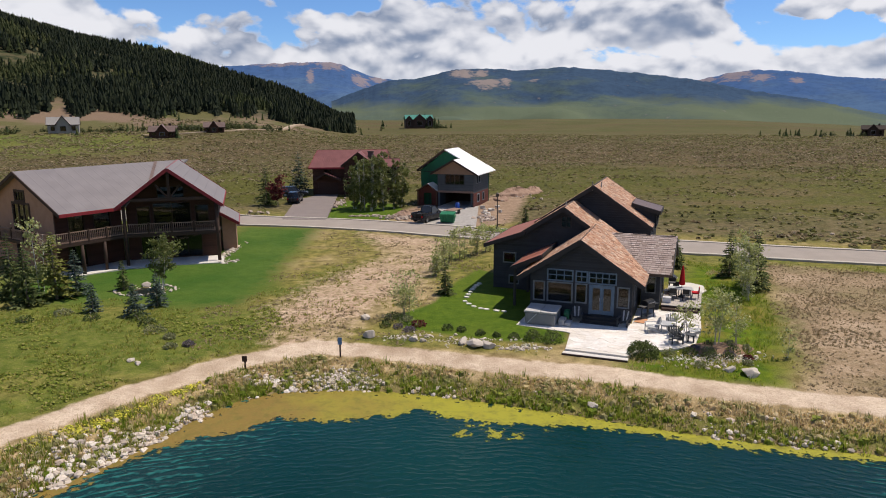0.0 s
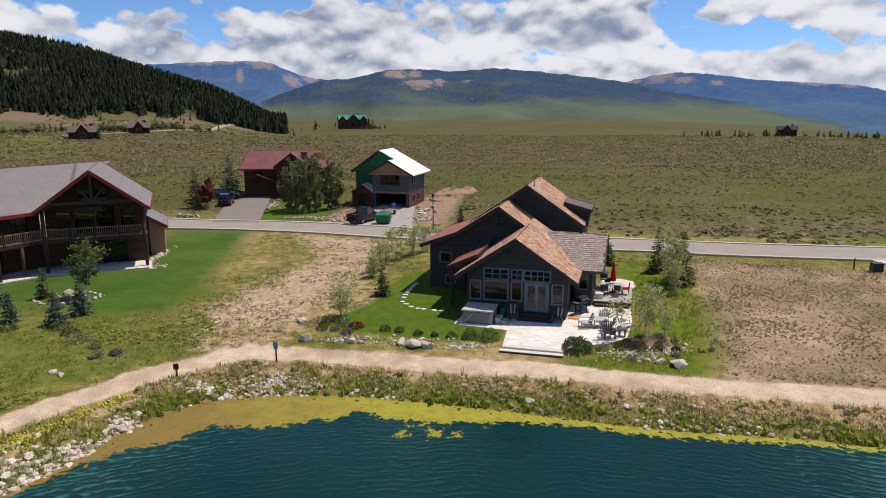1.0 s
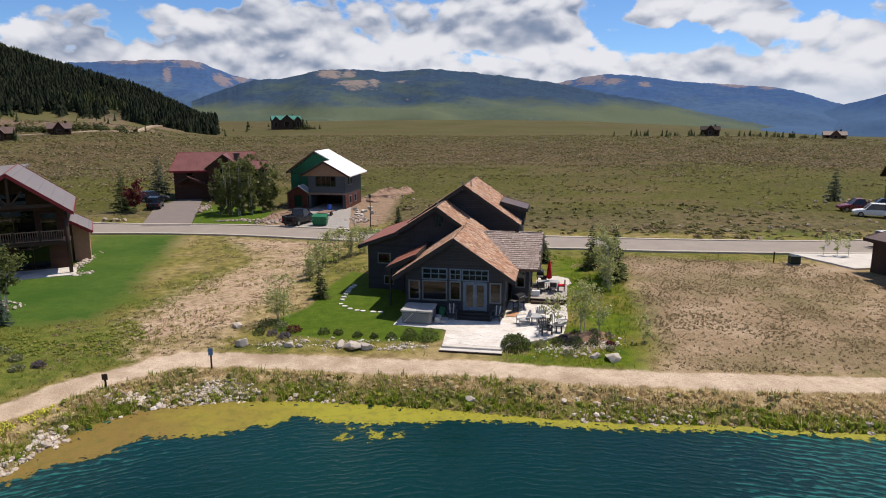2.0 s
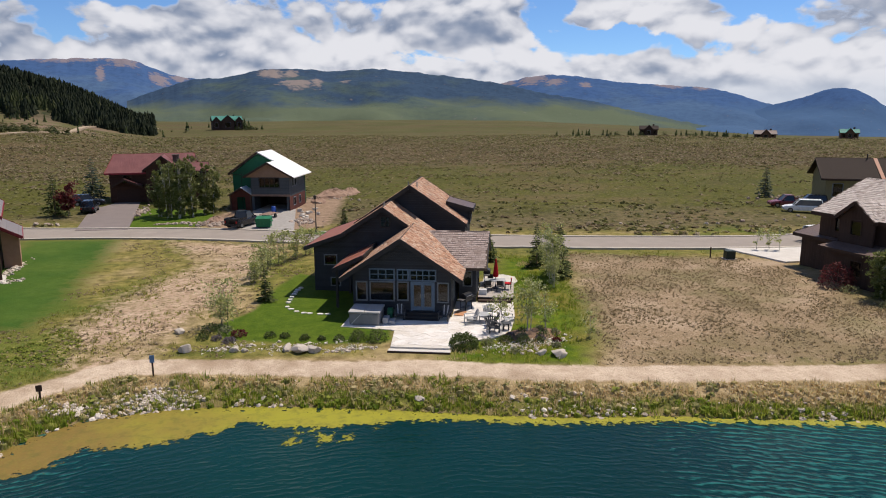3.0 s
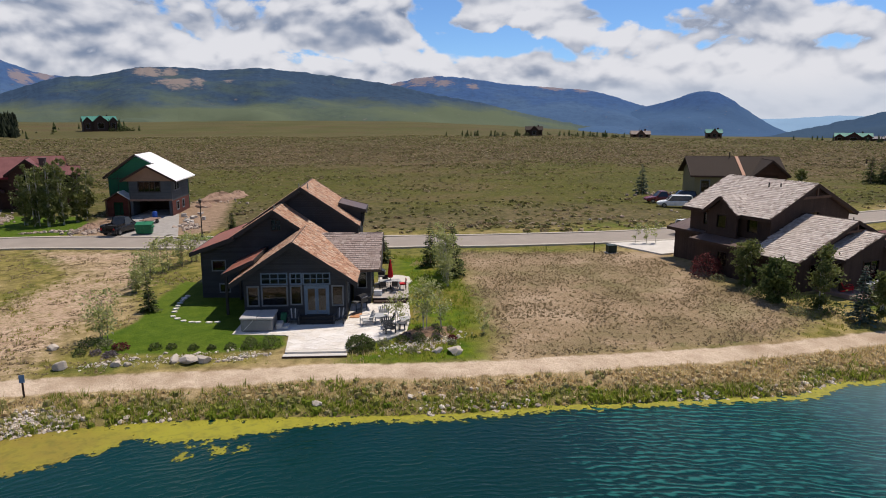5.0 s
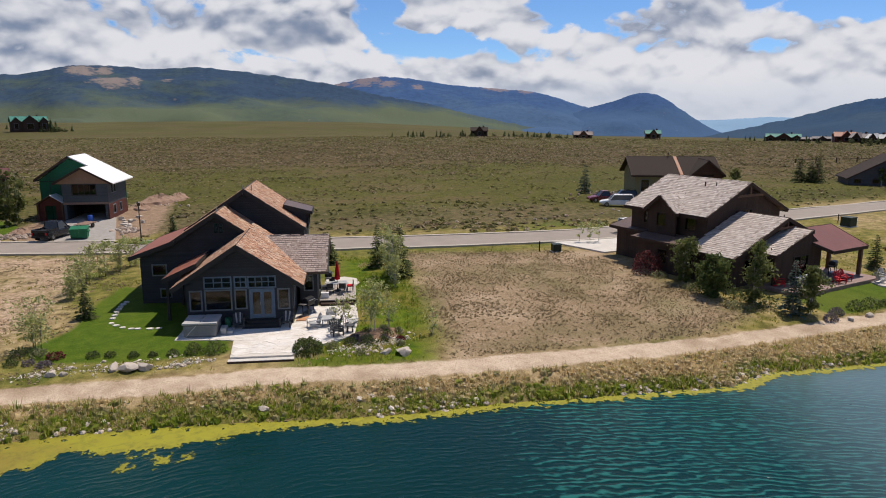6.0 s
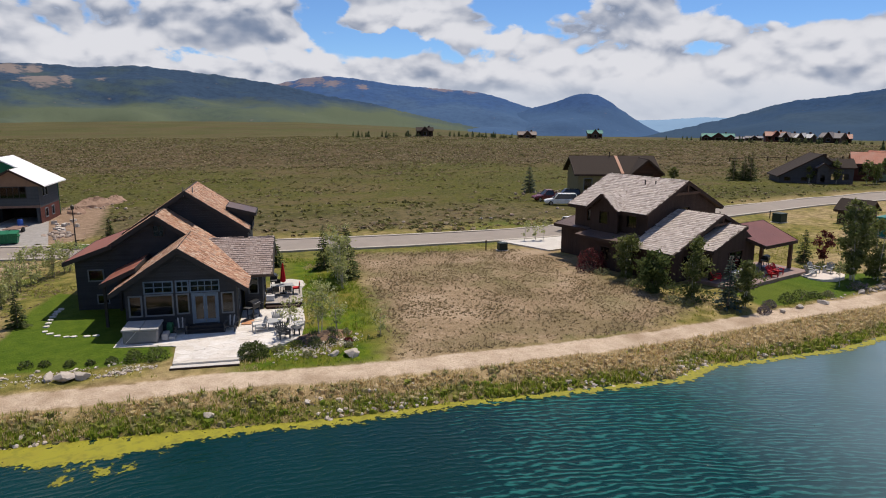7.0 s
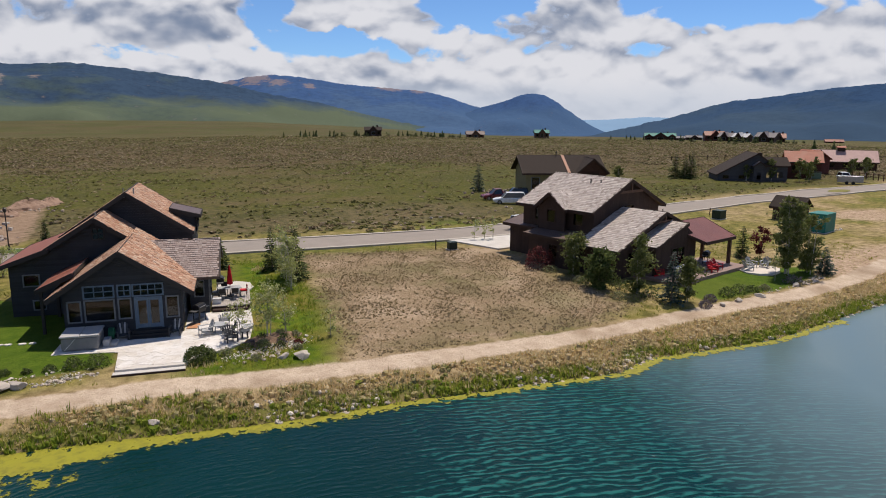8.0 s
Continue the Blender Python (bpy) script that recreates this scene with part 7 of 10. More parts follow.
def adirondack(m, material, label, group, slat_mat=None):
    """A low slatted garden chair with a fanned back and broad arms."""
    ob = thing("adirondack_chair", m, label, "chair", group)
    for k in range(5):
        y = -0.36 + 0.125 * k
        part("seat_slat", Mesh().box(-0.27, 0.27, y, y + 0.11, 0.34 - 0.02 * k, 0.365 - 0.02 * k), material, ob)
    for k in range(5):
        x = -0.22 + 0.11 * k
        hgt = 0.98 - 0.05 * abs(k - 2) ** 1.5
        a, b = Vector((x, 0.22, 0.26)), Vector((x * 1.35, 0.22 + 0.30, hgt))
        part("back_slat", Mesh().beam(a, b, 0.095, 0.022, (0, 1, 0)), (slat_mat or material) if k % 2 else material, ob)
    for s in (-1, 1):
        part("arm", Mesh().box(s * 0.36 - 0.075, s * 0.36 + 0.075, -0.42, 0.36, 0.55, 0.575), material, ob)
        part("front_leg", Mesh().box(s * 0.33 - 0.045, s * 0.33 + 0.045, -0.40, -0.37, 0.0, 0.55), material, ob)
        part("back_leg", Mesh().beam((s * 0.28, -0.38, 0.32), (s * 0.28, 0.45, 0.03), 0.03, 0.12), material, ob)
    return ob


def on_patio(u, v, z, turn):
    return FRONT @ pose(u, v, z, 0, 0, turn)


dark_chair = adirondack(on_patio(-1.55, -0.75, 0.03, 10), M_DARK_WOOD, "dark adirondack chair with pale striped back slats", "chairs beside the glazed door", M_GREY_WOOD)
copy_thing(dark_chair, on_patio(1.65, -0.75, 0.03, -10))
grey_chair = adirondack(on_patio(3.55, -1.3, 0.03, -70), M_GREY_WOOD, "weathered grey adirondack chair on the patio", "grey chairs round the patio table")
copy_thing(grey_chair, on_patio(4.7, 0.75, 0.03, -175))
copy_thing(grey_chair, on_patio(6.1, -1.2, 0.03, 100))
black_chair = adirondack(on_patio(5.1, -3.1, 0.03, 20), M_DARK_WOOD, "dark brown adirondack chair on the patio", "dark chairs round the patio table")
copy_thing(black_chair, on_patio(5.0, -1.9, 0.03, -80))


def table(m, r, h, material, label, square=False):
    ob = thing("table", m, label, "table")
    if square:
        for k in range(6):
            part("table_slat", Mesh().box(-r, r, -r * 0.6 + 0.2 * r * k, -r * 0.6 + 0.2 * r * k + 0.18 * r, h - 0.04, h), material, ob)
        legs = [(sx * r * 0.85, sy * r * 0.5) for sx in (-1, 1) for sy in (-1, 1)]
    else:
        part("tabletop", Mesh().lathe([(r * 0.97, h - 0.045), (r, h - 0.03), (r, h - 0.01), (r * 0.98, h)], 20), material, ob)
        legs = [(r * 0.75 * math.cos(a), r * 0.75 * math.sin(a)) for a in (0.8, 2.4, 3.9, 5.5)]
    for x, y in legs:
        part("leg", Mesh().beam((x, y, 0), (x * 0.85, y * 0.85, h - 0.04), 0.07), material, ob)
    return ob


table(on_patio(4.3, -0.9, 0.03, 20), 0.55, 0.55, M_GREY_WOOD, "round pale grey patio table")
table(on_patio(6.0, -2.6, 0.03, 0), 0.32, 0.48, M_DARK_WOOD, "small dark side table on the patio")
table(on_patio(5.0, 7.0, DECK_TOP, 10), 0.85, 0.74, M_GREY_WOOD, "grey slatted dining table on the deck", True)


def deck_chair(m, cushion):
    ob = thing("dining_chair", m, "dark metal dining chair" + (" with a red cushion" if cushion else " at the deck table"), "chair", "chairs round the deck table")
    for x in (-0.22, 0.22):
        part("leg", Mesh().tube((x, -0.22, 0), (x, -0.22, 0.44), 0.018), M_BLACK, ob)
        part("leg", Mesh().tube((x, 0.22, 0), (x, 0.26, 0.9), 0.018), M_BLACK, ob)
    part("seat", Mesh().box(-0.24, 0.24, -0.24, 0.24, 0.42, 0.46), M_BLACK, ob)
    part("backrest", Mesh().slab([(-0.24, 0.24, 0.55), (0.24, 0.24, 0.55), (0.24, 0.27, 0.92), (-0.24, 0.27, 0.92)], 0.03, (0, 1, 0)), M_RED_CLOTH if cushion else M_BLACK, ob)
    if cushion:
        part("cushion", Mesh().box(-0.25, 0.25, -0.26, 0.24, 0.46, 0.54), M_RED_CLOTH, ob, "red seat cushion")
    return ob


for u, v, turn, c in ((4.5, 6.2, 180, False), (5.4, 6.2, 180, False), (4.6, 7.9, 0, False), (6.05, 6.9, -85, True), (3.95, 7.0, 90, False)):
    deck_chair(on_patio(u, v, DECK_TOP, turn), c)

umbrella = thing("patio_umbrella", on_patio(5.05, 7.2, DECK_TOP, 0), "closed bright red patio umbrella standing through the deck table", "umbrella")
part("pole", Mesh().tube((0, 0, 0), (0, 0, 2.5), 0.025), M_STEEL, umbrella)
part("base", Mesh().lathe([(0.28, 0), (0.28, 0.06), (0.08, 0.1), (0.05, 0.3)], 16), M_BLACK, umbrella)
prof, ribs = Mesh(), 16
rings = [(0.10, 0.92), (0.20, 1.0), (0.17, 1.4), (0.12, 1.9), (0.06, 2.35), (0.01, 2.5)]
prof.add([(r * (1 + (0.22 if i % 2 else -0.12)) * math.cos(2 * math.pi * i / ribs), r * (1 + (0.22 if i % 2 else -0.12)) * math.sin(2 * math.pi * i / ribs), z) for r, z in rings for i in range(ribs)],
         [(k * ribs + i, k * ribs + (i + 1) % ribs, (k + 1) * ribs + (i + 1) % ribs, (k + 1) * ribs + i) for k in range(len(rings) - 1) for i in range(ribs)])
part("canopy", prof, M_RED_CLOTH, umbrella, "folded red cloth canopy", True)

# hot tub
tub = thing("hot_tub", on_patio(-3.75, -1.55, 0.03, 0), "square grey hot tub with a closed grey vinyl lid", "hot tub")
bevel(part("tub_body", Mesh().box(-1.05, 1.05, -0.98, 0.98, 0.0, 0.82), M_TUB, tub), 0.12, 4)
for s in (-1, 1):
    bevel(part("lid", Mesh().box(-0.01 + s * 0.56 - 0.54, 0.01 + s * 0.56 + 0.54, -1.03, 1.03, 0.83, 0.96), M_TUB_LID, tub), 0.05, 3)
part("lid_strap", Mesh().beam((-0.2, -1.06, 0.8), (-0.9, -1.02, 0.05), 0.035), plain("pale_strap", (0.6, 0.6, 0.58), (0.7, 0.7, 0.68)), tub)
for k in range(2):
    tstep = thing("tub_step", on_patio(-2.35 + 0.42 * k, -1.75, 0.03, 0), "grey moulded plastic step beside the hot tub", "step", "steps of the hot tub")
    bevel(part("step_body", Mesh().box(-0.2, 0.2, -0.4, 0.4, 0, 0.42 - 0.2 * k), M_TUB_LID, tstep), 0.04, 2)
barrel = thing("hose_reel", on_patio(-2.2, -0.85, 0.03, 0), "coiled green garden hose on a reel", "hose")
M_HOSE = plain("green_hose", (0.02, 0.12, 0.06), (0.03, 0.17, 0.09), rough=0.4)
coil = Mesh()
for k in range(5):
    n, rad, tr_ = 20, 0.34, 0.035
    cx = -0.14 + 0.07 * k
    for i in range(n):
        a0, a1 = 2 * math.pi * i / n, 2 * math.pi * (i + 1) / n
        coil.tube((cx, rad * math.cos(a0), 0.45 + rad * math.sin(a0)), (cx, rad * math.cos(a1), 0.45 + rad * math.sin(a1)), tr_, n=6, caps=False)
part("hose", coil, M_HOSE, barrel)
for x in (-0.2, 0.2):
    part("reel_stand", Mesh().beam((x, -0.3, 0), (x, 0, 0.45), 0.03).beam((x, 0.3, 0), (x, 0, 0.45), 0.03), M_BLACK, barrel)


def grill(m, label):
    ob = thing("grill", m, label, "grill")
    bevel(part("firebox", Mesh().box(-0.45, 0.45, -0.28, 0.28, 0.72, 0.95), M_BLACK, ob), 0.04)
    hood = Mesh()
    arc = [(-0.28, 0.95), (-0.29, 1.1), (-0.2, 1.24), (0.0, 1.29), (0.2, 1.24), (0.29, 1.1), (0.28, 0.95)]
    hood.add([(x, y, z) for x in (-0.44, 0.44) for y, z in arc], [tuple(range(7)), tuple(range(13, 6, -1))] + [(i, 7 + i, 8 + i, i + 1) for i in range(6)] + [(0, 6, 13, 7)])
    part("hood", hood, M_BLACK, ob, "domed black hood")
    part("handle", Mesh().tube((-0.35, -0.33, 1.12), (0.35, -0.33, 1.12), 0.02), M_STEEL, ob)
    for s in (-1, 1):
        part("side_shelf", Mesh().box(s * 0.68 - 0.22, s * 0.68 + 0.22, -0.25, 0.25, 0.90, 0.93), M_STEEL, ob, "steel side shelf")
        for y in (-0.22, 0.22):
            part("leg", Mesh().box(s * 0.38 - 0.025, s * 0.38 + 0.025, y - 0.025, y + 0.025, 0.0, 0.72), M_BLACK, ob)
    part("lower_shelf", Mesh().box(-0.4, 0.4, -0.24, 0.24, 0.2, 0.23), M_STEEL, ob)
    return ob


grill(on_patio(3.0, 1.9, 0.03, 60), "black gas grill with steel side shelves on the patio")
grill(on_patio(4.3, 8.6, DECK_TOP, 90), "black covered grill on the deck")
planter = thing("planter_box", on_patio(4.1, 5.2, DECK_TOP, 0), "white cooler box on the deck", "box")
bevel(part("box_body", Mesh().box(-0.3, 0.3, -0.2, 0.2, 0, 0.34), plain("white_plastic", (0.7, 0.7, 0.7), (0.78, 0.78, 0.78)), planter), 0.03)
part("box_lid", Mesh().box(-0.31, 0.31, -0.21, 0.21, 0.345, 0.41), plain("pale_plastic_lid", (0.6, 0.6, 0.62), (0.68, 0.68, 0.7)), planter)
mat_ = Mesh().box(-0.55, 0.55, -0.35, 0.35, 0.0, 0.03).obj("doormat", plain("orange_matting", (0.45, 0.22, 0.11), (0.55, 0.29, 0.16), 8, 0.95))
mat_.matrix_world = on_patio(2.65, 0.8, 0.04, 80)
tagged(mat_, "orange brown outdoor mat beside the wall", "mat")

# porch furniture of the timber house
red_chair = adirondack(pose(57.0, 33.2, 0.32, 0, 0, -20), M_RED_PAINT, "bright red adirondack chair on the porch deck", "red chairs on the porch deck")
copy_thing(red_chair, pose(58.3, 33.5, 0.32, 0, 0, -5))
copy_thing(red_chair, pose(51.5, 35.0, 0.0 + 0.32, 0, 0, 40))
table(pose(53.6, 34.0, 0.32, 0, 0, 5), 1.0, 0.74, M_GREY_WOOD, "pale rectangular table on the porch deck", True)
grill(pose(59.5, 35.4, 0.32, 0, 0, 20), "black covered grill on the porch deck")
pit_x, pit_y = 62.6, 31.6
flat("patio", [(pit_x + 2.3 * math.cos(a * 0.628), pit_y + 1.7 * math.sin(a * 0.628)) for a in range(10)], ground_z(pit_x, pit_y) + 0.10, M_FLAG, "pale stone seating circle on the lawn", "patio")
for k, (dx, dy, turn) in enumerate(((-1.3, 0.5, 60), (0.2, 1.0, -10), (1.3, 0.2, -80))):
    copy_thing(grey_chair, pose(pit_x + dx, pit_y + dy, ground_z(pit_x, pit_y) + 0.10, 0, 0, turn))


# ---- vehicles ----
M_CAR_BLACK = plain("black_car_paint", (0.010, 0.011, 0.014), (0.016, 0.017, 0.021), rough=0.25, spec=0.35, bump=0.0)
M_CAR_DARK = plain("dark_blue_car_paint", (0.016, 0.020, 0.030), (0.024, 0.029, 0.042), rough=0.25, spec=0.35, bump=0.0)
M_CAR_WHITE = plain("white_car_paint", (0.72, 0.72, 0.72), (0.80, 0.80, 0.80), rough=0.3, spec=0.6, bump=0.0)
M_CAR_RED = plain("dark_red_car_paint", (0.14, 0.014, 0.018), (0.19, 0.022, 0.026), rough=0.3, spec=0.6, bump=0.0)
M_TYRE = plain("tyre_rubber", (0.015, 0.015, 0.015), (0.028, 0.028, 0.028), rough=0.85)
M_CAR_GLASS = plain("tinted_car_glass", (0.010, 0.012, 0.014), (0.016, 0.018, 0.020), rough=0.08, spec=0.7, bump=0.0)
M_TAIL = plain("red_lamp_lens", (0.35, 0.01, 0.01), (0.45, 0.015, 0.015), rough=0.2)
M_HEAD = plain("clear_lamp_lens", (0.55, 0.55, 0.55), (0.65, 0.65, 0.65), rough=0.15)


def loft(sections):
    """A closed body through cross sections of equal counts."""
    n, m = len(sections[0]), Mesh()
    m.add([p for s in sections for p in s], [(k * n + i, k * n + (i + 1) % n, (k + 1) * n + (i + 1) % n, (k + 1) * n + i) for k in range(len(sections) - 1) for i in range(n)]
          + [tuple(range(n))[::-1], tuple(range((len(sections) - 1) * n, len(sections) * n))])
    return m


def car(m, paint, label, pickup=False, length=4.9, width=1.9, high=1.78):
    """A car or pickup: nose towards +y, wheels on the ground at z = 0."""
    ob = thing("pickup_truck" if pickup else "car", m, label, "truck" if pickup else "car")
    hl, hw, belt = length / 2, width / 2, high * 0.56

    def ring(y, w, z0, z1):
        return [(-w * 0.94, y, z0), (w * 0.94, y, z0), (w, y, z0 + 0.18), (w, y, z1 - 0.14), (w * 0.93, y, z1), (-w * 0.93, y, z1), (-w, y, z1 - 0.14), (-w, y, z0 + 0.18)]

    low = 0.34
    body = loft([ring(-hl, hw * 0.88, low + 0.12, belt - 0.05), ring(-hl + 0.12, hw * 0.98, low, belt), ring(0, hw, low - 0.04, belt + 0.02), ring(hl - 1.3, hw, low - 0.02, belt), ring(hl - 0.35, hw * 0.95, low, belt - 0.14), ring(hl, hw * 0.80, low + 0.1, belt - 0.30)])
    bevel(part("body", body, paint, ob, smooth=False), 0.04, 2)
    y0, y1 = (-0.55, 1.55) if pickup else (-hl + 0.25, hl - 1.35)
    if pickup:
        y0, y1 = hl - 3.55, hl - 1.55

    def cab(y, w, z):
        return [(-w, y, z), (w, y, z)]

    c = Mesh()
    top = [(-hw * 0.72, y0 + 0.22, high), (hw * 0.72, y0 + 0.22, high), (hw * 0.72, y1 - 0.75, high), (-hw * 0.72, y1 - 0.75, high)]
    bot = [(-hw * 0.92, y0, belt), (hw * 0.92, y0, belt), (hw * 0.92, y1, belt), (-hw * 0.92, y1, belt)]
    c.add(bot + top, [(3, 2, 1, 0), (4, 5, 6, 7), (0, 1, 5, 4), (1, 2, 6, 5), (2, 3, 7, 6), (3, 0, 4, 7)])
    part("cabin_glass", c, M_CAR_GLASS, ob, "dark tinted glass")
    r = Mesh().slab([(x * 1.02, y, z + 0.03) for x, y, z in top], 0.06)
    bevel(part("roof_panel", r, paint, ob), 0.02)
    for p, q in zip(bot, top):
        part("pillar", Mesh().beam(p, q, 0.09, 0.07), paint, ob)
    if pickup:
        bed = Mesh()
        bed.box(-hw * 0.80, hw * 0.80, -hl + 0.18, y0 - 0.12, belt - 0.02, belt + 0.015)
        part("bed_floor", bed, M_BLACK, ob, "dark open load bed")
        for s in (-1, 1):
            part("bed_side", Mesh().box(s * hw * 0.92 - 0.05, s * hw * 0.92 + 0.05, -hl + 0.08, y0 - 0.05, belt - 0.1, belt + 0.22), paint, ob)
        part("tailgate", Mesh().box(-hw * 0.86, hw * 0.86, -hl + 0.0, -hl + 0.08, belt - 0.45, belt + 0.2), paint, ob)
    for s in (-1, 1):
        for y in (-hl + 0.95, hl - 0.95):
            w = part("wheel", Mesh().tube((s * (hw - 0.22), y, 0.36), (s * (hw + 0.01), y, 0.36), 0.36, n=18), M_TYRE, ob)
            part("rim", Mesh().tube((s * (hw + 0.0), y, 0.36), (s * (hw + 0.025), y, 0.36), 0.22, n=12), M_STEEL, w)
        part("headlight", Mesh().box(s * hw * 0.62 - 0.16, s * hw * 0.62 + 0.16, hl - 0.06, hl - 0.0, belt - 0.48, belt - 0.33), M_HEAD, ob)
        part("tail_light", Mesh().box(s * hw * 0.8 - 0.09, s * hw * 0.8 + 0.09, -hl - 0.015, -hl + 0.06, belt - 0.35, belt - 0.08), M_TAIL, ob)
        part("mirror", Mesh().box(s * (hw + 0.09) - 0.1, s * (hw + 0.09) + 0.1, y1 - 0.35, y1 - 0.25, belt + 0.02, belt + 0.2), M_BLACK, ob)
    part("bumper", Mesh().box(-hw * 0.88, hw * 0.88, -hl - 0.1, -hl + 0.02, 0.42, 0.6), M_BLACK, ob)
    return ob


car(pose(-1.75, 90.2, 0.16, 0, 0, -32), M_CAR_BLACK, "black pickup truck parked on the gravel drive", True, 5.7, 1.98, 1.9)
car(pose(-23.6, 109.5, 0.14, 0, 0, 3), M_CAR_DARK, "dark blue estate car on the driveway", False, 4.8, 1.9, 1.75)
car(pose(-25.4, 117.0, 0.14, 0, 0, -80), M_CAR_BLACK, "black car parked beside the garage", False, 4.8, 1.9, 1.75)
car(placed(75.9, 80.6, 55, 0.02), M_CAR_WHITE, "white pickup truck with a topper parked on the grass", False, 5.4, 1.95, 1.85)
car(placed(78.2, 86.3, 70, 0.02), M_CAR_RED, "dark red pickup truck parked on the grass", True, 5.4, 1.95, 1.85)
car(placed(82.2, 86.0, 60, 0.02), M_CAR_BLACK, "black car beside the olive house", False)
suv = car(pose(61.0, 61.7, 0.14, 0, 0, -92), M_CAR_WHITE, "white estate car with bicycles on a rear rack on the road", False, 4.6, 1.85, 1.65)
part("rack_bar", Mesh().beam((0, -2.3, 0.55), (0, -2.85, 0.6), 0.08), M_BLACK, suv)
for k, y in enumerate((-2.55, -2.75)):
    bike = Mesh()
    for cx in (-0.52, 0.52):
        rim = [(cx + 0.33 * math.cos(a), y, 0.95 + 0.33 * math.sin(a)) for a in np.linspace(0, 2 * math.pi, 15)]
        for p, q in zip(rim[:-1], rim[1:]):
            bike.tube(p, q, 0.035, n=5, caps=False)
    for p, q in (((-0.52, 0.95), (-0.1, 1.35)), ((-0.1, 1.35), (0.4, 1.4)), ((0.52, 0.95), (0.4, 1.5)), ((-0.1, 1.45), (0.0, 0.92)), ((0.0, 0.92), (0.4, 1.35)), ((0.0, 0.92), (-0.52, 0.95))):
        bike.tube((p[0], y, p[1]), (q[0], y, q[1]), 0.03, n=5)
    part("carried_bicycle", bike, M_BLACK, suv, "black bicycle strapped to the rack")
car(placed(164, 66, 130, 0.02), M_CAR_WHITE, "white car before the far cabins", False)

# ---- street lamp, dumpster, boxes, posts ----
lamp = thing("street_lamp", pose(6.75, 82.6, 0.18), "dark bronze street lamp with a lantern head on a post", "street lamp")
M_BRONZE = plain("dark_bronze", (0.040, 0.030, 0.026), (0.060, 0.048, 0.042), rough=0.5)
part("base", Mesh().lathe([(0.22, 0), (0.22, 0.25), (0.12, 0.35), (0.10, 0.5)], 12), M_BRONZE, lamp)
part("pole", Mesh().tube((0, 0, 0.4), (0, 0, 4.0), 0.07, 0.05), M_BRONZE, lamp)
part("cross_arm", Mesh().beam((-0.35, 0, 3.55), (0.35, 0, 3.55), 0.05).beam((-0.85, 0, 4.15), (0, 0, 3.95), 0.04), M_BRONZE, lamp)
part("lantern", Mesh().lathe([(0.06, 3.95), (0.16, 4.05), (0.2, 4.35), (0.22, 4.38), (0.03, 4.55)], 8), M_BRONZE, lamp, "dark lantern head")
isl = [(6.3 + 2.4 * math.cos(a * 0.5236) + 0.2, 81.9 + 1.25 * math.sin(a * 0.5236) - 0.4 * math.cos(a * 0.5236)) for a in range(12)]
flat("kerb", isl, 0.20, M_KERB, "rounded concrete kerb of a small grass island", "kerb")
M_TURF = plain("island_turf", (0.05, 0.095, 0.018), (0.08, 0.125, 0.03), 2, 0.95, grain=12)
flat("verge", [(6.5 + (x - 6.5) * 0.85, 81.9 + (y - 81.9) * 0.82) for x, y in isl], 0.225, M_TURF, "small grass island by the road", "verge")

dump = thing("dumpster", pose(0.75, 88.1, 0.15, 0, 0, -12), "green metal dumpster beside the driveway", "dumpster")
M_GREEN_STEEL = plain("green_steel", (0.008, 0.13, 0.055), (0.015, 0.18, 0.08), 2, 0.5)
dbody = Mesh()
dbody.add([(-0.85, -0.55, 0.12), (0.85, -0.55, 0.12), (0.85, 0.55, 0.12), (-0.85, 0.55, 0.12), (-0.95, -0.72, 1.15), (0.95, -0.72, 1.15), (0.95, 0.62, 1.35), (-0.95, 0.62, 1.35)],
          [(3, 2, 1, 0), (4, 5, 6, 7), (0, 1, 5, 4), (1, 2, 6, 5), (2, 3, 7, 6), (3, 0, 4, 7)])
part("bin", dbody, M_GREEN_STEEL, dump)
for s in (-1, 1):
    part("lid", Mesh().slab([(s * 0.48 - 0.45, -0.74, 1.19), (s * 0.48 + 0.45, -0.74, 1.19), (s * 0.48 + 0.45, 0.64, 1.40), (s * 0.48 - 0.45, 0.64, 1.40)], 0.04), M_GREEN_STEEL, dump)
    part("lift_pocket", Mesh().box(s * 0.97 - 0.06, s * 0.97 + 0.06, -0.5, 0.5, 0.75, 0.92), M_GREEN_STEEL, dump)
for k in range(5):
    part("rib", Mesh().beam((-0.7 + 0.35 * k, -0.56, 0.15), (-0.76 + 0.38 * k, -0.73, 1.12), 0.06, 0.05), M_GREEN_STEEL, dump)


def utility_box(m, w, d, h, material, label):
    ob = thing("utility_box", m, label, "utility box")
    part("pad", Mesh().box(-w / 2 - 0.12, w / 2 + 0.12, -d / 2 - 0.12, d / 2 + 0.12, -0.3, 0.06), M_CONCRETE, ob)
    bevel(part("cabinet", Mesh().box(-w / 2, w / 2, -d / 2, d / 2, 0.06, h), material, ob), 0.03)
    part("cap", Mesh().box(-w / 2 - 0.03, w / 2 + 0.03, -d / 2 - 0.03, d / 2 + 0.03, h + 0.002, h + 0.05), material, ob)
    return ob


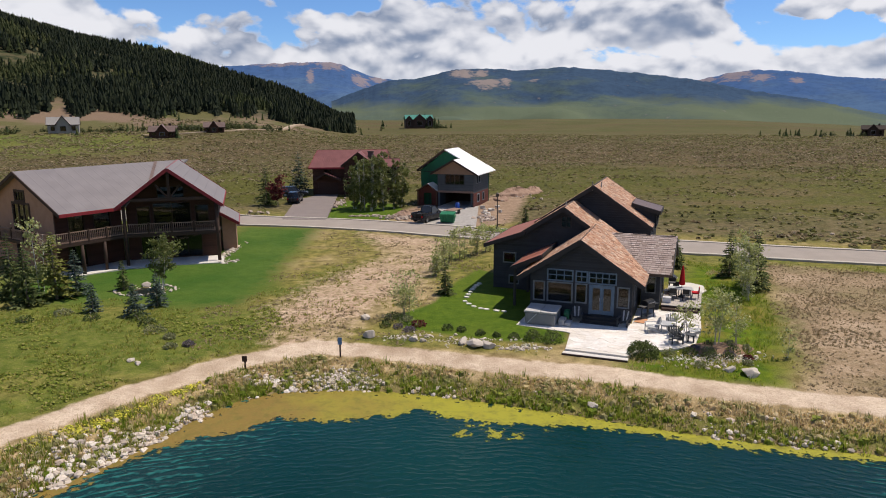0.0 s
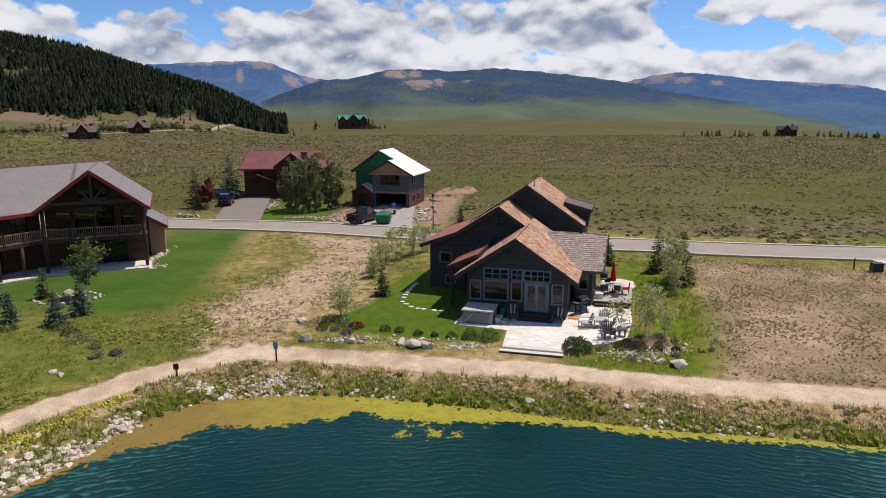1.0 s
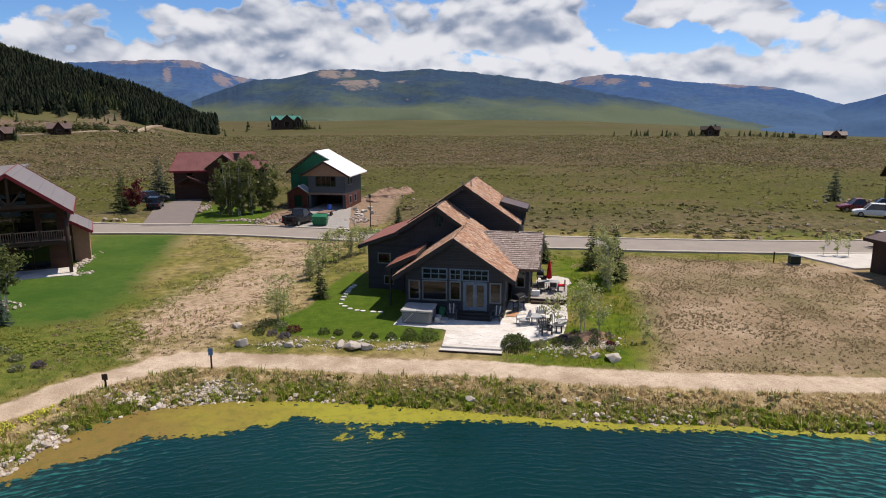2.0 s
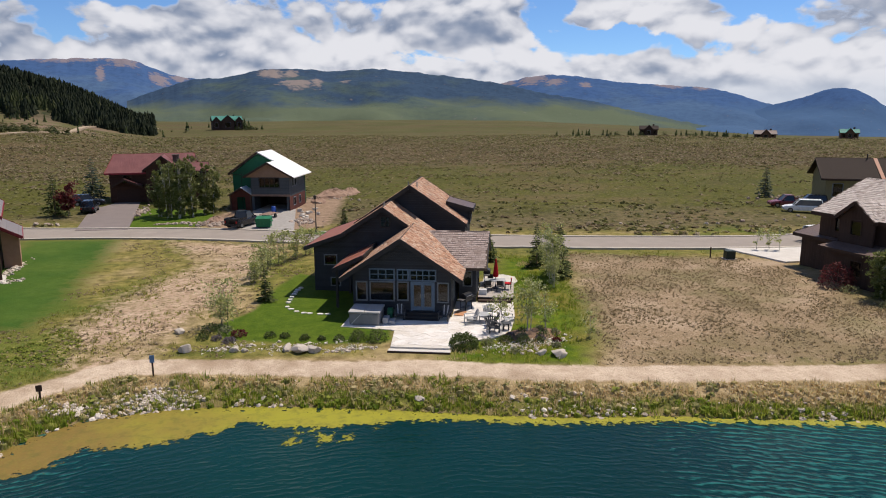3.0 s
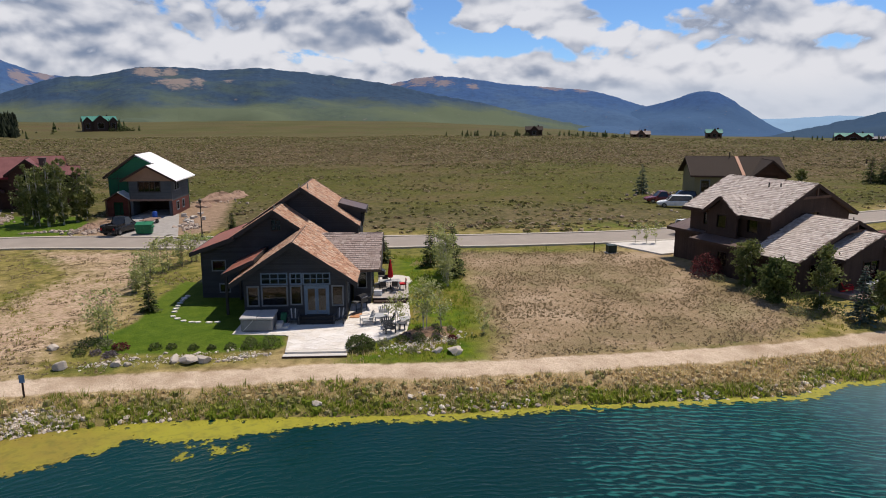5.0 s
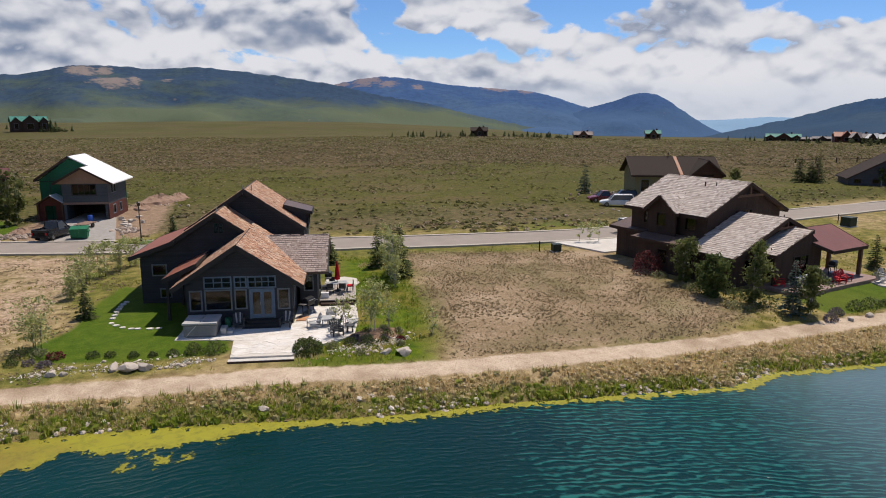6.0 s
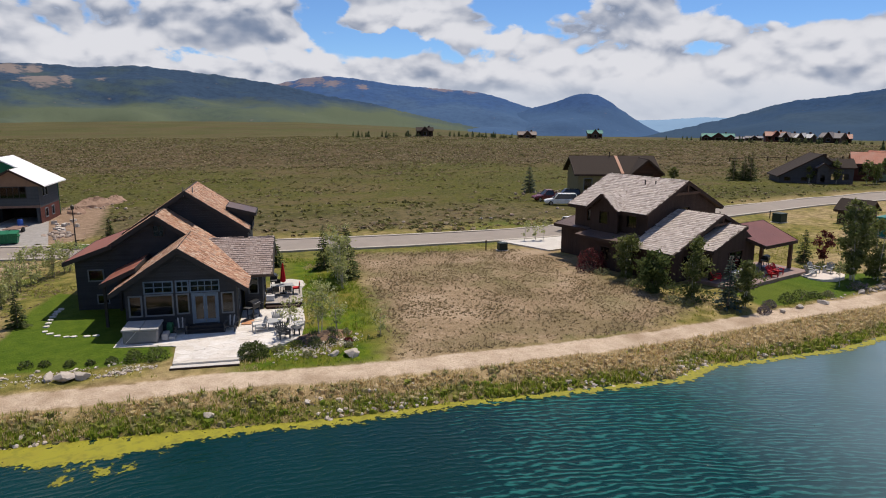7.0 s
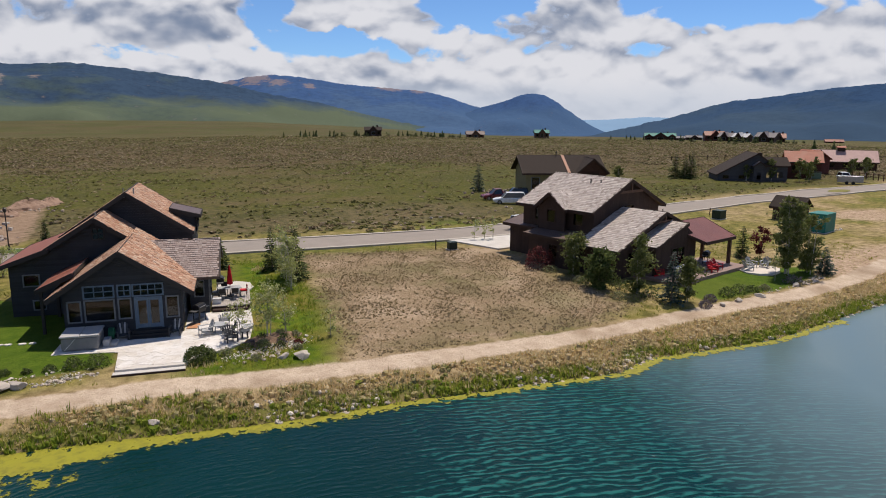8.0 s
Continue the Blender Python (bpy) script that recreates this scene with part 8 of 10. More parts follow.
M_DARK_GREEN = plain("dark_green_steel", (0.014, 0.028, 0.020), (0.022, 0.042, 0.030), rough=0.5)
M_TEAL = plain("teal_steel", (0.01, 0.16, 0.13), (0.015, 0.20, 0.165), rough=0.5)
utility_box(placed(45.0, 56.6, -15), 0.9, 0.8, 0.8, M_DARK_GREEN, "dark green utility box by the road")
utility_box(placed(89.0, 51.6, 0), 1.5, 1.3, 1.2, M_DARK_GREEN, "large dark green transformer box by the road")
teal = utility_box(placed(90.2, 38.3, 3), 3.0, 2.2, 2.35, M_TEAL, "tall teal metal container on the dry grass")


def marker(x, y, h, material, label, head=None):
    ob = thing("marker_post", placed(x, y, 0), label, "post")
    part("post", Mesh().box(-0.045, 0.045, -0.045, 0.045, -0.3, h), material, ob)
    if head:
        part("sign_board", Mesh().box(-head[0] / 2, head[0] / 2, -0.075, -0.047, h - head[1], h + 0.02), head[2], ob)
    return ob


M_BLUE_SIGN = plain("blue_sign", (0.10, 0.20, 0.36), (0.14, 0.26, 0.44), rough=0.5)
marker(-6.25, 40.2, 1.25, M_TIMBER_DARK, "thin dark trail post with a small blue sign", (0.26, 0.42, M_BLUE_SIGN))
marker(-11.6, 38.4, 0.8, M_TIMBER_DARK, "short brown wooden trail post with a box head", (0.3, 0.32, M_TIMBER_DARK))
for x, y, h in ((67.5, 54.5, 1.5), (83.5, 57.0, 1.2), (43.4, 57.4, 1.1), (91, 54.2, 1.1)):
    marker(x, y, h, M_TIMBER_DARK, "plain dark marker post by the road")
# far fence
fence = thing("fence", pose(0, 0, 0), "rail fence with dark posts across the valley", "fence")
for k in range(26):
    x, y = 190 + 5.2 * k, 128 - 3.0 * k
    z = ground_z(x, y)
    part("fence_post", Mesh().box(x - 0.12, x + 0.12, y - 0.12, y + 0.12, z - 0.4, z + 1.5), M_TIMBER_DARK, fence)
    if k < 25:
        x2, y2 = x + 5.2, y - 3.0
        part("fence_rail", Mesh().beam((x, y, z + 1.1), (x2, y2, ground_z(x2, y2) + 1.1), 0.12), M_TIMBER_DARK, fence)

# ---- building site clutter ----
barrel = thing("drum", pose(2.3, 101.0, 0.15, 0, 0, 0), "blue plastic drum before the open garage", "drum")
part("drum_body", Mesh().lathe([(0.30, 0), (0.34, 0.05), (0.34, 0.3), (0.36, 0.33), (0.34, 0.36), (0.34, 0.85), (0.28, 0.92)], 16), plain("blue_plastic", (0.02, 0.07, 0.32), (0.03, 0.10, 0.40), rough=0.4), barrel, "", True)
trailer = thing("trailer", pose(1.6, 96.5, 0.15, 0, 0, -30), "low flat trailer with building scraps", "trailer")
part("bed", Mesh().box(-0.8, 0.8, -1.4, 1.4, 0.45, 0.55), M_RAIL, trailer)
for s in (-1, 1):
    part("wheel", Mesh().tube((s * 0.82, 0, 0.3), (s * 0.98, 0, 0.3), 0.3, n=14), M_TYRE, trailer)
part("drawbar", Mesh().beam((0, -1.4, 0.48), (0, -2.4, 0.4), 0.08), M_STEEL, trailer)
rnd = random.Random(11)
for k in range(14):
    x, y = rnd.uniform(5.8, 8.4), rnd.uniform(94, 103)
    w, d, h = rnd.uniform(0.3, 0.9), rnd.uniform(0.2, 0.6), rnd.uniform(0.12, 0.45)
    ob = bevel(Mesh().box(-w / 2, w / 2, -d / 2, d / 2, -0.05, h).obj("wrapped_package", plain("wrapped_bundle", (0.45, 0.40, 0.35), (0.62, 0.58, 0.52), 3) if k == 0 else bpy.data.materials["wrapped_bundle"]), 0.05)
    ob.matrix_world = placed(x, y, rnd.uniform(0, 180), 0.02)
    tagged(ob, "pale wrapped bundle of building material on bare dirt", "package", "packages beside the unfinished house")
for k in range(9):
    x, y = rnd.uniform(-4.5, -1.5), rnd.uniform(96, 101)
    ob = Mesh().beam((-1.2, 0, 0.06), (1.2, rnd.uniform(-0.2, 0.2), 0.06 + rnd.uniform(0, 0.1)), 0.14, 0.05).obj("plank", M_TAN_BOARD)
    ob.matrix_world = placed(x, y, rnd.uniform(0, 180), 0.03)
    tagged(ob, "loose tan plank lying on bare dirt", "plank", "planks beside the unfinished house")


# heaps of dug earth beside the unfinished house
M_SPOIL = plain("pink_spoil", (0.24, 0.150, 0.105), (0.36, 0.245, 0.18), 0.8, 0.95, bump=1.0, grain=3.0, dist=0.15)


def earth_mound(x, y, w, d, h, seed):
    """A low uneven heap of earth."""
    hg = np.random.default_rng(seed)
    m, n, rings = Mesh(), 18, 5
    v = [(0, 0, h)]
    for k in range(1, rings + 1):
        t = k / rings
        for i in range(n):
            a = 2 * math.pi * i / n
            j = 1 + 0.22 * math.sin(2 * a + seed) + hg.uniform(-0.1, 0.1)
            v.append((w * t * j * math.cos(a), d * t * j * math.sin(a), h * (1 - t**1.6) * hg.uniform(0.75, 1.2) - (0.3 if k == rings else 0)))
    f = [(0, 1 + i, 1 + (i + 1) % n) for i in range(n)]
    f += [(1 + k * n + i, 1 + (k + 1) * n + i, 1 + (k + 1) * n + (i + 1) % n, 1 + k * n + (i + 1) % n) for k in range(rings - 1) for i in range(n)]
    ob = m.add(v, f).obj("earth_mound", M_SPOIL)
    ob.matrix_world = placed(x, y, seed * 37)
    return tagged(ob, "pinkish heap of dug earth beside the building site", "earth heap", "earth heaps")


for k, (x, y, w, d, h) in enumerate(((12.6, 117.5, 4.2, 2.6, 1.3), (16.0, 121.5, 3.6, 2.2, 1.1), (9.6, 111.0, 2.4, 1.6, 0.8), (-5.4, 95.6, 2.0, 1.3, 0.7))):
    earth_mound(x, y, w, d, h, k + 1)
# at the bend of the road
M_VERGE = plain("verge_grass", (0.15, 0.15, 0.03), (0.24, 0.205, 0.06), 1.5, 0.95)
oval = [(139.3 + 3.4 * math.cos(a), 56.7 + 1.5 * math.sin(a)) for a in np.linspace(0, 2 * math.pi, 28, endpoint=False)]
flat("verge", oval, 0.32, M_VERGE, "small kerbed grass island in the road", "grass")
flat("kerb", [(139.3 + (x - 139.3) * 1.12, 56.7 + (y - 56.7) * 1.2) for x, y in oval], 0.24, M_KERB, "concrete kerb round a grass island", "kerb")
trailer = thing("cargo_trailer", placed(156.5, 61.8, -66), "grey flat-sided cargo trailer beside the road bend", "trailer")
bevel(part("box", Mesh().box(-2.4, 2.4, -1.0, 1.0, 0.45, 1.75), M_STEEL, trailer), 0.05)
for x in (-0.6, 0.6):
    for y in (-1.02, 0.82):
        part("wheel", Mesh().tube((x, y, 0.33), (x, y + 0.2, 0.33), 0.33, n=14), M_TYRE, trailer)
part("tow_bar", Mesh().beam((2.4, 0, 0.5), (3.8, 0, 0.4), 0.1), M_BLACK, trailer)
bin_ = thing("waste_bin", placed(163.0, 71.6, -60), "pale green waste container beside the red cabin", "bin")
bevel(part("bin_body", Mesh().box(-0.9, 0.9, -0.7, 0.7, 0.1, 1.5), plain("pale_green_steel", (0.16, 0.24, 0.17), (0.22, 0.31, 0.22)), bin_), 0.05)
part("lid", Mesh().slab([(-0.95, -0.75, 1.56), (0.95, -0.75, 1.56), (0.95, 0.75, 1.70), (-0.95, 0.75, 1.70)], 0.06), M_BLACK, bin_)
corral = thing("corral_fence", pose(0, 0, 0), "brown rail fence of a corral beside the barn", "fence")
line = [(172.0, 69.0), (169.0, 62.0), (166.5, 57.0), (176, 52)]
stops = [(x0 + (x1 - x0) * k / 4, y0 + (y1 - y0) * k / 4) for (x0, y0), (x1, y1) in zip(line[:-1], line[1:]) for k in range(4)]
for (x, y), (x2, y2) in zip(stops[:-1], stops[1:]):
    z, z2 = ground_z(x, y), ground_z(x2, y2)
    part("fence_post", Mesh().box(x - 0.09, x + 0.09, y - 0.09, y + 0.09, z - 0.3, z + 1.5), M_TIMBER, corral)
    for h in (0.6, 1.2):
        part("fence_rail", Mesh().beam((x, y, z + h), (x2, y2, z2 + h), 0.09), M_TIMBER, corral)
flat("verge", [(6.0 + 2.0 * math.cos(a), 83.7 + 0.8 * math.sin(a)) for a in np.linspace(0, 2 * math.pi, 24, endpoint=False)], 0.21, M_VERGE, "small grass patch round the lamp post", "grass")


# ---- plants ----
def leaf_quads(centres, size, rng, flat=0.0):
    """A small four-sided leaf at each centre, turned at random."""
    n = len(centres)
    a = rng.normal(size=(n, 3))
    a[:, 2] *= 1 - flat
    a /= np.linalg.norm(a, axis=1)[:, None]
    b = np.cross(a, rng.normal(size=(n, 3)))
    b /= np.linalg.norm(b, axis=1)[:, None] + 1e-9
    s = size * rng.uniform(0.6, 1.3, (n, 1))
    v = np.stack([centres - a * s, centres + b * s * 0.55, centres + a * s, centres - b * s * 0.55], 1).reshape(-1, 3)
    return v, np.arange(4 * n).reshape(-1, 4)


def leaves_part(parent, centres, size, material, rng, name="crown", label=""):
    v, f = leaf_quads(np.asarray(centres), size, rng)
    ob = raw_mesh(name, v, f, material)
    ob.parent = parent
    if label:
        ob["label"] = label
    return ob


def broadleaf(m, h, spread, material, bark, label, seed, stems=1, leaves=900, size=0.11, bare=0.25, group="", category="tree", open_=0.5):
    """A tree with one or more stems, forking limbs and leaf clumps with gaps."""
    rng = np.random.default_rng(seed)
    ob = thing("tree", m, label, category, group)
    wood, ends = Mesh(), []
    for k in range(stems):
        off = rng.uniform(-0.25, 0.25, 2) * spread * (stems > 1)
        lean = rng.uniform(-0.08, 0.08, 2) * h
        hh = h * rng.uniform(0.82, 1.0) if k else h
        pts = [Vector((off[0] + lean[0] * t, off[1] + lean[1] * t, -0.2 + hh * t * 0.97)) for t in (0, 0.3, 0.6, 0.85, 1.0)]
        r0 = 0.007 * h + 0.012
        for i in range(4):
            wood.tube(pts[i], pts[i + 1], r0 * (1 - i * 0.23), r0 * (1 - (i + 1) * 0.23), 7, False)
        for j in range(int(9 + h)):
            t = rng.uniform(bare, 0.97)
            i = min(int(np.searchsorted([0.3, 0.6, 0.85, 1.0], t)), 3)
            t0 = [0, 0.3, 0.6, 0.85][i]
            base = pts[i].lerp(pts[i + 1], (t - t0) / ([0.3, 0.6, 0.85, 1.0][i] - t0))
            ang = rng.uniform(0, 6.28)
            reach = spread * (0.25 + 0.75 * math.sin(math.pi * min(max((t - bare) / (1 - bare), 0.08), 0.95)) ** 0.8) * rng.uniform(0.5, 1.1)
            tip = base + Vector((math.cos(ang) * reach, math.sin(ang) * reach, reach * rng.uniform(0.3, 0.9)))
            wood.tube(base, tip, r0 * 0.3, r0 * 0.08, 4, False)
            ends.append((base, tip, reach))
    part("trunk", wood, bark, ob)
    pts = []
    per = max(int(leaves * (1.3 if material == M_PALE_LEAF else 2.0)) // max(len(ends), 1), 6)
    for base, tip, reach in ends:
        for _ in range(3):
            t = rng.uniform(0.35, 1.05)
            c = np.array(base.lerp(tip, t))
            r = reach * rng.uniform(0.18, 0.38) + 0.08
            q = rng.normal(size=(per // 3 + 1, 3)) * r * np.array([0.6, 0.6, 0.5])
            pts.append(c + q)
    leaves_part(ob, np.concatenate(pts), size * 1.25, material, rng)
    return ob


def spruce(m, h, r, material, label, seed, group="", dense=1.0):
    """A conifer: tiers of drooping branches hung with needle sprays."""
    rng = np.random.default_rng(seed)
    ob = thing("spruce", m, label, "tree", group)
    part("trunk", Mesh().tube((0, 0, -0.2), (0, 0, h * 0.97), 0.018 * h + 0.03, 0.01, 7), M_BARK, ob)
    v, f = [], []
    z = 0.06 * h
    while z < h * 0.985:
        t = z / h
        reach = r * (1 - t) ** 0.85 * rng.uniform(0.85, 1.1)
        for k in range(int((9 + 6 * (1 - t)) * dense)):
            a = rng.uniform(0, 6.28)
            L = reach * rng.uniform(0.65, 1.15) + 0.05
            droop = -0.25 * L * rng.uniform(0.4, 1.2) + 0.10 * L
            d, side = np.array([math.cos(a), math.sin(a), 0]), np.array([-math.sin(a), math.cos(a), 0])
            for j in range(4):
                s0, s1 = L * (0.12 + 0.22 * j), L * (0.12 + 0.22 * (j + 1)) + 0.06
                w = (0.14 + 0.36 * (1 - j / 4)) * L * 0.48 + 0.05
                c0 = np.array([0, 0, z + droop * (s0 / L) ** 1.4]) + d * s0
                c1 = np.array([0, 0, z + droop * (s1 / L) ** 1.4]) + d * s1
                tw = rng.uniform(-0.6, 0.6)
                up = np.array([0, 0, tw * w])
                base = len(v)
                v += [c0, (c0 + c1) / 2 + side * w * 0.5 + up, c1 - np.array([0, 0, 0.02]), (c0 + c1) / 2 - side * w * 0.5 - up]
                f.append((base, base + 1, base + 2, base + 3))
        z += (0.042 + 0.02 * (1 - t)) * h / (0.6 + 0.4 * h / 4)
    top = len(v)
    v += [np.array([0.03, 0, h * 0.93]), np.array([0, 0.03, h]), np.array([-0.03, 0, h * 0.93]), np.array([0, -0.03, h * 0.9])]
    f.append((top, top + 1, top + 2, top + 3))
    crown = raw_mesh("crown", np.array(v), np.array(f), material)
    crown.parent = ob
    return ob


def shrub(m, r, h, material, label, seed, n=260, size=0.07, group="", category="shrub"):
    """A low mounded bush of leaves on short twigs."""
    rng = np.random.default_rng(seed)
    ob = thing("shrub", m, label, category, group)
    tw = Mesh()
    for _ in range(9):
        a, s = rng.uniform(0, 6.28), rng.uniform(0.3, 0.8)
        tw.tube((0, 0, -0.08), (math.cos(a) * r * s, math.sin(a) * r * s, h * rng.uniform(0.5, 0.85)), 0.018, 0.006, 4, False)
    part("stem", tw, M_BARK, ob)
    d = rng.normal(size=(n, 3))
    d /= np.linalg.norm(d, axis=1)[:, None]
    d[:, 2] = np.abs(d[:, 2])
    lump = 0.78 + 0.3 * vnoise(d[:, 0] * 3 + seed, d[:, 1] * 3 + d[:, 2] * 2, 0.9, seed)
    q = d * (rng.uniform(0.45, 1.0, (n, 1)) ** 0.5) * lump[:, None] * np.array([r, r, h])
    leaves_part(ob, q, size, material, rng, "foliage")
    return ob


# spruces and aspens about the lodge
TREES_LODGE = [(-33.9, 52.5, 5.4, 1.5, M_SPRUCE), (-31.6, 50.6, 4.6, 1.5, M_SPRUCE), (-30.4, 52.4, 5.6, 1.7, M_SPRUCE_GOLD), (-29.3, 53.4, 3.9, 1.25, M_SPRUCE_BLUE), (-25.8, 48.9, 2.3, 0.8, M_SPRUCE_BLUE),
               (-26.4, 55.2, 2.5, 0.75, M_SPRUCE), (-21.6, 50.3, 2.6, 1.0, M_SPRUCE_BLUE), (-22.3, 48.0, 2.4, 1.0, M_SPRUCE_BLUE), (-36.5, 50.0, 5.0, 1.5, M_SPRUCE), (-34.5, 49.0, 3.2, 1.3, M_SPRUCE_GOLD)]
for k, (x, y, h, r, mt) in enumerate(TREES_LODGE):
    tone = {M_SPRUCE: "green", M_SPRUCE_GOLD: "yellow-green", M_SPRUCE_BLUE: "blue-grey"}[mt]
    spruce(placed(x, y, 0), h, r, mt, f"{tone} spruce {'sapling' if h < 3 else 'tree'} near the lodge lawn", 40 + k, "spruces by the lodge")
broadleaf(placed(-33.0, 55.0, 0), 6.0, 1.3, M_PALE_LEAF, M_BIRCH, "slender pale-leaved aspen before the lodge deck", 60, 2, 700, 0.10)
ring_bed = Mesh()
ring = [(-24.5 + 2.3 * math.cos(a), 55.0 + 1.7 * math.sin(a)) for a in np.linspace(0, 2 * math.pi, 24, endpoint=False)]
ring_bed.add([(x, y, ground_z(x, y) - 0.05) for x, y in ring] + [(-24.5, 55.0, ground_z(-24.5, 55.0) + 0.14)], [(k, (k + 1) % 24, 24) for k in range(24)])
tagged(ring_bed.obj("stone_ringed_bed", plain("dark_bed_soil", (0.10, 0.085, 0.035), (0.17, 0.14, 0.06), 2.5, 0.95, bump=0.8, grain=14)), "round planting bed in the lodge lawn", "garden bed", kind="structure")
broadleaf(placed(-23.4, 55.2, 0), 4.9, 1.35, M_ASPEN, M_BIRCH, "two-stemmed young aspen in a stone ring", 61, 3, 900, 0.10, 0.3)
# plants about the charcoal house
broadleaf(placed(17.0, 40.3, 0), 3.9, 1.15, M_PALE_LEAF, M_BIRCH, "slender young aspen with pale leaves by the patio", 62, 3, 700, 0.075, 0.3, open_=0.7)
broadleaf(placed(18.3, 40.6, 0), 2.9, 0.8, M_PALE_LEAF, M_BIRCH, "thin young aspen in the garden bed", 63, 2, 300, 0.07, 0.3)
broadleaf(placed(15.3, 41.3, 0), 2.9, 0.7, M_PALE_LEAF, M_BIRCH, "thin silvery sapling beside the patio table", 64, 2, 300, 0.065, 0.35)
broadleaf(placed(20.6, 38.8, 0), 2.0, 0.5, M_PALE_LEAF, M_BIRCH, "short thin sapling on the grass", 65, 1, 140, 0.065, 0.2)
broadleaf(placed(25.0, 55.2, 0), 5.4, 1.1, M_PALE_LEAF, M_BIRCH, "tall young aspen among the spruces", 67, 3, 800, 0.085, 0.15)
broadleaf(placed(23.6, 50.9, 0), 3.0, 0.8, M_PALE_LEAF, M_BIRCH, "low young aspen on the lawn edge", 68, 3, 420, 0.08, 0.15)
broadleaf(placed(24.2, 52.6, 0), 4.8, 1.1, M_PALE_LEAF, M_BIRCH, "young aspen with pale leaves on the lawn edge", 66, 3, 800, 0.085, 0.2)
spruce(placed(25.6, 54.2, 0), 4.6, 1.35, M_SPRUCE, "green spruce on the lawn edge", 70, "spruces by the charcoal house")
spruce(placed(26.4, 56.4, 0), 4.3, 1.3, M_SPRUCE, "green spruce on the lawn edge", 71, "spruces by the charcoal house")
spruce(placed(25.3, 58.8, 0), 4.2, 1.2, M_SPRUCE, "green spruce on the lawn edge", 72, "spruces by the charcoal house")
spruce(placed(21.6, 62.4, 0), 3.3, 1.4, M_SPRUCE, "green spruce behind the house corner", 73, "spruces by the charcoal house")
spruce(placed(0.3, 53.3, 0), 2.6, 0.8, M_SPRUCE, "small green spruce on the lawn edge", 74, "spruces by the charcoal house")
for k, (x, y, h, s) in enumerate(((0.2, 61.9, 3.2, 1.1), (0.9, 64.6, 3.6, 1.2), (2.0, 66.6, 3.4, 1.2), (3.6, 68.6, 3.4, 1.2), (-0.6, 59.5, 2.2, 0.8), (4.8, 70.0, 3.0, 1.1))):
    broadleaf(placed(x, y, 0), h, s, M_PALE_LEAF, M_BARK, "thin pale-leaved sapling on the rough grass", 80 + k, 3, 420, 0.085, 0.12, "saplings beside the charcoal house")
broadleaf(placed(-2.7, 47.6, 0), 3.3, 1.35, M_PALE_LEAF, M_BARK, "open pale-leaved crab tree above the garden bed", 90, 3, 650, 0.08, 0.2)
BUSHES = [(3.35, -5.75, 1.05, 1.0, M_SHRUB), (-2.3, -5.1, 0.8, 0.85, M_SHRUB), (-3.6, -5.1, 0.65, 0.75, M_SHRUB), (-4.8, -5.3, 0.45, 0.4, M_SHRUB), (-7.1, -5.35, 0.4, 0.4, M_SHRUB), (-8.5, -5.1, 0.42, 0.4, M_SHRUB), (-9.5, -5.1, 0.45, 0.45, M_SHRUB),
          (-6.0, -5.3, 0.35, 0.3, M_SHRUB), (4.8, -5.2, 0.5, 0.45, M_SHRUB_PALE), (6.0, -4.7, 0.55, 0.5, M_SHRUB), (7.2, -4.9, 0.6, 0.6, M_SHRUB), (8.2, -4.3, 0.5, 0.4, M_LAVENDER), (6.6, -6.4, 0.4, 0.3, M_SHRUB_PALE), (9.2, -5.2, 0.35, 0.3, M_SHRUB_PALE)]
for k, (u, v, r, h, mt) in enumerate(BUSHES):
    p = FRONT @ Vector((u, v, 0))
    shrub(placed(p.x, p.y, 0), r, h, mt, "clipped round green shrub in the garden bed" if mt == M_SHRUB else "low grey-green shrub in the garden bed", 100 + k, 2600 if r > 1 else 520 if r > 0.6 else 240, 0.06, "shrubs of the garden bed")
for k, (x, y, r, h, mt) in enumerate(((-21.7, 47.2, 0.8, 0.6, M_SHRUB), (-19.3, 44.0, 0.9, 0.55, M_SHRUB_PALE), (-20.6, 46.0, 0.7, 0.5, M_SHRUB), (-17.9, 43.0, 0.5, 0.35, M_SHRUB_PALE), (-25.0, 47.0, 0.7, 0.5, M_SHRUB), (-27.6, 48.2, 0.8, 0.5, M_SHRUB_PALE), (-29.5, 46.5, 0.7, 0.5, M_SHRUB),
                                     (-16.2, 41.8, 0.45, 0.35, M_LAVENDER), (-17.2, 41.4, 0.5, 0.35, M_SHRUB_PALE), (-1.6, 45.6, 0.6, 0.4, M_SHRUB_RED), (-2.2, 44.6, 0.5, 0.35, M_LAVENDER))):
    shrub(placed(x, y, 0), r, h, mt, "low leafy shrub on rough grass", 130 + k, 220, 0.08, "shrubs on the rough grass")
# the mulched bed beside the patio
bed = Mesh()
ring = [(17.1 + 2.1 * (1 + 0.12 * math.sin(3 * a)) * math.cos(a - 0.3), 40.2 + 1.25 * (1 + 0.1 * math.cos(2 * a)) * math.sin(a - 0.3)) for a in np.linspace(0, 2 * math.pi, 32, endpoint=False)]
bed.add([(x, y, ground_z(x, y) - 0.06) for x, y in ring] + [(17.1 + (x - 17.1) * 0.6, 40.2 + (y - 40.2) * 0.6, ground_z(x, y) + 0.2) for x, y in ring] + [(17.1, 40.2, ground_z(17.1, 40.2) + 0.27)],
        [(k, (k + 1) % 32, 32 + (k + 1) % 32, 32 + k) for k in range(32)] + [(32 + k, 32 + (k + 1) % 32, 64) for k in range(32)])
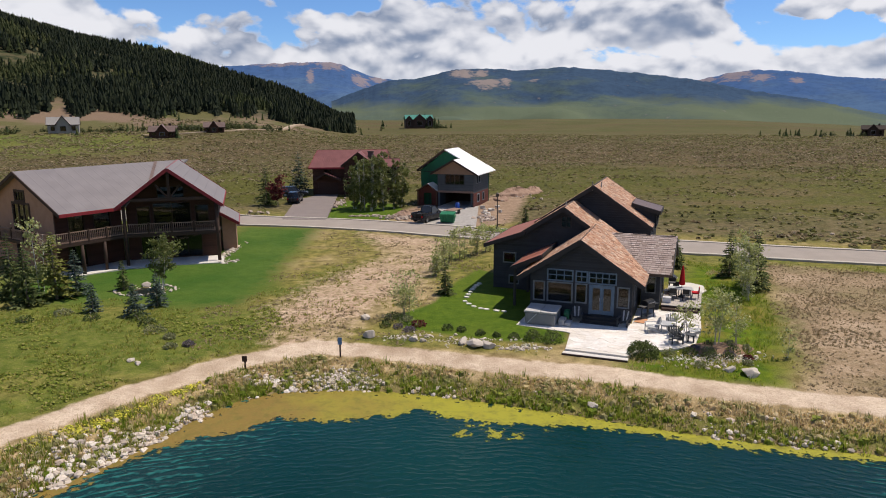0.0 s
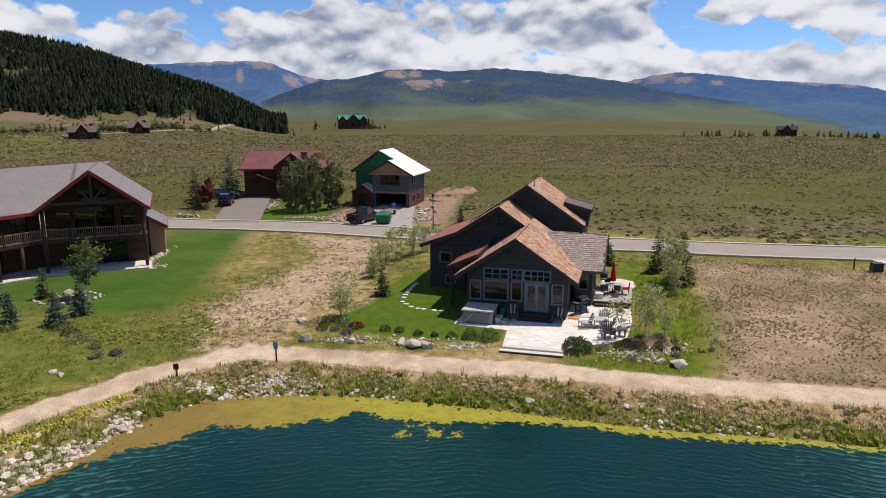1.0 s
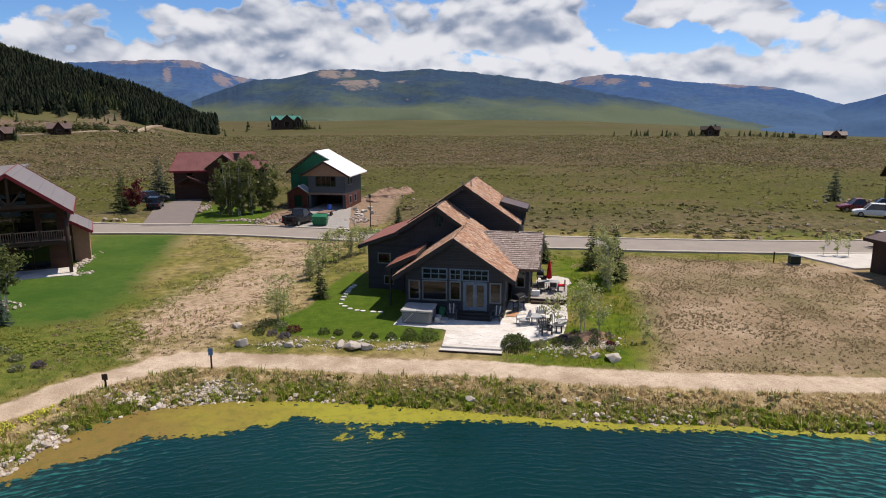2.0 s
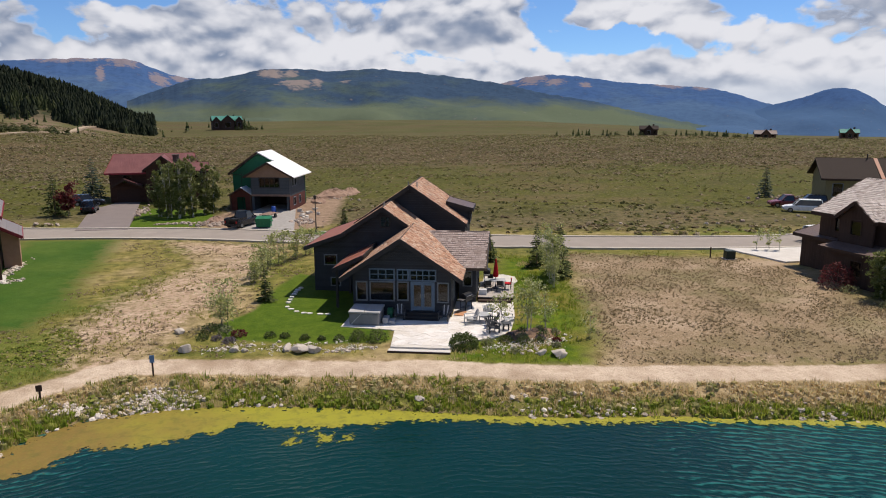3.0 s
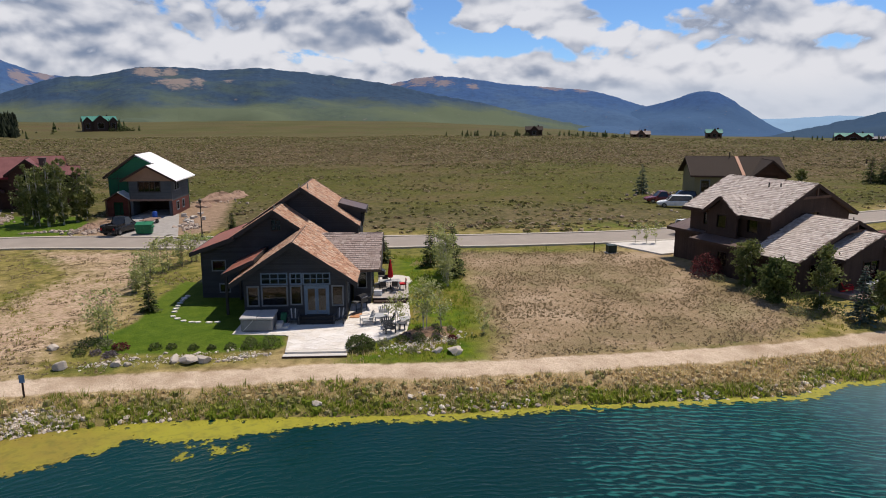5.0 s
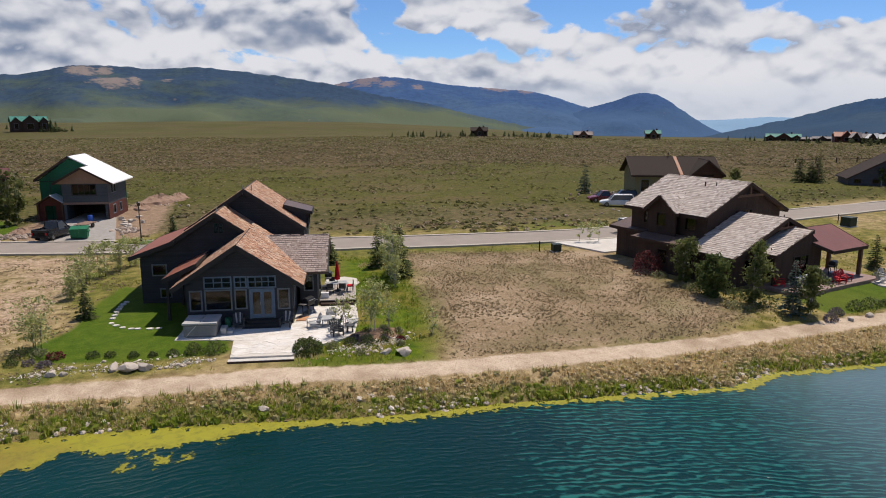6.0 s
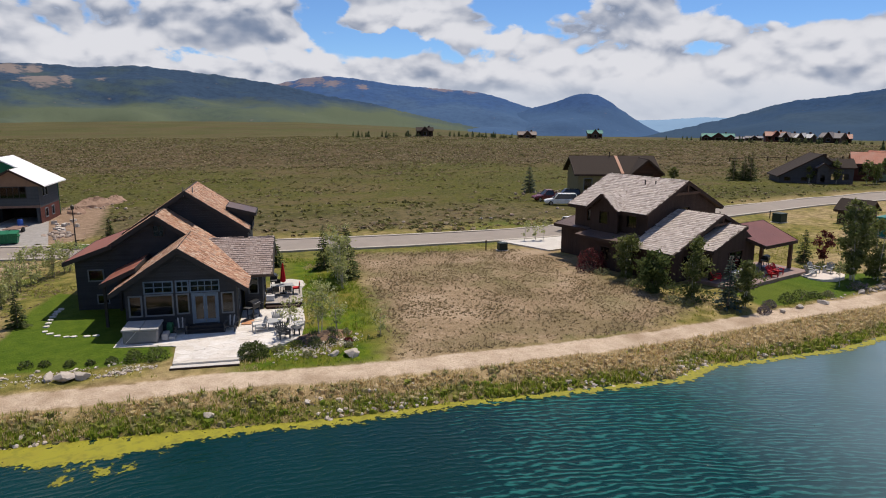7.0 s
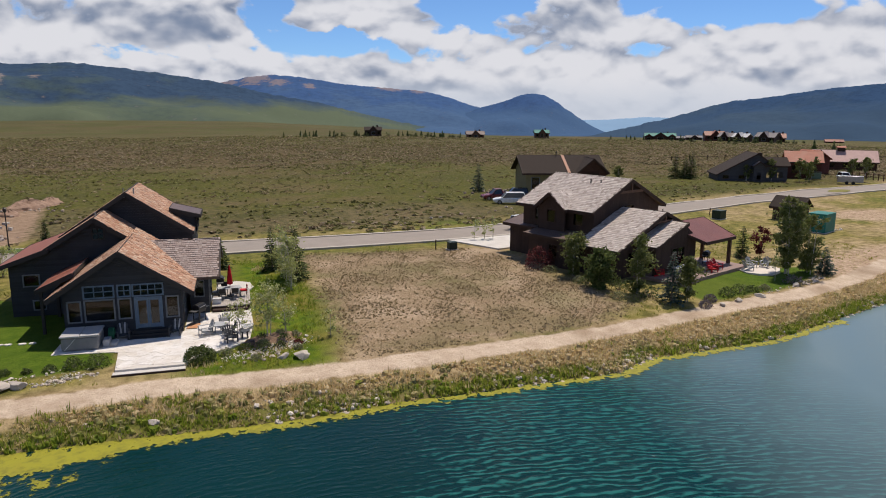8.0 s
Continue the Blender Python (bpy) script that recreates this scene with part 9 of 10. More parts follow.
tagged(bed.obj("mulch_bed", plain("bark_mulch", (0.16, 0.095, 0.06), (0.29, 0.19, 0.125), 2.5, 0.95, bump=0.8, grain=14), smooth=True), "low brown mulched bed round young aspens", "garden bed", kind="structure")
for k, (x, y, r, h, mt) in enumerate(((16.2, 39.6, 0.5, 0.5, M_SHRUB_PALE), (17.6, 39.5, 0.55, 0.6, M_SHRUB), (18.6, 39.9, 0.4, 0.45, M_SHRUB_PALE), (16.6, 40.6, 0.45, 0.55, M_SHRUB), (17.9, 40.7, 0.5, 0.5, M_SHRUB_PALE), (15.6, 40.2, 0.4, 0.35, M_LAVENDER), (17.1, 38.9, 0.4, 0.4, M_SHRUB), (18.2, 38.7, 0.35, 0.3, M_SHRUB_RED),
                                     (-3.4, 46.6, 0.8, 0.7, M_SHRUB), (-2.4, 46.2, 0.7, 0.6, M_SHRUB_PALE), (-3.9, 45.4, 0.5, 0.4, M_SHRUB), (-3.0, 45.2, 0.45, 0.35, M_LAVENDER))):
    shrub(placed(x, y, 0), r, h, mt, "leafy perennial among stones in a garden bed", 230 + k, 200, 0.07, "perennials of the garden beds")
# trees round the timber house
broadleaf(placed(46.6, 40.4, 0), 4.3, 1.2, M_ASPEN, M_BIRCH, "young aspen beside the dark timber wall", 150, 4, 1300, 0.10, 0.05)
broadleaf(placed(44.6, 36.2, 0), 3.7, 1.35, M_SHRUB, M_BARK, "dense green bushy tree by the timber house", 151, 4, 2200, 0.11, 0.0)
broadleaf(placed(46.2, 33.4, 0), 5.4, 1.25, M_ASPEN, M_BIRCH, "leaning aspen before the timber house", 152, 3, 1500, 0.10, 0.03)
spruce(placed(46.3, 30.2, 0), 4.3, 1.15, M_SPRUCE_BLUE, "blue spruce before the timber house", 153)
broadleaf(placed(47.4, 29.4, 0), 4.0, 0.95, M_ASPEN, M_BIRCH, "young aspen above the trail bed", 154, 3, 1200, 0.10, 0.1)
broadleaf(placed(63.6, 29.4, 0), 7.6, 1.45, M_ASPEN, M_BIRCH, "tall leafy aspen clump beside the lawn", 155, 4, 2600, 0.12, 0.1)
broadleaf(placed(65.8, 28.6, 0), 6.0, 1.3, M_ASPEN, M_BIRCH, "leafy aspen at the end of the lawn", 156, 3, 1600, 0.11, 0.08)
spruce(placed(66.8, 27.6, 0), 2.6, 1.2, M_SPRUCE_BLUE, "low blue spruce at the trail edge", 157)
spruce(placed(66.8, 35.8, 0), 3.4, 0.9, M_SPRUCE, "green spruce behind the porch", 158)
broadleaf(placed(67.6, 34.2, 0), 3.4, 0.9, M_SHRUB_RED, M_BARK, "purple-leaved small tree behind the lawn", 159, 2, 500, 0.1, 0.2)
broadleaf(placed(60.2, 28.9, 0), 2.4, 0.6, M_PALE_LEAF, M_BIRCH, "thin sapling on the lawn", 160, 1, 120, 0.07, 0.4)
shrub(placed(46.4, 44.8, 0), 1.7, 2.3, M_SHRUB_RED, "large purple-red shrub against the dark wall", 161, 900, 0.1)
for k, (x, y, r, h, mt) in enumerate(((47.6, 28.0, 0.6, 0.6, M_LAVENDER), (49.2, 28.6, 0.6, 0.6, M_LAVENDER), (61.0, 27.6, 1.1, 0.8, M_LAVENDER), (52.0, 28.8, 0.8, 0.8, M_SHRUB), (53.6, 28.6, 0.9, 0.85, M_SHRUB), (54.9, 28.2, 0.7, 0.6, M_SHRUB), (56.5, 27.9, 0.6, 0.5, M_SHRUB_PALE),
                                     (63.0, 33.2, 0.8, 0.8, M_SHRUB), (64.6, 32.8, 0.9, 0.9, M_SHRUB), (66.0, 32.0, 0.8, 0.8, M_SHRUB), (45.0, 38.5, 0.8, 0.7, M_SHRUB_PALE), (43.6, 33.2, 0.8, 0.6, M_SHRUB_PALE), (49.5, 32.2, 0.6, 0.6, M_SHRUB), (46.0, 43.0, 0.9, 0.6, M_SHRUB_PALE), (45.6, 34.8, 1.0, 1.1, M_SHRUB), (46.0, 32.0, 0.9, 1.0, M_SHRUB), (44.9, 37.6, 0.9, 1.0, M_SHRUB))):
    shrub(placed(x, y, 0), r, h, mt, "lavender grey mounded shrub in the stone bed" if mt == M_LAVENDER else "green shrub in the stone bed", 170 + k, 330, 0.075, "shrubs round the timber house")
for k, (x, y, h) in enumerate(((50.3, 59.2, 2.9), (51.6, 58.8, 2.6), (52.6, 58.5, 2.9))):
    broadleaf(placed(x, y, 0), h, 0.6, M_PALE_LEAF, M_BIRCH, "thin young aspen by the concrete drive", 190 + k, 1, 130, 0.08, 0.3, "saplings by the drive")
# trees about the houses past the road
for k, (x, y, h, s) in enumerate(((-13.2, 102.6, 7.2, 1.2), (-11.8, 101.0, 8.6, 1.3), (-10.4, 100.2, 9.0, 1.3), (-8.9, 101.2, 8.4, 1.3), (-7.4, 102.8, 8.0, 1.2), (-6.4, 104.6, 7.2, 1.1), (-9.8, 104.0, 9.0, 1.3), (-12.0, 104.6, 8.0, 1.2))):
    broadleaf(placed(x, y, 0), h, s, M_ASPEN, M_BIRCH, "leafy aspen in a clump before the red-roofed house", 200 + k, 3, 1100, 0.13, 0.06, "aspen clump")
spruce(placed(-27.4, 106.4, 0), 6.4, 2.0, M_SPRUCE, "green spruce beside the driveway", 210)
broadleaf(placed(-25.4, 105.2, 0), 4.6, 1.5, M_SHRUB_RED, M_BARK, "reddish brown small tree beside the driveway", 211, 2, 700, 0.14)
spruce(placed(-25.6, 122.5, 0), 7.4, 2.1, M_SPRUCE_BLUE, "blue spruce beside the red-roofed house", 212)
spruce(placed(10.9, 88.6, 0), 2.2, 0.7, M_SPRUCE, "small green spruce by the road", 213)
spruce(placed(84.0, 98.0, 0), 5.6, 1.7, M_SPRUCE_BLUE, "blue spruce beyond the parked trucks", 214)
for k, (x, y, h) in enumerate(((138.5, 92, 6.2), (140, 90.5, 5.0), (141, 89.5, 6.6))):
    spruce(placed(x, y, 0), h, 2.0, M_SPRUCE, "green spruce beside the grey house", 215 + k, "spruces by the grey house")
for k, (x, y, h) in enumerate(((146.5, 79.5, 4.6), (150, 75.5, 5.2), (155, 71.5, 5.6), (156.5, 70.5, 4.6), (161, 72, 5.4), (172, 68, 4.6), (176, 66, 4.8), (118, 92, 3.6))):
    broadleaf(placed(x, y, 0), h, 1.2, M_ASPEN, M_BIRCH, "young aspen before the far cabins", 220 + k, 2, 420, 0.16, 0.15, "young aspens by the far cabins")

# scattered conifers and shrubs on the far plain
rng = np.random.default_rng(17)
cl = []
for b, d, n, spread in ((26.4, 410, 5, 12), (29.9, 420, 12, 14), (34.6, 470, 4, 25), (36.0, 450, 9, 14), (37.3, 450, 12, 18), (-1.0, 550, 12, 12), (52.0, 425, 5, 14), (57.0, 400, 4, 10), (61.0, 390, 6, 10), (63.0, 390, 4, 10), (66, 330, 2, 8),
                        (-33, 330, 3, 12), (-27.2, 330, 3, 14), (-24.5, 340, 3, 8), (-20.9, 345, 4, 12), (-22.0, 300, 5, 8), (-5, 560, 4, 30), (-31, 420, 12, 30), (-21, 425, 16, 40), (-14, 440, 14, 40)):
    x, y = far_spot(b, d)
    q = rng.normal(size=(n, 2)) * spread * 0.5
    cl.append(np.c_[x + q[:, 0] * 1.2, y + q[:, 1]])
cl = np.concatenate(cl)
cv, cf = conifers(np.c_[cl, height(cl[:, 0], cl[:, 1]) - 0.2], rng.uniform(2.4, 5.4, len(cl)), rng, 3, 6)
tall = np.array([far_spot(b, 548) for b in (-1.3, -1.1, -0.85, -0.6, -0.3, -4.9)])
tv, tf = conifers(np.c_[tall, height(tall[:, 0], tall[:, 1]) - 0.2], rng.uniform(7, 11, len(tall)), rng, 4, 6)
tagged(raw_mesh("tall_conifers", tv, tf, M_SPRUCE), "tall dark conifers beside a far house", "trees", kind="stuff")
tagged(raw_mesh("far_conifers", cv, cf, M_SPRUCE), "scattered small dark conifers on the far plain", "trees", kind="stuff")


# ---- ground cover ----
def clumps(x, y, r, h, material, name, label, rng, leaves=8, size=0.5, lean=0.3, category="shrubs"):
    """Many low bushes, each a handful of leaf blades about its middle."""
    n = len(x)
    z = height(x, y)
    d = rng.normal(size=(n, leaves, 3))
    d /= np.linalg.norm(d, axis=2)[:, :, None]
    d[..., 2] = np.abs(d[..., 2])
    c = np.stack([x, y, z], -1)[:, None] + d * np.stack([r, r, h], -1)[:, None] * rng.uniform(0.35, 0.9, (n, leaves, 1))
    up = d * 0.75 + np.array([0, 0, 0.8]) + rng.normal(size=(n, leaves, 3)) * lean
    a = np.cross(up, rng.normal(size=(n, leaves, 3)))
    a /= np.linalg.norm(a, axis=2)[:, :, None]
    b = np.cross(a, up)
    b /= np.linalg.norm(b, axis=2)[:, :, None]
    s = (r * size)[:, None, None] * rng.uniform(0.7, 1.3, (n, leaves, 1))
    v = np.stack([c - a * s * 0.7, c + b * s * 0.6, c + a * s, c - b * s * 0.6], 2).reshape(-1, 3)
    ob = raw_mesh(name, v, np.arange(len(v)).reshape(-1, 4), material)
    return tagged(ob, label, category, kind="stuff")


def mounds(x, y, r, h, material, name, label, rng, sides=6, category="shrubs"):
    """Many low rounded bushes, each an uneven dome with a ragged rim."""
    n = len(x)
    z = height(x, y)
    a = rng.uniform(0, 6.28, (n, 1)) + np.arange(sides) * 2 * np.pi / sides
    low = r[:, None] * rng.uniform(0.75, 1.25, (n, sides))
    mid = r[:, None] * rng.uniform(0.45, 0.95, (n, sides))
    rim = np.stack([x[:, None] + low * np.cos(a), y[:, None] + low * np.sin(a), np.repeat(z[:, None] - 0.05, sides, 1)], -1)
    a = a + rng.uniform(-0.3, 0.3, (n, sides))
    waist = np.stack([x[:, None] + mid * np.cos(a), y[:, None] + mid * np.sin(a), z[:, None] + h[:, None] * rng.uniform(0.45, 1.05, (n, sides))], -1)
    tip = np.stack([x, y, z + h * rng.uniform(0.7, 1.05, n)], -1)[:, None]
    v = np.concatenate([rim, waist, tip], 1).reshape(-1, 3)
    s, i = np.arange(n)[:, None] * (2 * sides + 1), np.arange(sides)
    k = (i + 1) % sides
    top = np.broadcast_to(s + 2 * sides, (n, sides))
    f = np.concatenate([np.stack([s + i, s + k, s + sides + i], -1), np.stack([s + k, s + sides + k, s + sides + i], -1), np.stack([s + sides + i, s + sides + k, top], -1)], 1).reshape(-1, 3)
    return tagged(raw_mesh(name, v, f, material), label, category, kind="stuff")


def blades(x, y, h, material, name, label, rng, per=6, spread=0.12, width=0.025, category="grass"):
    """Tufts of upright grass blades."""
    n = len(x)
    z = height(x, y)
    a = rng.uniform(0, 6.28, (n, per))
    o = rng.uniform(0, spread, (n, per))
    base = np.stack([x[:, None] + o * np.cos(a), y[:, None] + o * np.sin(a), np.repeat(z[:, None], per, 1) - 0.03], -1)
    hh = h[:, None] * rng.uniform(0.6, 1.2, (n, per))
    tip = base + np.stack([np.cos(a) * hh * rng.uniform(0.1, 0.6, (n, per)), np.sin(a) * hh * rng.uniform(0.1, 0.6, (n, per)), hh], -1)
    side = np.stack([-np.sin(a), np.cos(a), 0 * a], -1) * width * (0.6 + h[:, None, None])
    v = np.stack([base - side, base + side, tip], 2).reshape(-1, 3)
    ob = raw_mesh(name, v, np.arange(len(v)).reshape(-1, 3), material)
    return tagged(ob, label, category, kind="stuff")


def scatter(n, x0, x1, y0, y1, rng):
    return rng.uniform(x0, x1, n), rng.uniform(y0, y1, n)


def off_paving(x, y):
    """True on open ground, away from houses, roads, lawns and the trail."""
    ok = (seg_dist(x, y, TRAIL) > 1.25) & (seg_dist(x, y, ROAD) > 3.9) & (inside(x, y, LAKE) < -0.25)
    for p in (LAWN_LODGE, LAWN_HOUSE, LAWN_RED, LAWN_TIMBER):
        ok &= inside(x, y, p) < 0.1
    hx = np.stack([x - 11.1, y - 46.055], -1) @ np.array([[math.cos(radians(-21)), -math.sin(radians(-21))], [math.sin(radians(-21)), math.cos(radians(-21))]])
    ok &= ~((hx[..., 0] > -10.2) & (hx[..., 0] < 6.8) & (hx[..., 1] > -0.4) & (hx[..., 1] < 18.2)) & ~((inside(hx[..., 0], hx[..., 1], PATIO + []) > -0.1)) & ~((hx[..., 0] > -1.5) & (hx[..., 0] < 2.8) & (hx[..., 1] > -7.6) & (hx[..., 1] < -6))
    for (cx, cy, turn, u0, u1, v0, v1) in ((48.58, 37.14, 2, -1, 14, -5, 16), (-22.09, 66.28, 16, -9, 2.2, -1.5, 12), (-30, 64, 56, -7.2, 4, -0.5, 17), (-0.64, 104.34, -20, -4.2, 6.2, -17, 9), (-23.53, 119.64, 2, -1, 17, -2.6, 10), (84.1, 85.3, -32, -1, 15, -2, 10), (142.9, 85.1, -50, -1, 50, -1, 11)):
        c, s = math.cos(radians(turn)), math.sin(radians(turn))
        u, v = (x - cx) * c + (y - cy) * s, -(x - cx) * s + (y - cy) * c
        ok &= ~((u > u0) & (u < u1) & (v > v0) & (v < v1))
    ok &= ~((x > -25.5) & (x < -15.2) & (y > 90) & (y < 120)) & ~((x > 46.5) & (x < 58) & (y > 52.5) & (y < 62))
    return ok


rng = np.random.default_rng(23)
# leafy thickets about the far cabins
hx_, hy_ = [], []
for b, d, n, spread in ((-33.5, 345, 14, 16), (-29.5, 360, 18, 18), (-27.0, 350, 16, 12), (-25.4, 350, 10, 8), (-21.2, 340, 22, 14), (-19.6, 335, 16, 8), (-17.6, 350, 46, 22), (-16.2, 360, 26, 14), (-14.5, 380, 8, 20), (-0.6, 548, 24, 10), (-6, 540, 5, 20), (30.5, 424, 14, 10), (37, 452, 8, 16), (60, 395, 10, 20), (63.6, 400, 8, 10)):
    x, y = far_spot(b, d)
    q = rng.normal(size=(n, 2)) * spread * 0.5
    hx_.append(x + q[:, 0] * 1.3)
    hy_.append(y + q[:, 1])
hx_, hy_ = np.concatenate(hx_), np.concatenate(hy_)
hr = rng.uniform(0.9, 2.3, len(hx_))
clumps(hx_, hy_, hr, hr * 1.7, M_GROVE, "thickets", "green leafy thickets about the far cabins", rng, 60, 0.28, category="shrubs")
# sagebrush past the road in camera-distance bands: big and dark, then sparse, then thick
sx, sy = scatter(210000, -170, 350, 66, 430, rng)
line_y = np.interp(sx, [p[0] for p in ROAD], [p[1] for p in ROAD])
rr2 = np.hypot(sx, sy)
ang = np.degrees(np.arctan2(sx, sy))
ok = (sy > line_y + 4.8) & (ang > -36) & (ang < 73) & (rr2 < 420) & off_paving(sx, sy) & (inside(sx, sy, DIRT_BUILD) < -0.5) & (inside(sx, sy, LAWN_RED) < -0.3)
belt = rr2 + 60 * (vnoise(sx, sy, 60, 33) - 0.5) + 24 * (vnoise(sx, sy, 17, 34) - 0.5)
thick = np.interp(belt, [70, 100, 116, 155, 185, 260, 340, 420], [0.75, 0.55, 0.22, 0.20, 0.80, 0.75, 0.40, 0.25])
ok &= rng.uniform(0, 1, len(sx)) < thick * (0.35 + 1.1 * step(vnoise(sx, sy, 6, 32), 0.25, 0.7))
sx, sy, rr2, belt = sx[ok], sy[ok], rr2[ok], belt[ok]
sr = rng.uniform(0.24, 0.66, len(sx)) * np.interp(belt, [70, 110, 150, 200, 420], [1.15, 1.0, 0.75, 1.05, 1.35]) * (0.8 + 0.5 * vnoise(sx, sy, 9, 35))
leafy = rng.uniform(0, 1, len(sx)) < np.interp(belt, [80, 115, 160, 200, 300, 400], [0.55, 0.75, 0.7, 0.25, 0.4, 0.6])
clumps(sx[~leafy], sy[~leafy], sr[~leafy], sr[~leafy] * 0.5, M_SAGE, "sagebrush", "grey-brown sagebrush scattered over the slope", rng, 6, 0.62)
clumps(sx[leafy], sy[leafy], sr[leafy], sr[leafy] * 0.5, M_SAGE_GREEN, "sagebrush", "olive green sagebrush scattered over the slope", rng, 6, 0.62)
# dry bunch grass on the vacant lot
lx, ly = scatter(30000, 18, 51, 28, 64, rng)
ok = (inside(lx, ly, LOT) > rng.uniform(-1.0, 0.6, len(lx))) & off_paving(lx, ly) & (rng.uniform(0, 1, len(lx)) < 0.25 + 0.75 * step(vnoise(lx, ly, 3.0, 41), 0.3, 0.65))
lx, ly = lx[ok], ly[ok]
lr = rng.uniform(0.04, 0.10, len(lx)) * (0.8 + 0.6 * vnoise(lx, ly, 5, 42))
clumps(lx, ly, lr * 1.1, lr * 0.8, M_BUNCH, "bunch_grass", "brown dry bunch grass on the vacant lot", rng, 5, 0.6, category="grass")
blades(lx[::2], ly[::2], lr[::2] * 1.7, M_DRY_TUFT, "dry_tufts", "brown dry grass blades on the vacant lot", rng, 6, 0.11, 0.03)
bx, by = scatter(9000, -18, 8, 39, 82, rng)
ok = (np.maximum(inside(bx, by, BARE_EAST), inside(bx, by, BARE_ROAD)) > -5) & off_paving(bx, by) & (vnoise(bx, by, 1.5, 43) > 0.5)
bx, by = bx[ok], by[ok]
br = rng.uniform(0.07, 0.18, len(bx))
clumps(bx, by, br, br * 0.7, M_BUNCH, "dry_weeds", "dry weeds on bare ground between the houses", rng, 6, 0.5, category="weeds")
# green tufts: banks, meadow and the strip beside the house
tx, ty = scatter(110000, -42, 84, 17, 66, rng)
dl = -inside(tx, ty, LAKE)
want = np.where(dl < 3.4, 0.75 * step(vnoise(tx, ty, 1.5, 51), 0.42, 0.6), 0.0)
want = np.maximum(want, 0.5 * (inside(tx, ty, STRIP) > -0.6) * step(vnoise(tx, ty, 1.8, 52), 0.2, 0.7))
want = np.maximum(want, 0.55 * (inside(tx, ty, MEADOW) > -1) * step(vnoise(tx, ty, 2.5, 53), 0.3, 0.8))
want = np.maximum(want, 0.3 * step(vnoise(tx, ty, 3.0, 54), 0.4, 0.8) * (inside(tx, ty, LOT) < 0))
ok = (rng.uniform(0, 1, len(tx)) < want) & off_paving(tx, ty)
tx, ty = tx[ok], ty[ok]
near = (-inside(tx, ty, LAKE) < 4.5) | (inside(tx, ty, STRIP) > -0.3)
wet = -inside(tx, ty, LAKE)
straw = near & ((inside(tx, ty, STRIP) < -0.3) | (vnoise(tx, ty, 3.5, 55) > 0.68)) & (rng.uniform(0, 1, len(tx)) < np.clip(0.22 + 0.9 * step(wet, 0.7, 1.5) * (0.45 + 0.55 * step(tx, 2, 20)) + 0.5 * (vnoise(tx, ty, 2.5, 57) - 0.45), 0, 1))
green = near & ~straw
blades(tx[green], ty[green], rng.uniform(0.22, 0.55, green.sum()) * np.where(inside(tx[green], ty[green], STRIP) > -0.3, 0.6, 1.0), M_GRASS, "grass_tufts", "tall green grass along the bank", rng, 8, 0.24, 0.035)
blades(tx[straw], ty[straw], rng.uniform(0.16, 0.42, straw.sum()), M_STRAW, "straw_tufts", "dry straw-coloured grass along the bank", rng, 7, 0.2, 0.032)
blades(tx[~near], ty[~near], rng.uniform(0.08, 0.24, (~near).sum()), M_MEADOW, "meadow_grass", "rough green meadow grass between the lawns and trail", rng, 7, 0.2, 0.035)
# close-grown grass over the whole bank
kx, ky = scatter(90000, -22, 72, 18, 44, rng)
dl = -inside(kx, ky, LAKE)
ok = (dl > 0.15) & (dl < 4.2) & off_paving(kx, ky) & (rng.uniform(0, 1, len(kx)) < 0.25 + 0.75 * step(vnoise(kx, ky, 1.1, 58), 0.3, 0.6)) & (seg_dist(kx, ky, TRAIL) > 1.15 + 0.5 * vnoise(kx, ky, 1.2, 59))
kx, ky, dl = kx[ok], ky[ok], dl[ok]
dryness = 0.28 + 0.85 * step(dl, 0.8, 1.7) * (0.4 + 0.6 * step(kx, 2, 20)) + 0.9 * (vnoise(kx, ky, 2.0, 60) - 0.5)
pale = rng.uniform(0, 1, len(kx)) < dryness
blades(kx[pale], ky[pale], rng.uniform(0.10, 0.26, pale.sum()), M_STRAW, "short_straw", "short dry grass on the pond bank", rng, 6, 0.14, 0.045)
blades(kx[~pale], ky[~pale], rng.uniform(0.12, 0.32, (~pale).sum()), M_GRASS, "bank_grass", "close green grass on the pond bank", rng, 6, 0.14, 0.045)
# rounded tussocks over the bank: bright by the water, grey-green above, straw towards the east
ux, uy = scatter(42000, -24, 76, 18, 46, rng)
dl = -inside(ux, uy, LAKE)
ok = (dl > 0.1) & (dl < 4.6) & off_paving(ux, uy) & (seg_dist(ux, uy, TRAIL) > 1.3) & (rng.uniform(0, 1, len(ux)) < 0.15 + 0.85 * step(vnoise(ux, uy, 1.4, 65), 0.3, 0.6))
ux, uy, dl = ux[ok], uy[ok], dl[ok]
ur = rng.uniform(0.07, 0.24, len(ux))
sere = 0.24 + 0.8 * step(dl, 1.0, 2.0) * (0.25 + 0.75 * step(ux, 14, 30)) + 0.8 * (vnoise(ux, uy, 2.6, 66) - 0.5) + rng.uniform(-0.2, 0.2, len(ux))
moist = (sere < 0.3) & (dl + rng.uniform(-0.4, 0.4, len(ux)) < 1.5)
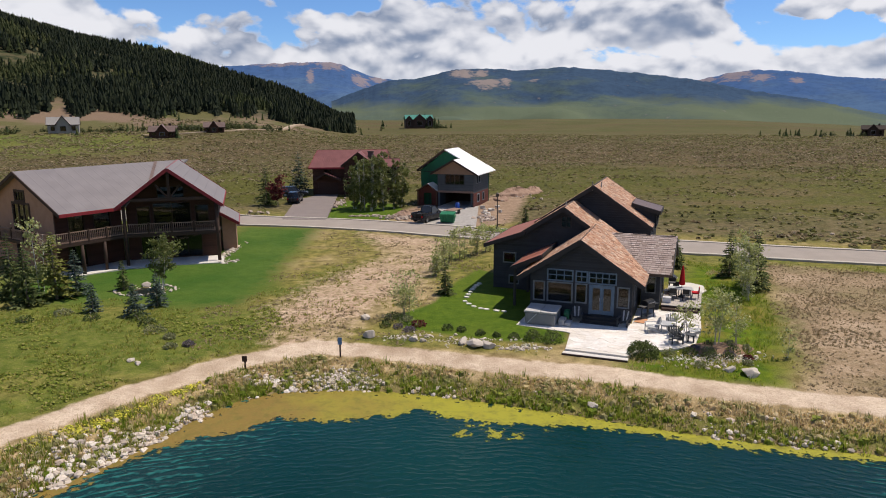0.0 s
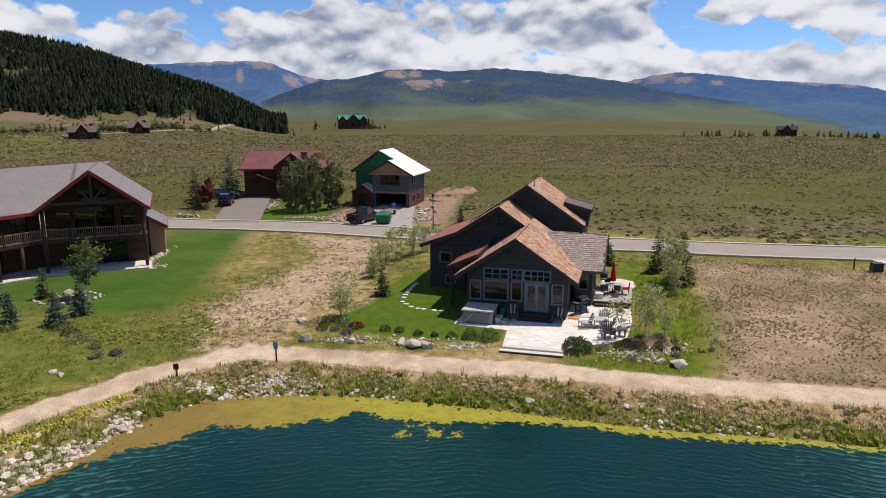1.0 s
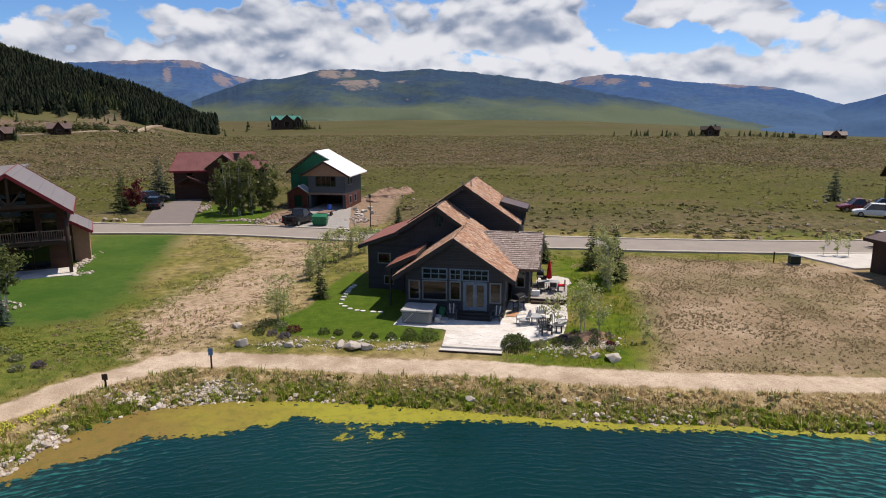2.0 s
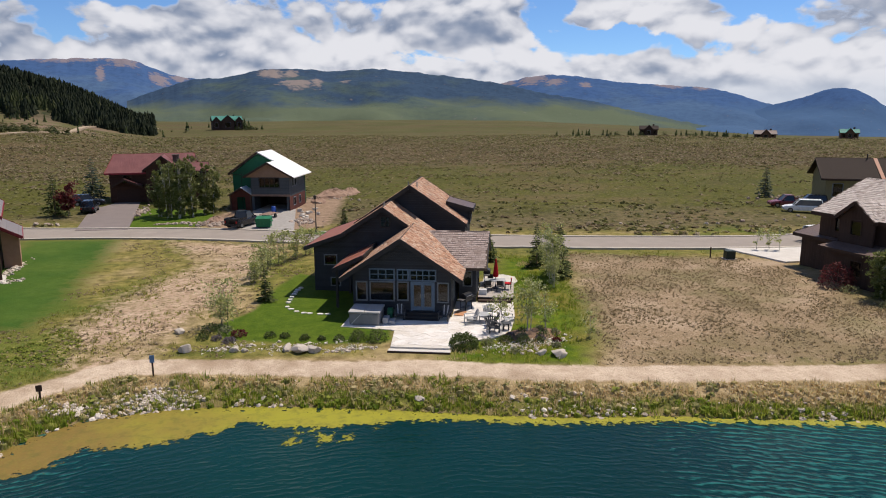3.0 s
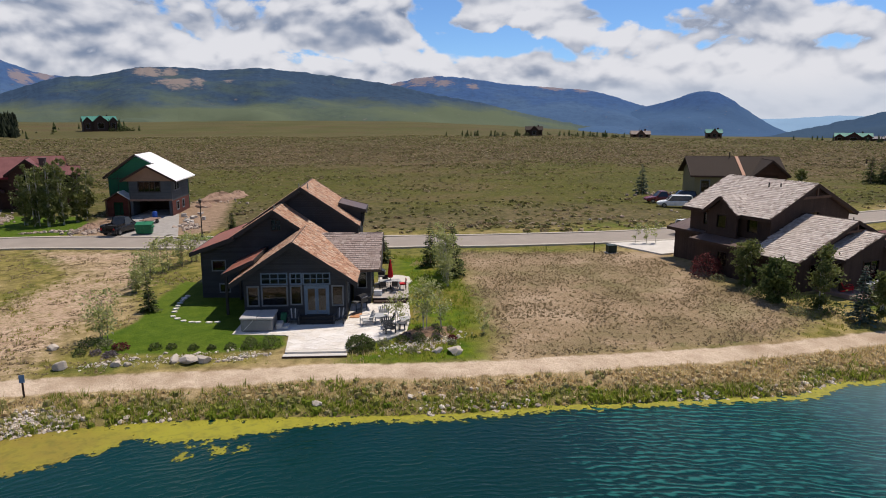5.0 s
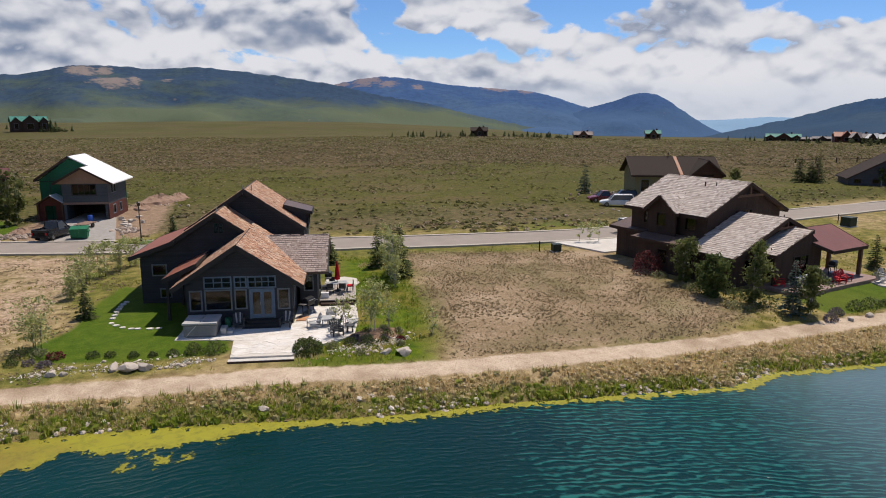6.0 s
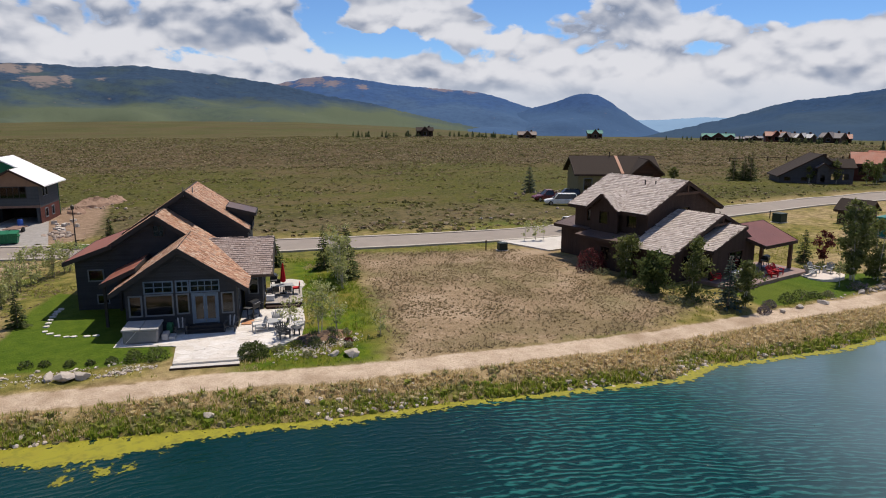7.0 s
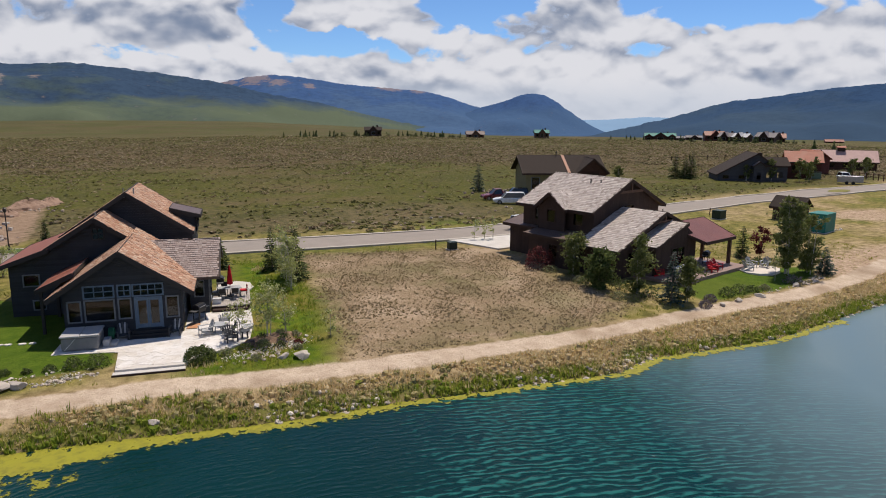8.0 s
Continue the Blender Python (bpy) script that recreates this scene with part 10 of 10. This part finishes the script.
for pick, mat, label in ((moist, M_GRASS, "bright green grass tussocks at the water's edge"), (~moist & (sere < 0.5), M_TUSSOCK, "grey-green tussocks on the pond bank"), (sere >= 0.5, M_STRAW, "straw-coloured tussocks on the pond bank")):
    mounds(ux[pick], uy[pick], ur[pick], ur[pick] * 0.9, mat, "tussocks", label, rng, 5, "grass")
    blades(ux[pick], uy[pick], ur[pick] * 1.7 + 0.06, mat, "tussock_blades", label.replace("tussocks", "blades"), rng, 6, 0.2, 0.034)
# leafy weeds over the rough meadow
mx, my = scatter(9000, -42, -9, 26, 52, rng)
ok = (inside(mx, my, MEADOW) > 0) & off_paving(mx, my) & (vnoise(mx, my, 3.2, 63) > 0.62)
mx, my = mx[ok], my[ok]
mr = rng.uniform(0.08, 0.26, len(mx))
clumps(mx, my, mr, mr * 0.8, M_WEED, "meadow_weeds", "leafy green weeds in the rough meadow", rng, 9, 0.45, category="weeds")
# leafy weeds on the bank
wx, wy = scatter(12000, -30, 75, 18, 48, rng)
dl = -inside(wx, wy, LAKE)
ok = (dl > 0.3) & (dl < 4.0 - 2.2 * step(wx, 12, 28)) & (rng.uniform(0, 1, len(wx)) < 0.35 * step(vnoise(wx, wy, 1.7, 61), 0.5, 0.75)) & off_paving(wx, wy)
wx, wy = wx[ok], wy[ok]
wr = rng.uniform(0.12, 0.36, len(wx))
clumps(wx, wy, wr, wr * 0.9, M_WEED, "bank_weeds", "leafy green weeds along the pond bank", rng, 8, 0.55, category="weeds")
# yellow flowers along the trail
yx, yy = [], []
for x, y, s, n in ((-17.6, 30.4, 0.7, 150), (-16.6, 31.4, 0.6, 130), (-16.0, 32.3, 0.5, 110), (-15.4, 33.2, 0.5, 60), (-15.0, 34.2, 0.5, 60), (-13.9, 36.0, 0.5, 60), (-14.4, 35.2, 0.5, 40), (-18.6, 29.2, 0.6, 50)):
    q = rng.normal(size=(int(n * 1.7), 2)) * s * 0.5
    yx.append(x + q[:, 0])
    yy.append(y + q[:, 1])
yx, yy = np.concatenate(yx), np.concatenate(yy)
ok = seg_dist(yx, yy, TRAIL) > 1.1
yx, yy = yx[ok], yy[ok]
yr = rng.uniform(0.05, 0.11, len(yx))
clumps(yx, yy, yr, yr * 1.8, M_YELLOW, "yellow_flowers", "low yellow flowers beside the trail", rng, 6, 0.7, category="flowers")

# white flowers among the bed stones
M_WHITE_FLOWER = islands("white_flowers", [(0.74, 0.72, 0.66), (0.62, 0.55, 0.50), (0.16, 0.21, 0.04), (0.70, 0.62, 0.60)], 0.7)
yx, yy = [], []
for x, y, s_, n in ((16.4, 38.6, 1.6, 90), (17.9, 38.6, 1.2, 70), (14.2, 38.9, 1.2, 60), (5.2, 41.3, 1.6, 70), (1.0, 42.3, 2.2, 60), (-2.2, 43.2, 1.6, 50)):
    q = rng.normal(size=(n, 2)) * s_ * 0.5
    yx.append(x + q[:, 0])
    yy.append(y + q[:, 1] * 0.45)
yx, yy = np.concatenate(yx), np.concatenate(yy)
ok = (seg_dist(yx, yy, TRAIL) > 1.3) & off_paving(yx, yy)
yx, yy = yx[ok], yy[ok]
yr = rng.uniform(0.05, 0.12, len(yx))
clumps(yx, yy, yr, yr * 1.8, M_WHITE_FLOWER, "white_flowers", "small white flowers among the garden stones", rng, 6, 0.6, category="flowers")

# ---- rocks ----
rnd = random.Random(31)
BOULDERS = [(-4.7, 43.4, 0.75), (1.35, 42.2, 0.55), (2.05, 41.5, 0.7), (2.95, 41.3, 0.8), (-1.8, 42.6, 0.5), (17.3, 36.4, 0.75), (-5.4, 46.9, 0.5), (-1.2, 42.4, 0.4), (48.9, 27.3, 0.45), (51.2, 27.3, 0.5), (54.0, 26.9, 0.5), (60.2, 27.0, 0.45), (7.9, 33.9, 0.45),
            (-25.0, 56.4, 0.6), (-18.6, 38.9, 0.35), (-18.0, 38.6, 0.3), (16.4, 37.0, 0.45)]


def boulder(x, y, r, seed):
    """A blocky boulder: a ball cut back by tilted planes."""
    rng = np.random.default_rng(seed)
    bm = bmesh.new()
    bmesh.ops.create_icosphere(bm, subdivisions=3, radius=1.0)
    planes = rng.normal(size=(13, 3))
    planes /= np.linalg.norm(planes, axis=1)[:, None]
    cut = rng.uniform(0.42, 0.68, 13)
    stretch = np.array([rng.uniform(0.9, 1.3), rng.uniform(0.75, 1.0), rng.uniform(0.6, 0.8)]) * r
    for v in bm.verts:
        p = np.array(v.co)
        k = min(1.0, float((cut / np.maximum(planes @ p, 1e-3)).min()))
        p = p * k * (1 + 0.035 * noise.noise(Vector(p) * 4 + Vector((seed, 0, 0)))) * stretch
        v.co = p
    me = bpy.data.meshes.new("boulder")
    bm.to_mesh(me)
    bm.free()
    me.materials.append(M_ROCK)
    ob = new("boulder", me)
    ob.matrix_world = placed(x, y, rng.uniform(0, 360), r * 0.25)
    return tagged(ob, "pale grey weathered boulder beside the trail", "boulder", "boulders along the trail")


for k, (x, y, r) in enumerate(BOULDERS):
    boulder(x, y, r * 0.88, 300 + k)
stones = Mesh()
for cx, cy, sx_, sy_, n, lo, hi in ((-15.8, 28.6, 1.4, 2.0, 240, 0.10, 0.36), (-17.0, 27.2, 1.2, 1.6, 150, 0.10, 0.34), (-14.4, 30.8, 0.7, 1.0, 90, 0.1, 0.30), (-12.9, 33.6, 0.6, 0.8, 60, 0.12, 0.34), (-10.2, 37.4, 1.4, 0.6, 110, 0.10, 0.30),
                                    (-8.0, 37.7, 1.0, 0.6, 90, 0.08, 0.24), (-5.6, 37.6, 1.1, 0.8, 800, 0.06, 0.2), (-3.9, 37.2, 0.7, 0.4, 70, 0.07, 0.2), (-2.2, 43.3, 1.8, 0.5, 40, 0.08, 0.2), (5.4, 41.0, 1.5, 0.35, 60, 0.08, 0.2), (2.0, 42.6, 3.0, 0.25, 60, 0.08, 0.17),
                                    (15.6, 38.0, 1.6, 0.6, 90, 0.08, 0.22), (54, 27.0, 4.5, 0.35, 90, 0.08, 0.24), (17.1, 39.4, 2.0, 0.5, 90, 0.07, 0.22), (92.6, 37.6, 1.4, 0.4, 16, 0.15, 0.4), (63.5, 27.0, 2.0, 0.4, 40, 0.1, 0.26), (-22.3, 71, 0.5, 3.0, 90, 0.12, 0.34), (-21.2, 66.0, 0.8, 0.8, 50, 0.1, 0.3), (-24.3, 55.4, 1.6, 0.8, 50, 0.08, 0.2)):
    for _ in range(int(n * 1.15)):
        x, y = cx + rnd.gauss(0, sx_ * 0.62), cy + rnd.gauss(0, sy_ * 0.62)
        if float(inside(np.array([x]), np.array([y]), LAKE)[0]) > 0.2 or float(seg_dist(np.array([x]), np.array([y]), TRAIL)[0]) < 1.15:
            continue
        r = (lo * 0.8 + (hi * 1.25 - lo * 0.8) * rnd.random() ** 2.5) * 0.62
        stones.rock((x, y, ground_z(x, y) + r * 0.2), r, rnd, 0.65)
for a in np.linspace(0, 2 * math.pi, 34, endpoint=False):
    x, y, r = -24.5 + 2.35 * math.cos(a) + rnd.gauss(0, 0.08), 55.0 + 1.75 * math.sin(a) + rnd.gauss(0, 0.08), rnd.uniform(0.10, 0.2)
    stones.rock((x, y, ground_z(x, y) + r * 0.3), r, rnd, 0.65)
shore_pts = smooth_line(LAKE[5:27])
for _ in range(2200):
    k = rnd.randrange(len(shore_pts) - 1)
    t = rnd.random()
    x = shore_pts[k][0] * (1 - t) + shore_pts[k + 1][0] * t + rnd.gauss(0, 0.3)
    y = shore_pts[k][1] * (1 - t) + shore_pts[k + 1][1] * t + abs(rnd.gauss(0.2, 0.7))
    if vnoise(np.array([x]), np.array([y]), 2.5, 71)[0] < 0.45:
        continue
    r = 0.035 + 0.17 * rnd.random() ** 3
    stones.rock((x, y, ground_z(x, y) + r * 0.2), r, rnd, 0.65)
tagged(stones.obj("stones", M_ROCK), "pale loose stones along the shore and garden beds", "stones", kind="stuff")
rubble = Mesh()
for cx, cy, sx_, sy_, n, lo, hi in ((-5.0, 93.0, 2.2, 1.4, 90, 0.15, 0.5), (-9.5, 95.0, 3.0, 0.4, 60, 0.15, 0.4), (6.0, 92.0, 1.8, 2.0, 60, 0.15, 0.45), (12.0, 116, 4.0, 4.0, 30, 0.15, 0.5), (-26.5, 97.5, 1.2, 0.5, 14, 0.3, 0.6), (-16.6, 108, 1.0, 4.0, 50, 0.2, 0.5), (62, 76, 18, 4.0, 14, 0.12, 0.45), (86, 96, 6, 4, 30, 0.15, 0.5)):
    for _ in range(n):
        x, y = cx + rnd.gauss(0, sx_ * 0.6), cy + rnd.gauss(0, sy_ * 0.6)
        if float(seg_dist(np.array([x]), np.array([y]), ROAD)[0]) < 4:
            continue
        r = rnd.uniform(lo, hi) * rnd.uniform(0.6, 1.0)
        rubble.rock((x, y, ground_z(x, y) + r * 0.2), r, rnd, 0.7)
tagged(rubble.obj("rubble", M_PINK_ROCK), "pinkish rubble and rock borders past the road", "stones", kind="stuff")

# ---- algae on the pond ----
def algae_material():
    n = Nodes("pond_algae")
    p = n.where(worldwise=True)
    big, mid, fine = n.noise(0.5, 5, 0.6, vec=p), n.noise(2.2, 5, 0.65, vec=p), n.noise(9.0, 3, vec=p)
    east = n.range(n.math("ADD", n.node("ShaderNodeSeparateXYZ", Vector=p).outputs["X"], n.math("MULTIPLY", n.math("SUBTRACT", big, 0.5), 14.0)), -9.0, 1.0)
    c = n.mix(east, (0.190, 0.125, 0.030), (0.270, 0.255, 0.022))
    c = n.mix(n.range(mid, 0.48, 0.68, 0, 0.6), c, (0.100, 0.098, 0.018))
    c = n.mix(n.range(fine, 0.5, 0.75, 0, 0.4), c, (0.24, 0.22, 0.04))
    n.bump(mid, 0.2, 0.02)
    cover = n.node("ShaderNodeAttribute")
    cover.attribute_name = "cover"
    reach = n.math("ADD", cover.outputs["Fac"], n.math("MULTIPLY", n.math("SUBTRACT", mid, 0.5), 2.6))
    done = n.finish(c, 0.6, 0, 0.2)
    clear = n.node("ShaderNodeBsdfTransparent")
    both = n.node("ShaderNodeMixShader", Fac=n.range(reach, -0.06, 0.10))
    n.t.links.new(clear.outputs[0], both.inputs[1])
    n.t.links.new(n.bsdf.outputs[0], both.inputs[2])
    n.t.links.new(both.outputs[0], n.t.nodes["Material Output"].inputs["Surface"])
    return done


INNER = [(-17.5, 24.5), (-15.9, 26.2), (-14.5, 28.9), (-12.5, 30.9), (-9.9, 31.8), (-8.6, 33.4), (-7.0, 33.0), (-5.3, 32.9), (-3.8, 33.3), (-2.4, 33.6), (-1.2, 34.5), (-0.2, 33.6), (1.2, 33.0), (3.4, 32.5), (6.5, 32.3), (9.5, 31.6), (12.6, 30.3), (16, 29.3), (20, 28.5), (26, 26.5), (31, 24.9), (34, 23.9), (37, 24.4), (42, 23.0), (48, 21.5), (53, 21.2), (56, 20.5)]
ax_, ay_ = np.meshgrid(np.arange(-18, 56, 0.16), np.arange(20.0, 38, 0.16))
zone = INNER + LAKE[25:3:-1]
d_in = inside(ax_, ay_, zone)
patch = inside(ax_, ay_, [(-0.6, 34.4), (-1.0, 32.2), (1.0, 30.9), (4.0, 31.0), (6.5, 31.8), (6.0, 33.0)])
cover = np.maximum(np.minimum(d_in, 1.5), np.minimum(patch, 0.0) - 0.25 + 0.9 * (vnoise(ax_, ay_, 0.9, 83) - 0.55))
cover = np.where(inside(ax_, ay_, LAKE) > -0.9, np.maximum(cover, 0.35 - np.abs(inside(ax_, ay_, LAKE) - 0.1)), -3)
keep4 = cover > -1.3
cell = keep4[:-1, :-1] | keep4[1:, :-1] | keep4[:-1, 1:] | keep4[1:, 1:]
r0, c0 = np.nonzero(cell)
w_ = ax_.shape[1]
idx = np.stack([r0 * w_ + c0, r0 * w_ + c0 + 1, (r0 + 1) * w_ + c0 + 1, (r0 + 1) * w_ + c0], -1)
used, inv = np.unique(idx, return_inverse=True)
av = np.c_[ax_.ravel()[used], ay_.ravel()[used], np.full(len(used), WATER_Z + 0.012)]
algae = tagged(raw_mesh("algae", av, inv.reshape(-1, 4), algae_material()), "yellow-green algae mat floating along the pond edge", "algae", kind="stuff")
att = algae.data.attributes.new("cover", "FLOAT", "POINT")
att.data.foreach_set("value", cover.ravel()[used].astype(np.float32))
